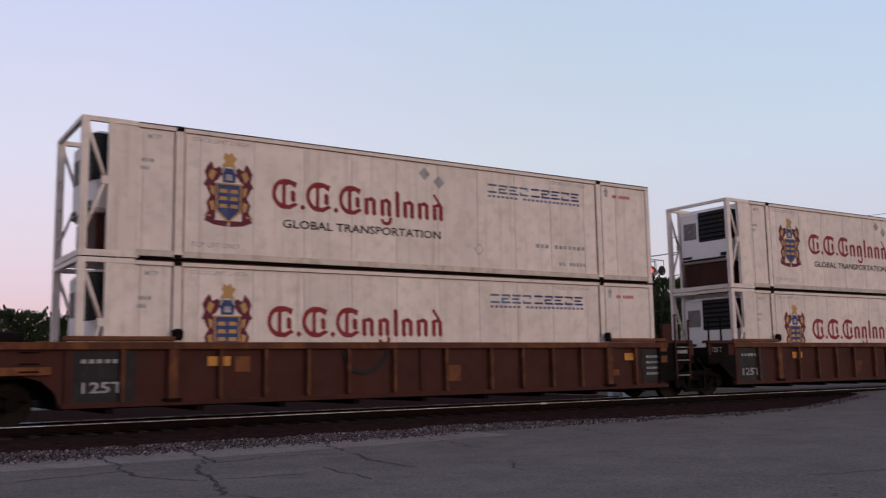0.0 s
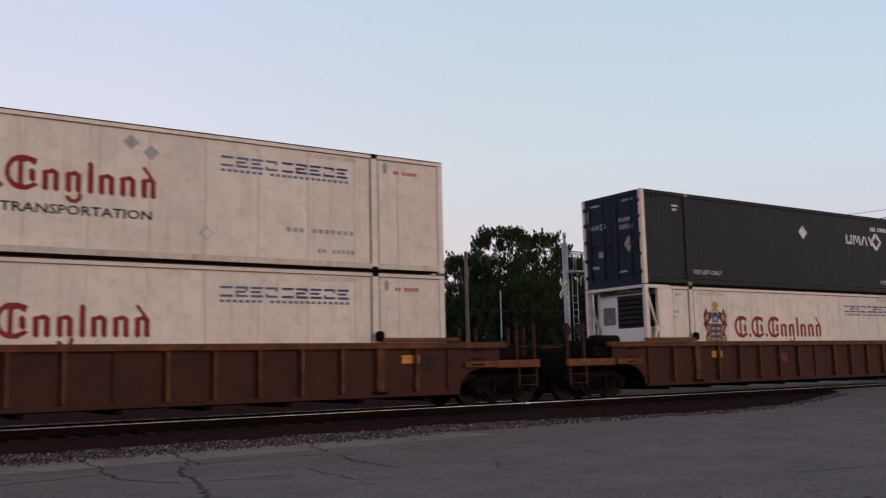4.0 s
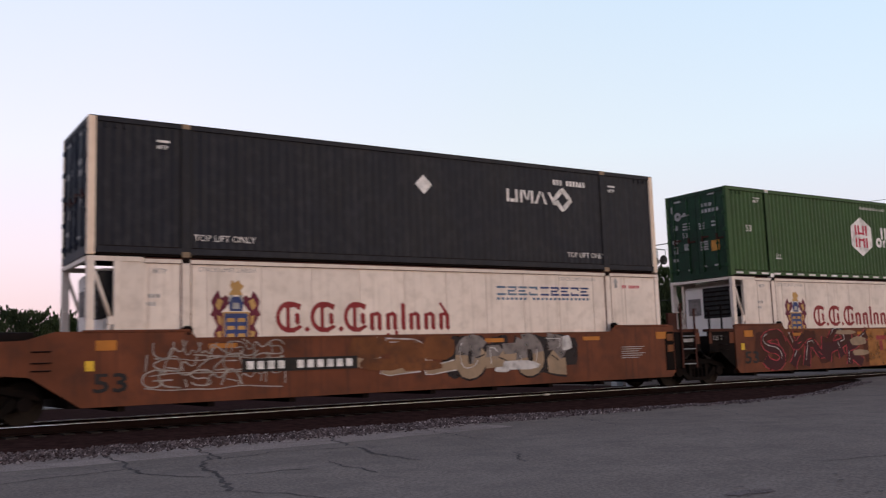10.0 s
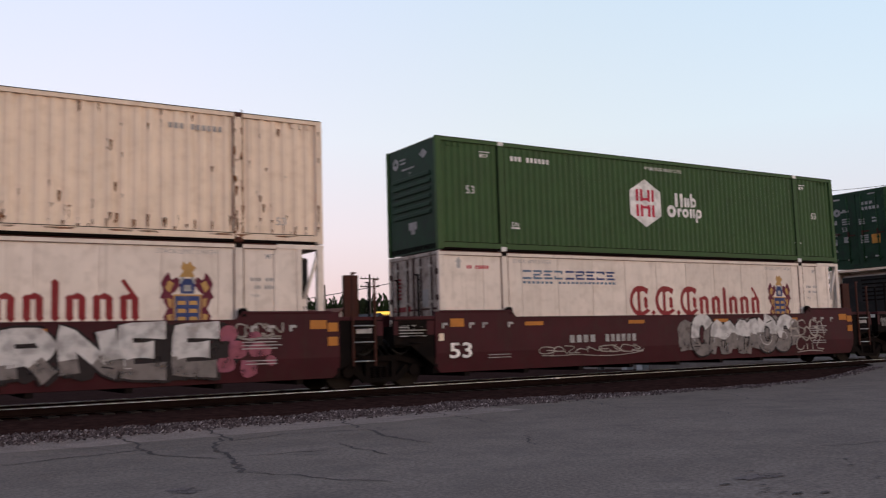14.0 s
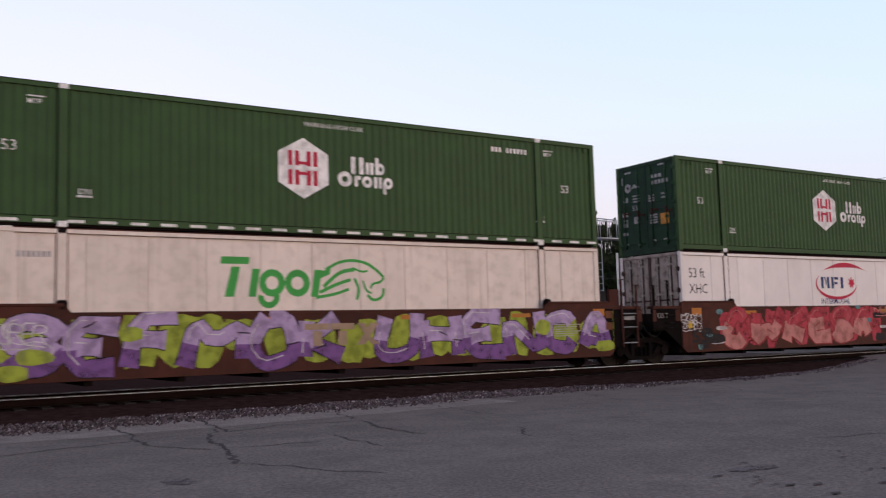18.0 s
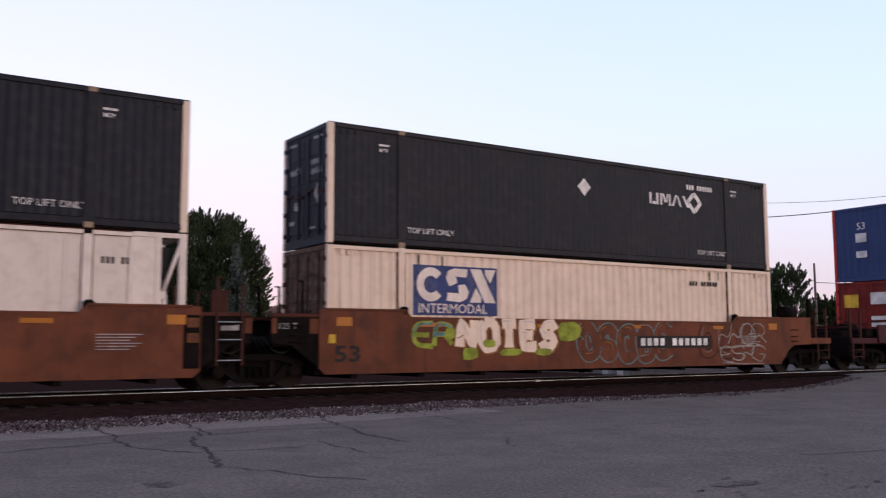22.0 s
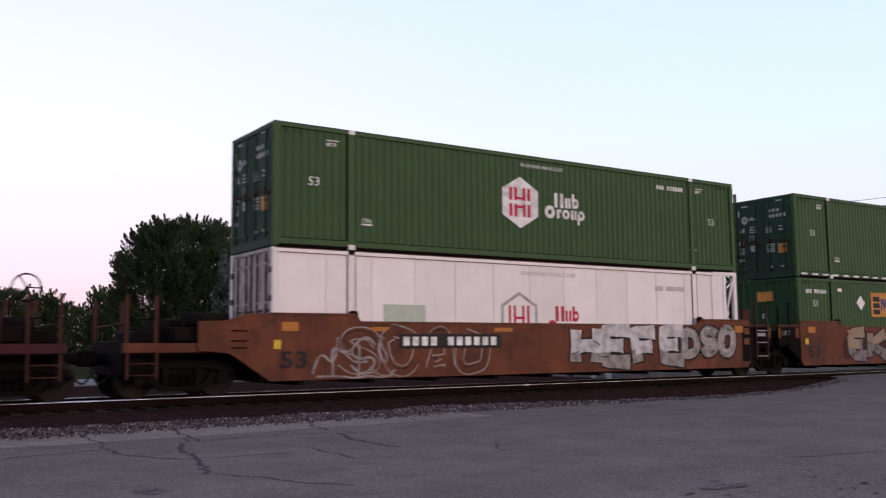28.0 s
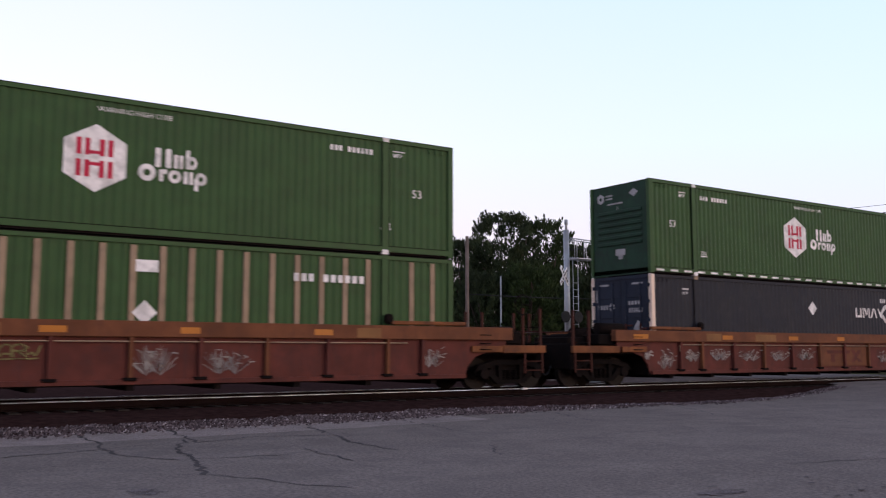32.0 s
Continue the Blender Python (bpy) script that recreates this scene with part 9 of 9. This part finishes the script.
def tree(deg, dist, top, width, seed, mat="leaf", label="dark leafy broad-crowned tree", low=0.15, thin=1.0, lean=0.0, shoots=90):
    rng = random.Random(seed)
    x, y = at_bearing(deg, dist)
    root = thing("tree", label, "tree", "trees beyond the railway")
    root.location = (x, y, GROUND_Z)
    h = top - GROUND_Z
    bm = bmesh.new()
    tube(bm, (0, 0, 0), (0.1, 0, h * 0.45), 0.035 * h, 0.022 * h, n=9)
    limbs = []
    for k in range(7):
        a = rng.uniform(0, 6.28)
        z0 = h * rng.uniform(0.2, 0.45)
        e = Vector((math.cos(a) * width * 0.3, math.sin(a) * width * 0.3, h * rng.uniform(0.5, 0.85)))
        tube(bm, (0, 0, z0), e, 0.014 * h, 0.004 * h, n=6)
        limbs.append(e)
    part("trunk", bm, "bark", root, "dark tapered trunk with limbs")
    clumps = [((0, 0, h * (0.22 + 0.12 * k)), width * 0.24) for k in range(5)]
    unit = dist / 72

    def outline(t):
        return width / 2 * max(1 - abs((t - 0.42) / 0.6) ** 2.5, 0) ** 0.4

    for k in range(int(260 * thin)):
        a, q = rng.uniform(0, 6.28), 0.35 + 0.6 * rng.random() ** 0.5
        t = rng.random()
        zz = low + (1 - low) * t
        r = outline(t) * q
        cr = width * rng.uniform(0.045, 0.085)
        clumps.append(((r * math.cos(a) + lean * t, r * math.sin(a), min(h * zz, h - cr * 0.95)), cr))
    # pointed shoots standing out of the crown
    for k in range(int(shoots * thin)):
        a, t = rng.uniform(0, 6.28), rng.random() ** 0.8
        r = outline(t) * rng.uniform(0.86, 0.98)
        p = Vector((r * math.cos(a) + lean * t, r * math.sin(a), h * (low + (1 - low) * t) * 0.97))
        out = Vector((math.cos(a), math.sin(a), 0.35 + 1.1 * t)).normalized()
        for step, cr in ((0.0, 0.22), (0.3, 0.16), (0.56, 0.11), (0.8, 0.06)):
            clumps.append((tuple(p + out * step * unit), cr * unit))
    leaf_cloud("crown", mat, clumps, root, seed, 0.0013 * dist, 560 * (70 / dist) ** 2, (0, 0, h * 0.35))
    return root


def conifer(deg, dist, top, width, seed):
    rng = random.Random(seed)
    x, y = at_bearing(deg, dist)
    root = thing("spruce_tree", "blue-green pointed spruce tree", "tree", "trees beyond the railway")
    root.location = (x, y, GROUND_Z)
    h = top - GROUND_Z
    bm = bmesh.new()
    tube(bm, (0, 0, 0), (0, 0, h), 0.02 * h, 0.003 * h, n=8)
    part("trunk", bm, "bark", root)
    clumps = []
    for k in range(110):
        t = rng.random() ** 1.3
        a = rng.uniform(0, 6.28)
        r = width / 2 * (1 - t) * rng.uniform(0.5, 1.0)
        clumps.append(((r * math.cos(a), r * math.sin(a), h * (0.06 + 0.92 * t)), width * (0.06 + 0.09 * (1 - t))))
    leaf_cloud("crown", "needle", clumps, root, seed, 0.0016 * dist, 1100 * (60 / dist) ** 2)
    return root


def rise(elev, dist):
    return EYE[2] + dist * math.tan(radians(elev))


def wide(a, b, dist):
    return 2 * dist * math.tan(radians((b - a) / 2))


tree(18.4, 72, rise(7.75, 72), wide(14.2, 22.6, 72), 1, low=0.0, shoots=520)
conifer(20.65, 60, rise(6.15, 60), wide(19.0, 22.3, 60), 2)
tree(14.2, 90, rise(3.5, 90), wide(12.9, 15.6, 90), 3, "leaf_light", "small round light-green tree", 0.05)
for k, (b, d, e, w) in enumerate(((5.0, 130, 3.2, 3.4), (8.3, 120, 3.7, 3.2), (10.6, 125, 3.2, 2.4), (12.0, 150, 2.6, 2.0), (2.0, 140, 3.4, 3.5), (-1.5, 140, 3.2, 3.0),
                                  (24.9, 150, 2.7, 2.6), (27.2, 150, 2.9, 2.4), (29.3, 150, 2.8, 2.2), (31.0, 140, 2.4, 2.0), (23.0, 160, 2.4, 2.4), (26.0, 170, 2.6, 3.0))):
    tree(b, d, rise(e, d), wide(0, w, d) * 1.3, 20 + k, "leaf" if k % 2 else "leaf_light", "distant dark tree on the skyline", 0.02, 0.7)
for k, (b, d, e, w) in enumerate(((33.4, 78, 5.0, 2.8), (35.6, 82, 7.0, 4.0), (38.0, 80, 8.6, 5.0), (40.4, 84, 8.1, 4.6), (42.8, 88, 6.6, 4.4), (45.0, 86, 5.6, 4.0),
                                  (47.2, 90, 5.2, 3.2), (34.4, 90, 4.2, 3.4), (36.8, 74, 5.0, 3.6), (39.5, 74, 5.5, 4.0), (43.5, 78, 4.6, 4.4), (46.0, 80, 4.2, 4.0))):
    tree(b, d, rise(e, d), wide(0, w, d), 50 + k, "leaf" if k % 3 else "leaf_light", "tall dark leafy tree in a roadside row", 0.0, 1.0)
for k, (b, d, e, w) in enumerate(((50.6, 95, 3.8, 2.2), (52.6, 95, 4.5, 2.4), (54.0, 95, 4.2, 1.8), (48.6, 95, 4.4, 2.2), (58.5, 130, 2.6, 3.0), (56.2, 140, 2.4, 2.4), (60.5, 130, 2.7, 2.6))):
    tree(b, d, rise(e, d), wide(0, w, d) * 1.15, 80 + k, "leaf_light" if k % 2 else "leaf", "leafy tree beyond the crossing road", 0.0, 0.9)
conifer(49.8, 90, rise(4.8, 90), wide(0, 2.2, 90), 95)


def pole(deg, dist, elev, r=0.13, arms=0, mat="pole_wood", label="weathered wooden utility pole"):
    x, y = at_bearing(deg, dist)
    root = thing("utility_pole", label, "utility pole", "utility poles along the road")
    root.location = (x, y, GROUND_Z)
    h = rise(elev, dist) - GROUND_Z
    bm = bmesh.new()
    tube(bm, (0, 0, 0), (0, 0, h), r, r * 0.7, n=8)
    part("shaft", bm, mat, root)
    for k in range(arms):
        z = h - 0.5 - 0.9 * k
        bm = bmesh.new()
        box(bm, -1.2, 1.2, -0.06, 0.06, z - 0.06, z + 0.06)
        arm = part("crossarm", bm, mat, root)
        for sx in (-1.05, -0.5, 0.5, 1.05):
            bm = bmesh.new()
            tube(bm, (sx, 0, z + 0.06), (sx, 0, z + 0.22), 0.045, n=6)
            part("insulator", bm, "galv", arm)
    return root


pole(25.0, 80, 3.9)
pole(27.8, 105, 4.5, 0.16, 2)
pole(35.7, 62, 7.2, 0.16)
pole(37.8, 72, 4.7, 0.09, 0, "galv", "grey steel lamp pole")
pole(52.0, 52, 9.0, 0.13)
pole(55.5, 95, 4.6, 0.14)
pole(57.1, 95, 4.75, 0.14)


def cable(b0, d0, e0, b1, d1, e1, sag, r=0.02):
    """A sagging overhead wire."""
    x0, y0 = at_bearing(b0, d0)
    x1, y1 = at_bearing(b1, d1)
    z0, z1 = rise(e0, d0), rise(e1, d1)
    bm = bmesh.new()
    pipe(bm, [(x0 + (x1 - x0) * k / 14, y0 + (y1 - y0) * k / 14, z0 + (z1 - z0) * k / 14 - sag * 4 * k / 14 * (1 - k / 14)) for k in range(15)], r)
    return tagged(part("overhead_wire", bm, "wire", None), "thin black overhead wire", "wire", "overhead wires")


cable(20.0, 80, 2.6, 35.7, 62, 5.2, 0.3, 0.03)
cable(42.0, 44.3, 6.3, 52.0, 52, 7.4, 0.2, 0.025)
cable(52.0, 52, 7.4, 64.0, 52, 8.3, 0.25, 0.025)
cable(52.0, 52, 8.3, 64.0, 52, 8.6, 0.3, 0.012)
cable(35.7, 62, 3.6, 55.5, 95, 3.6, 0.6, 0.03)
cable(55.5, 95, 3.5, 66.0, 95, 3.9, 0.6, 0.03)


def crossing_signal():
    """A mast with a truss arm over the road, flashing lamps and a crossed-boards sign."""
    d = 44.0
    x, y = at_bearing(41.9, d)
    root = thing("crossing_signal", "grey steel crossing signal with overhead truss arm, red lamps", "crossing signal")
    root.location = (x, y, GROUND_Z)
    top = rise(8.1, d) - GROUND_Z
    bm = bmesh.new()
    tube(bm, (0, 0, 0), (0, 0, top - 0.45), 0.15, 0.14, n=12)
    part("mast", bm, "galv", root)
    bm = bmesh.new()
    tube(bm, (0, 0, top - 0.45), (0, 0, top), 0.06, 0.05, n=8)
    tube(bm, (0, 0, top - 0.2), (0, 0, top + 0.05), 0.09, 0.08, n=8)
    part("bell", bm, "galv", root)
    ex, ey = at_bearing(46.6, 46.2)
    ax, ay = ex - x, ey - y
    z_lo, z_hi = rise(5.75, d) - GROUND_Z, rise(7.0, d) - GROUND_Z
    z_end = rise(6.05, 46.2) - GROUND_Z
    arm = bmesh.new()
    for off in (-0.25, 0.25):
        tube(arm, (0, off, z_lo), (ax, ay + off, z_lo), 0.045, n=6)
        tube(arm, (0, off, z_hi), (ax, ay + off, z_end + 0.15), 0.03, n=6)
        for i in range(9):
            k = (i + 0.5) / 8.5
            tube(arm, (ax * k, ay * k + off, z_lo), (ax * k, ay * k + off, z_hi + (z_end + 0.15 - z_hi) * k), 0.02, n=5)
    box(arm, 0, ax, ay * 0.5 - 0.3, ay * 0.5 + 0.3, z_lo - 0.06, z_lo - 0.02)
    part("truss_arm", arm, "galv", root, "light steel truss arm with a walkway")
    bm = bmesh.new()
    for sx in (0.3, 0.62):
        tube(bm, (sx, -0.1, 0.2), (sx, -0.1, z_lo + 0.1), 0.02, n=5)
    for i in range(14):
        tube(bm, (0.3, -0.1, 0.4 + i * 0.33), (0.62, -0.1, 0.4 + i * 0.33), 0.014, n=5)
    part("ladder", bm, "galv", root)
    for deg, lit in ((44.3, 0), (44.9, 1), (45.8, 1), (46.45, 0)):
        k = (deg - 41.9) / (46.6 - 41.9)
        px, py = ax * k, ay * k
        z = z_lo + 0.12
        bm = bmesh.new()
        tube(bm, (px, py - 0.30, z), (px, py - 0.26, z), 0.23, n=18)
        tube(bm, (px, py - 0.30, z), (px, py - 0.16, z), 0.14, n=12)
        tube(bm, (px, py - 0.26, z), (px, py, z), 0.05, n=6)
        lamp = part("lamp_head", bm, "dark_metal", root, "round black lamp background")
        bm = bmesh.new()
        tube(bm, (px, py - 0.32, z), (px, py - 0.302, z), 0.10, n=14)
        part("lens", bm, "red_lens" if lit else "dark_metal", lamp, "red signal lens")
        bm = bmesh.new()
        tube(bm, (px, py + 0.26, z), (px, py + 0.3, z), 0.23, n=16)
        part("rear_lamp_head", bm, "dark_metal", root)
    zc = rise(4.65, d) - GROUND_Z
    for a in (42, -42):
        bm = bmesh.new()
        box(bm, -0.6, 0.6, -0.02, 0.02, -0.115, 0.115, bevel=0.008)
        o = part("crossed_board", bm, "ink_white", root, "white crossed sign board")
        o.matrix_basis = pose(-0.38, -0.24 - (0.03 if a > 0 else 0), zc, 0, a, 25)
        bm = bmesh.new()
        for k in range(5):
            bar(bm, -0.5 + k * 0.2, -0.38 + k * 0.2, -0.06, 0.06, -0.026)
        part("board_letters", bm, "ink_black", o)
    for sx, z in ((-0.35, 3.05), (0.45, 3.05)):
        bm = bmesh.new()
        tube(bm, (sx, -0.3, z), (sx, -0.26, z), 0.27, n=16)
        tube(bm, (sx, -0.26, z), (0, 0, z), 0.04, n=6)
        part("lamp_head", bm, "dark_metal", root)
    return root


crossing_signal()


def gate(deg, d, elev):
    """A raised crossing gate arm on its stand."""
    x, y = at_bearing(deg, d)
    root = thing("crossing_gate", "raised white crossing gate arm on a low stand", "crossing gate")
    root.location = (x, y, GROUND_Z)
    h = rise(elev, d) - GROUND_Z
    bm = bmesh.new()
    box(bm, -0.2, 0.2, -0.2, 0.2, 0, 1.2, bevel=0.03)
    part("stand", bm, "galv", root)
    bm = bmesh.new()
    box(bm, -0.05, 0.05, -0.03, 0.03, 1.0, h)
    part("arm", bm, "ink_white", root)


gate(43.5, 43, 4.8)
gate(44.4, 41.5, 4.55)


def house(deg, dist, w, depth, wall_h, roof_h, turn, wall, roof_mat, label):
    x, y = at_bearing(deg, dist)
    root = thing("house", label, "house", "houses beyond the street")
    root.matrix_basis = pose(x, y, GROUND_Z, 0, 0, turn)
    bm = boxes((-w / 2, w / 2, -depth / 2, depth / 2, 0, wall_h))
    prism(bm, [(-w / 2, wall_h), (w / 2, wall_h), (0, wall_h + roof_h)], -depth / 2 + 0.05, depth / 2 - 0.05)
    part("wall", bm, wall, root)
    for s in (-1, 1):
        bm = bmesh.new()
        prism(bm, [(0, wall_h + roof_h + 0.1), (0, wall_h + roof_h + 0.25), (s * (w / 2 + 0.5), wall_h - 0.08), (s * (w / 2 + 0.5), wall_h - 0.23)], -depth / 2 - 0.4, depth / 2 + 0.4)
        part("roof", bm, roof_mat, root, "shingled pitched roof")
    for k in (-0.28, 0.22):
        bm = boxes((w * k - 0.45, w * k + 0.45, -depth / 2 - 0.04, -depth / 2 + 0.02, 1.0, 2.2))
        win = part("window", bm, "car_glass", root)
        part("frame", boxes((w * k - 0.55, w * k + 0.55, -depth / 2 - 0.03, -depth / 2 + 0.01, 0.9, 1.0), (w * k - 0.55, w * k + 0.55, -depth / 2 - 0.03, -depth / 2 + 0.01, 2.2, 2.3)), "clean_white", win)
    return root


house(24.2, 88, 6.5, 9, 2.6, 2.2, 12, "siding", "roof_red", "small cream house with a brown gabled roof")
house(27.0, 92, 4.5, 7, 2.5, 1.9, 8, "clean_white", "roof_grey", "small white gabled garage")
house(31.0, 85, 9.0, 8, 2.5, 1.4, 88, "siding", "roof_grey", "low house with a grey shingled roof")
house(22.6, 90, 8.0, 8, 2.6, 2.0, 92, "siding", "roof_red", "low house with a brown shingled roof")


def lit_sign():
    x, y = at_bearing(28.75, 95)
    root = thing("lit_sign", "small glowing yellow roadside sign on two posts", "sign")
    root.matrix_basis = pose(x, y, GROUND_Z, 0, 0, -28)
    z0, z1 = rise(1.42, 95) - GROUND_Z, rise(2.2, 95) - GROUND_Z
    w = 95 * math.tan(radians(0.65))
    part("cabinet", boxes((-w, w, -0.1, 0.15, z0, z1), bevel=0.03), "dark_metal", root)
    part("face", boxes((-w + 0.06, w - 0.06, -0.13, -0.1, z0 + 0.06, z1 - 0.06)), "sign_glow", root, "glowing yellow face")
    bm = bmesh.new()
    digits_bar(bm, -w * 0.7, w * 0.7, z0 + (z1 - z0) * 0.55, (z1 - z0) * 0.22, 7, -0.134)
    digits_bar(bm, -w * 0.5, w * 0.8, z0 + (z1 - z0) * 0.2, (z1 - z0) * 0.2, 8, -0.134)
    part("sign_bars", bm, "spray_orange", root)
    for s in (-0.6, 0.6):
        bm = bmesh.new()
        tube(bm, (s * w, 0, 0), (s * w, 0, z0), 0.06, n=8)
        part("post", bm, "galv", root)


lit_sign()


def parked_car(deg, dist, paint, label, turn):
    x, y = at_bearing(deg, dist)
    root = thing("car", label, "car", "cars on the street")
    root.matrix_basis = pose(x, y, -0.36, 0, 0, turn)
    bm = bmesh.new()
    prism(bm, [(-2.2, 0.3), (2.2, 0.3), (2.25, 0.6), (2.1, 0.85), (1.2, 0.95), (0.55, 1.4), (-1.0, 1.45), (-1.75, 1.0), (-2.2, 0.95), (-2.28, 0.6)], -0.85, 0.85)
    bmesh.ops.bevel(bm, geom=list(bm.edges), offset=0.06, segments=2, affect="EDGES")
    body = part("body", bm, paint, root)
    bm = bmesh.new()
    prism(bm, [(1.02, 0.98), (0.5, 1.36), (-0.95, 1.40), (-1.55, 1.02)], -0.865, 0.865)
    part("window_band", bm, "car_glass", body)
    for sx in (-1.4, 1.4):
        for sy in (-0.78, 0.78):
            bm = bmesh.new()
            tube(bm, (sx, sy - 0.1, 0.32), (sx, sy + 0.1, 0.32), 0.32, n=14)
            wheel = part("wheel", bm, "tyre", root)
            bm = bmesh.new()
            tube(bm, (sx, sy - 0.11, 0.32), (sx, sy + 0.11, 0.32), 0.18, n=10)
            part("rim", bm, "galv", wheel)
    for sy in (-0.6, 0.6):
        bm = boxes((-2.27, -2.2, sy - 0.15, sy + 0.15, 0.7, 0.82))
        part("tail_lamp", bm, "red_lens", body)


parked_car(18.4, 45, "car_white", "white saloon car parked on the street", 5)
parked_car(24.6, 47, "car_silver", "silver saloon car parked on the street", 3)
parked_car(31.6, 50, "car_white", "white saloon car standing on the street", 4)
parked_car(33.3, 47, "car_white", "white saloon car facing the railway", 235)
parked_car(37.8, 50, "car_silver", "silver saloon car facing the railway", 235)
parked_car(22.9, 46, "car_white", "white saloon car driving on the street", 6)
parked_car(8.8, 44, "car_silver", "silver saloon car on the street with tail lamps lit", 185)


def scrap():
    bm = bmesh.new()
    prism(bm, [(-0.09, 0.0), (0.08, 0.0), (0.1, 0.03), (0.02, 0.05), (-0.08, 0.035)], -0.05, 0.05)
    ob = tagged(part("paper_scrap", bm, "ink_white", None), "crumpled white paper scrap lying beside the rail", "litter")
    ob.location = (15.9, -1.05, -0.02)


scrap()

# ---- what moves ----


def motions():
    times = [2.0 * k for k in range(17)]
    for ob, u, z in MOVERS:
        walk(ob, [(t, pose(u - travel(t), 0, z)) for t in times])


motions()
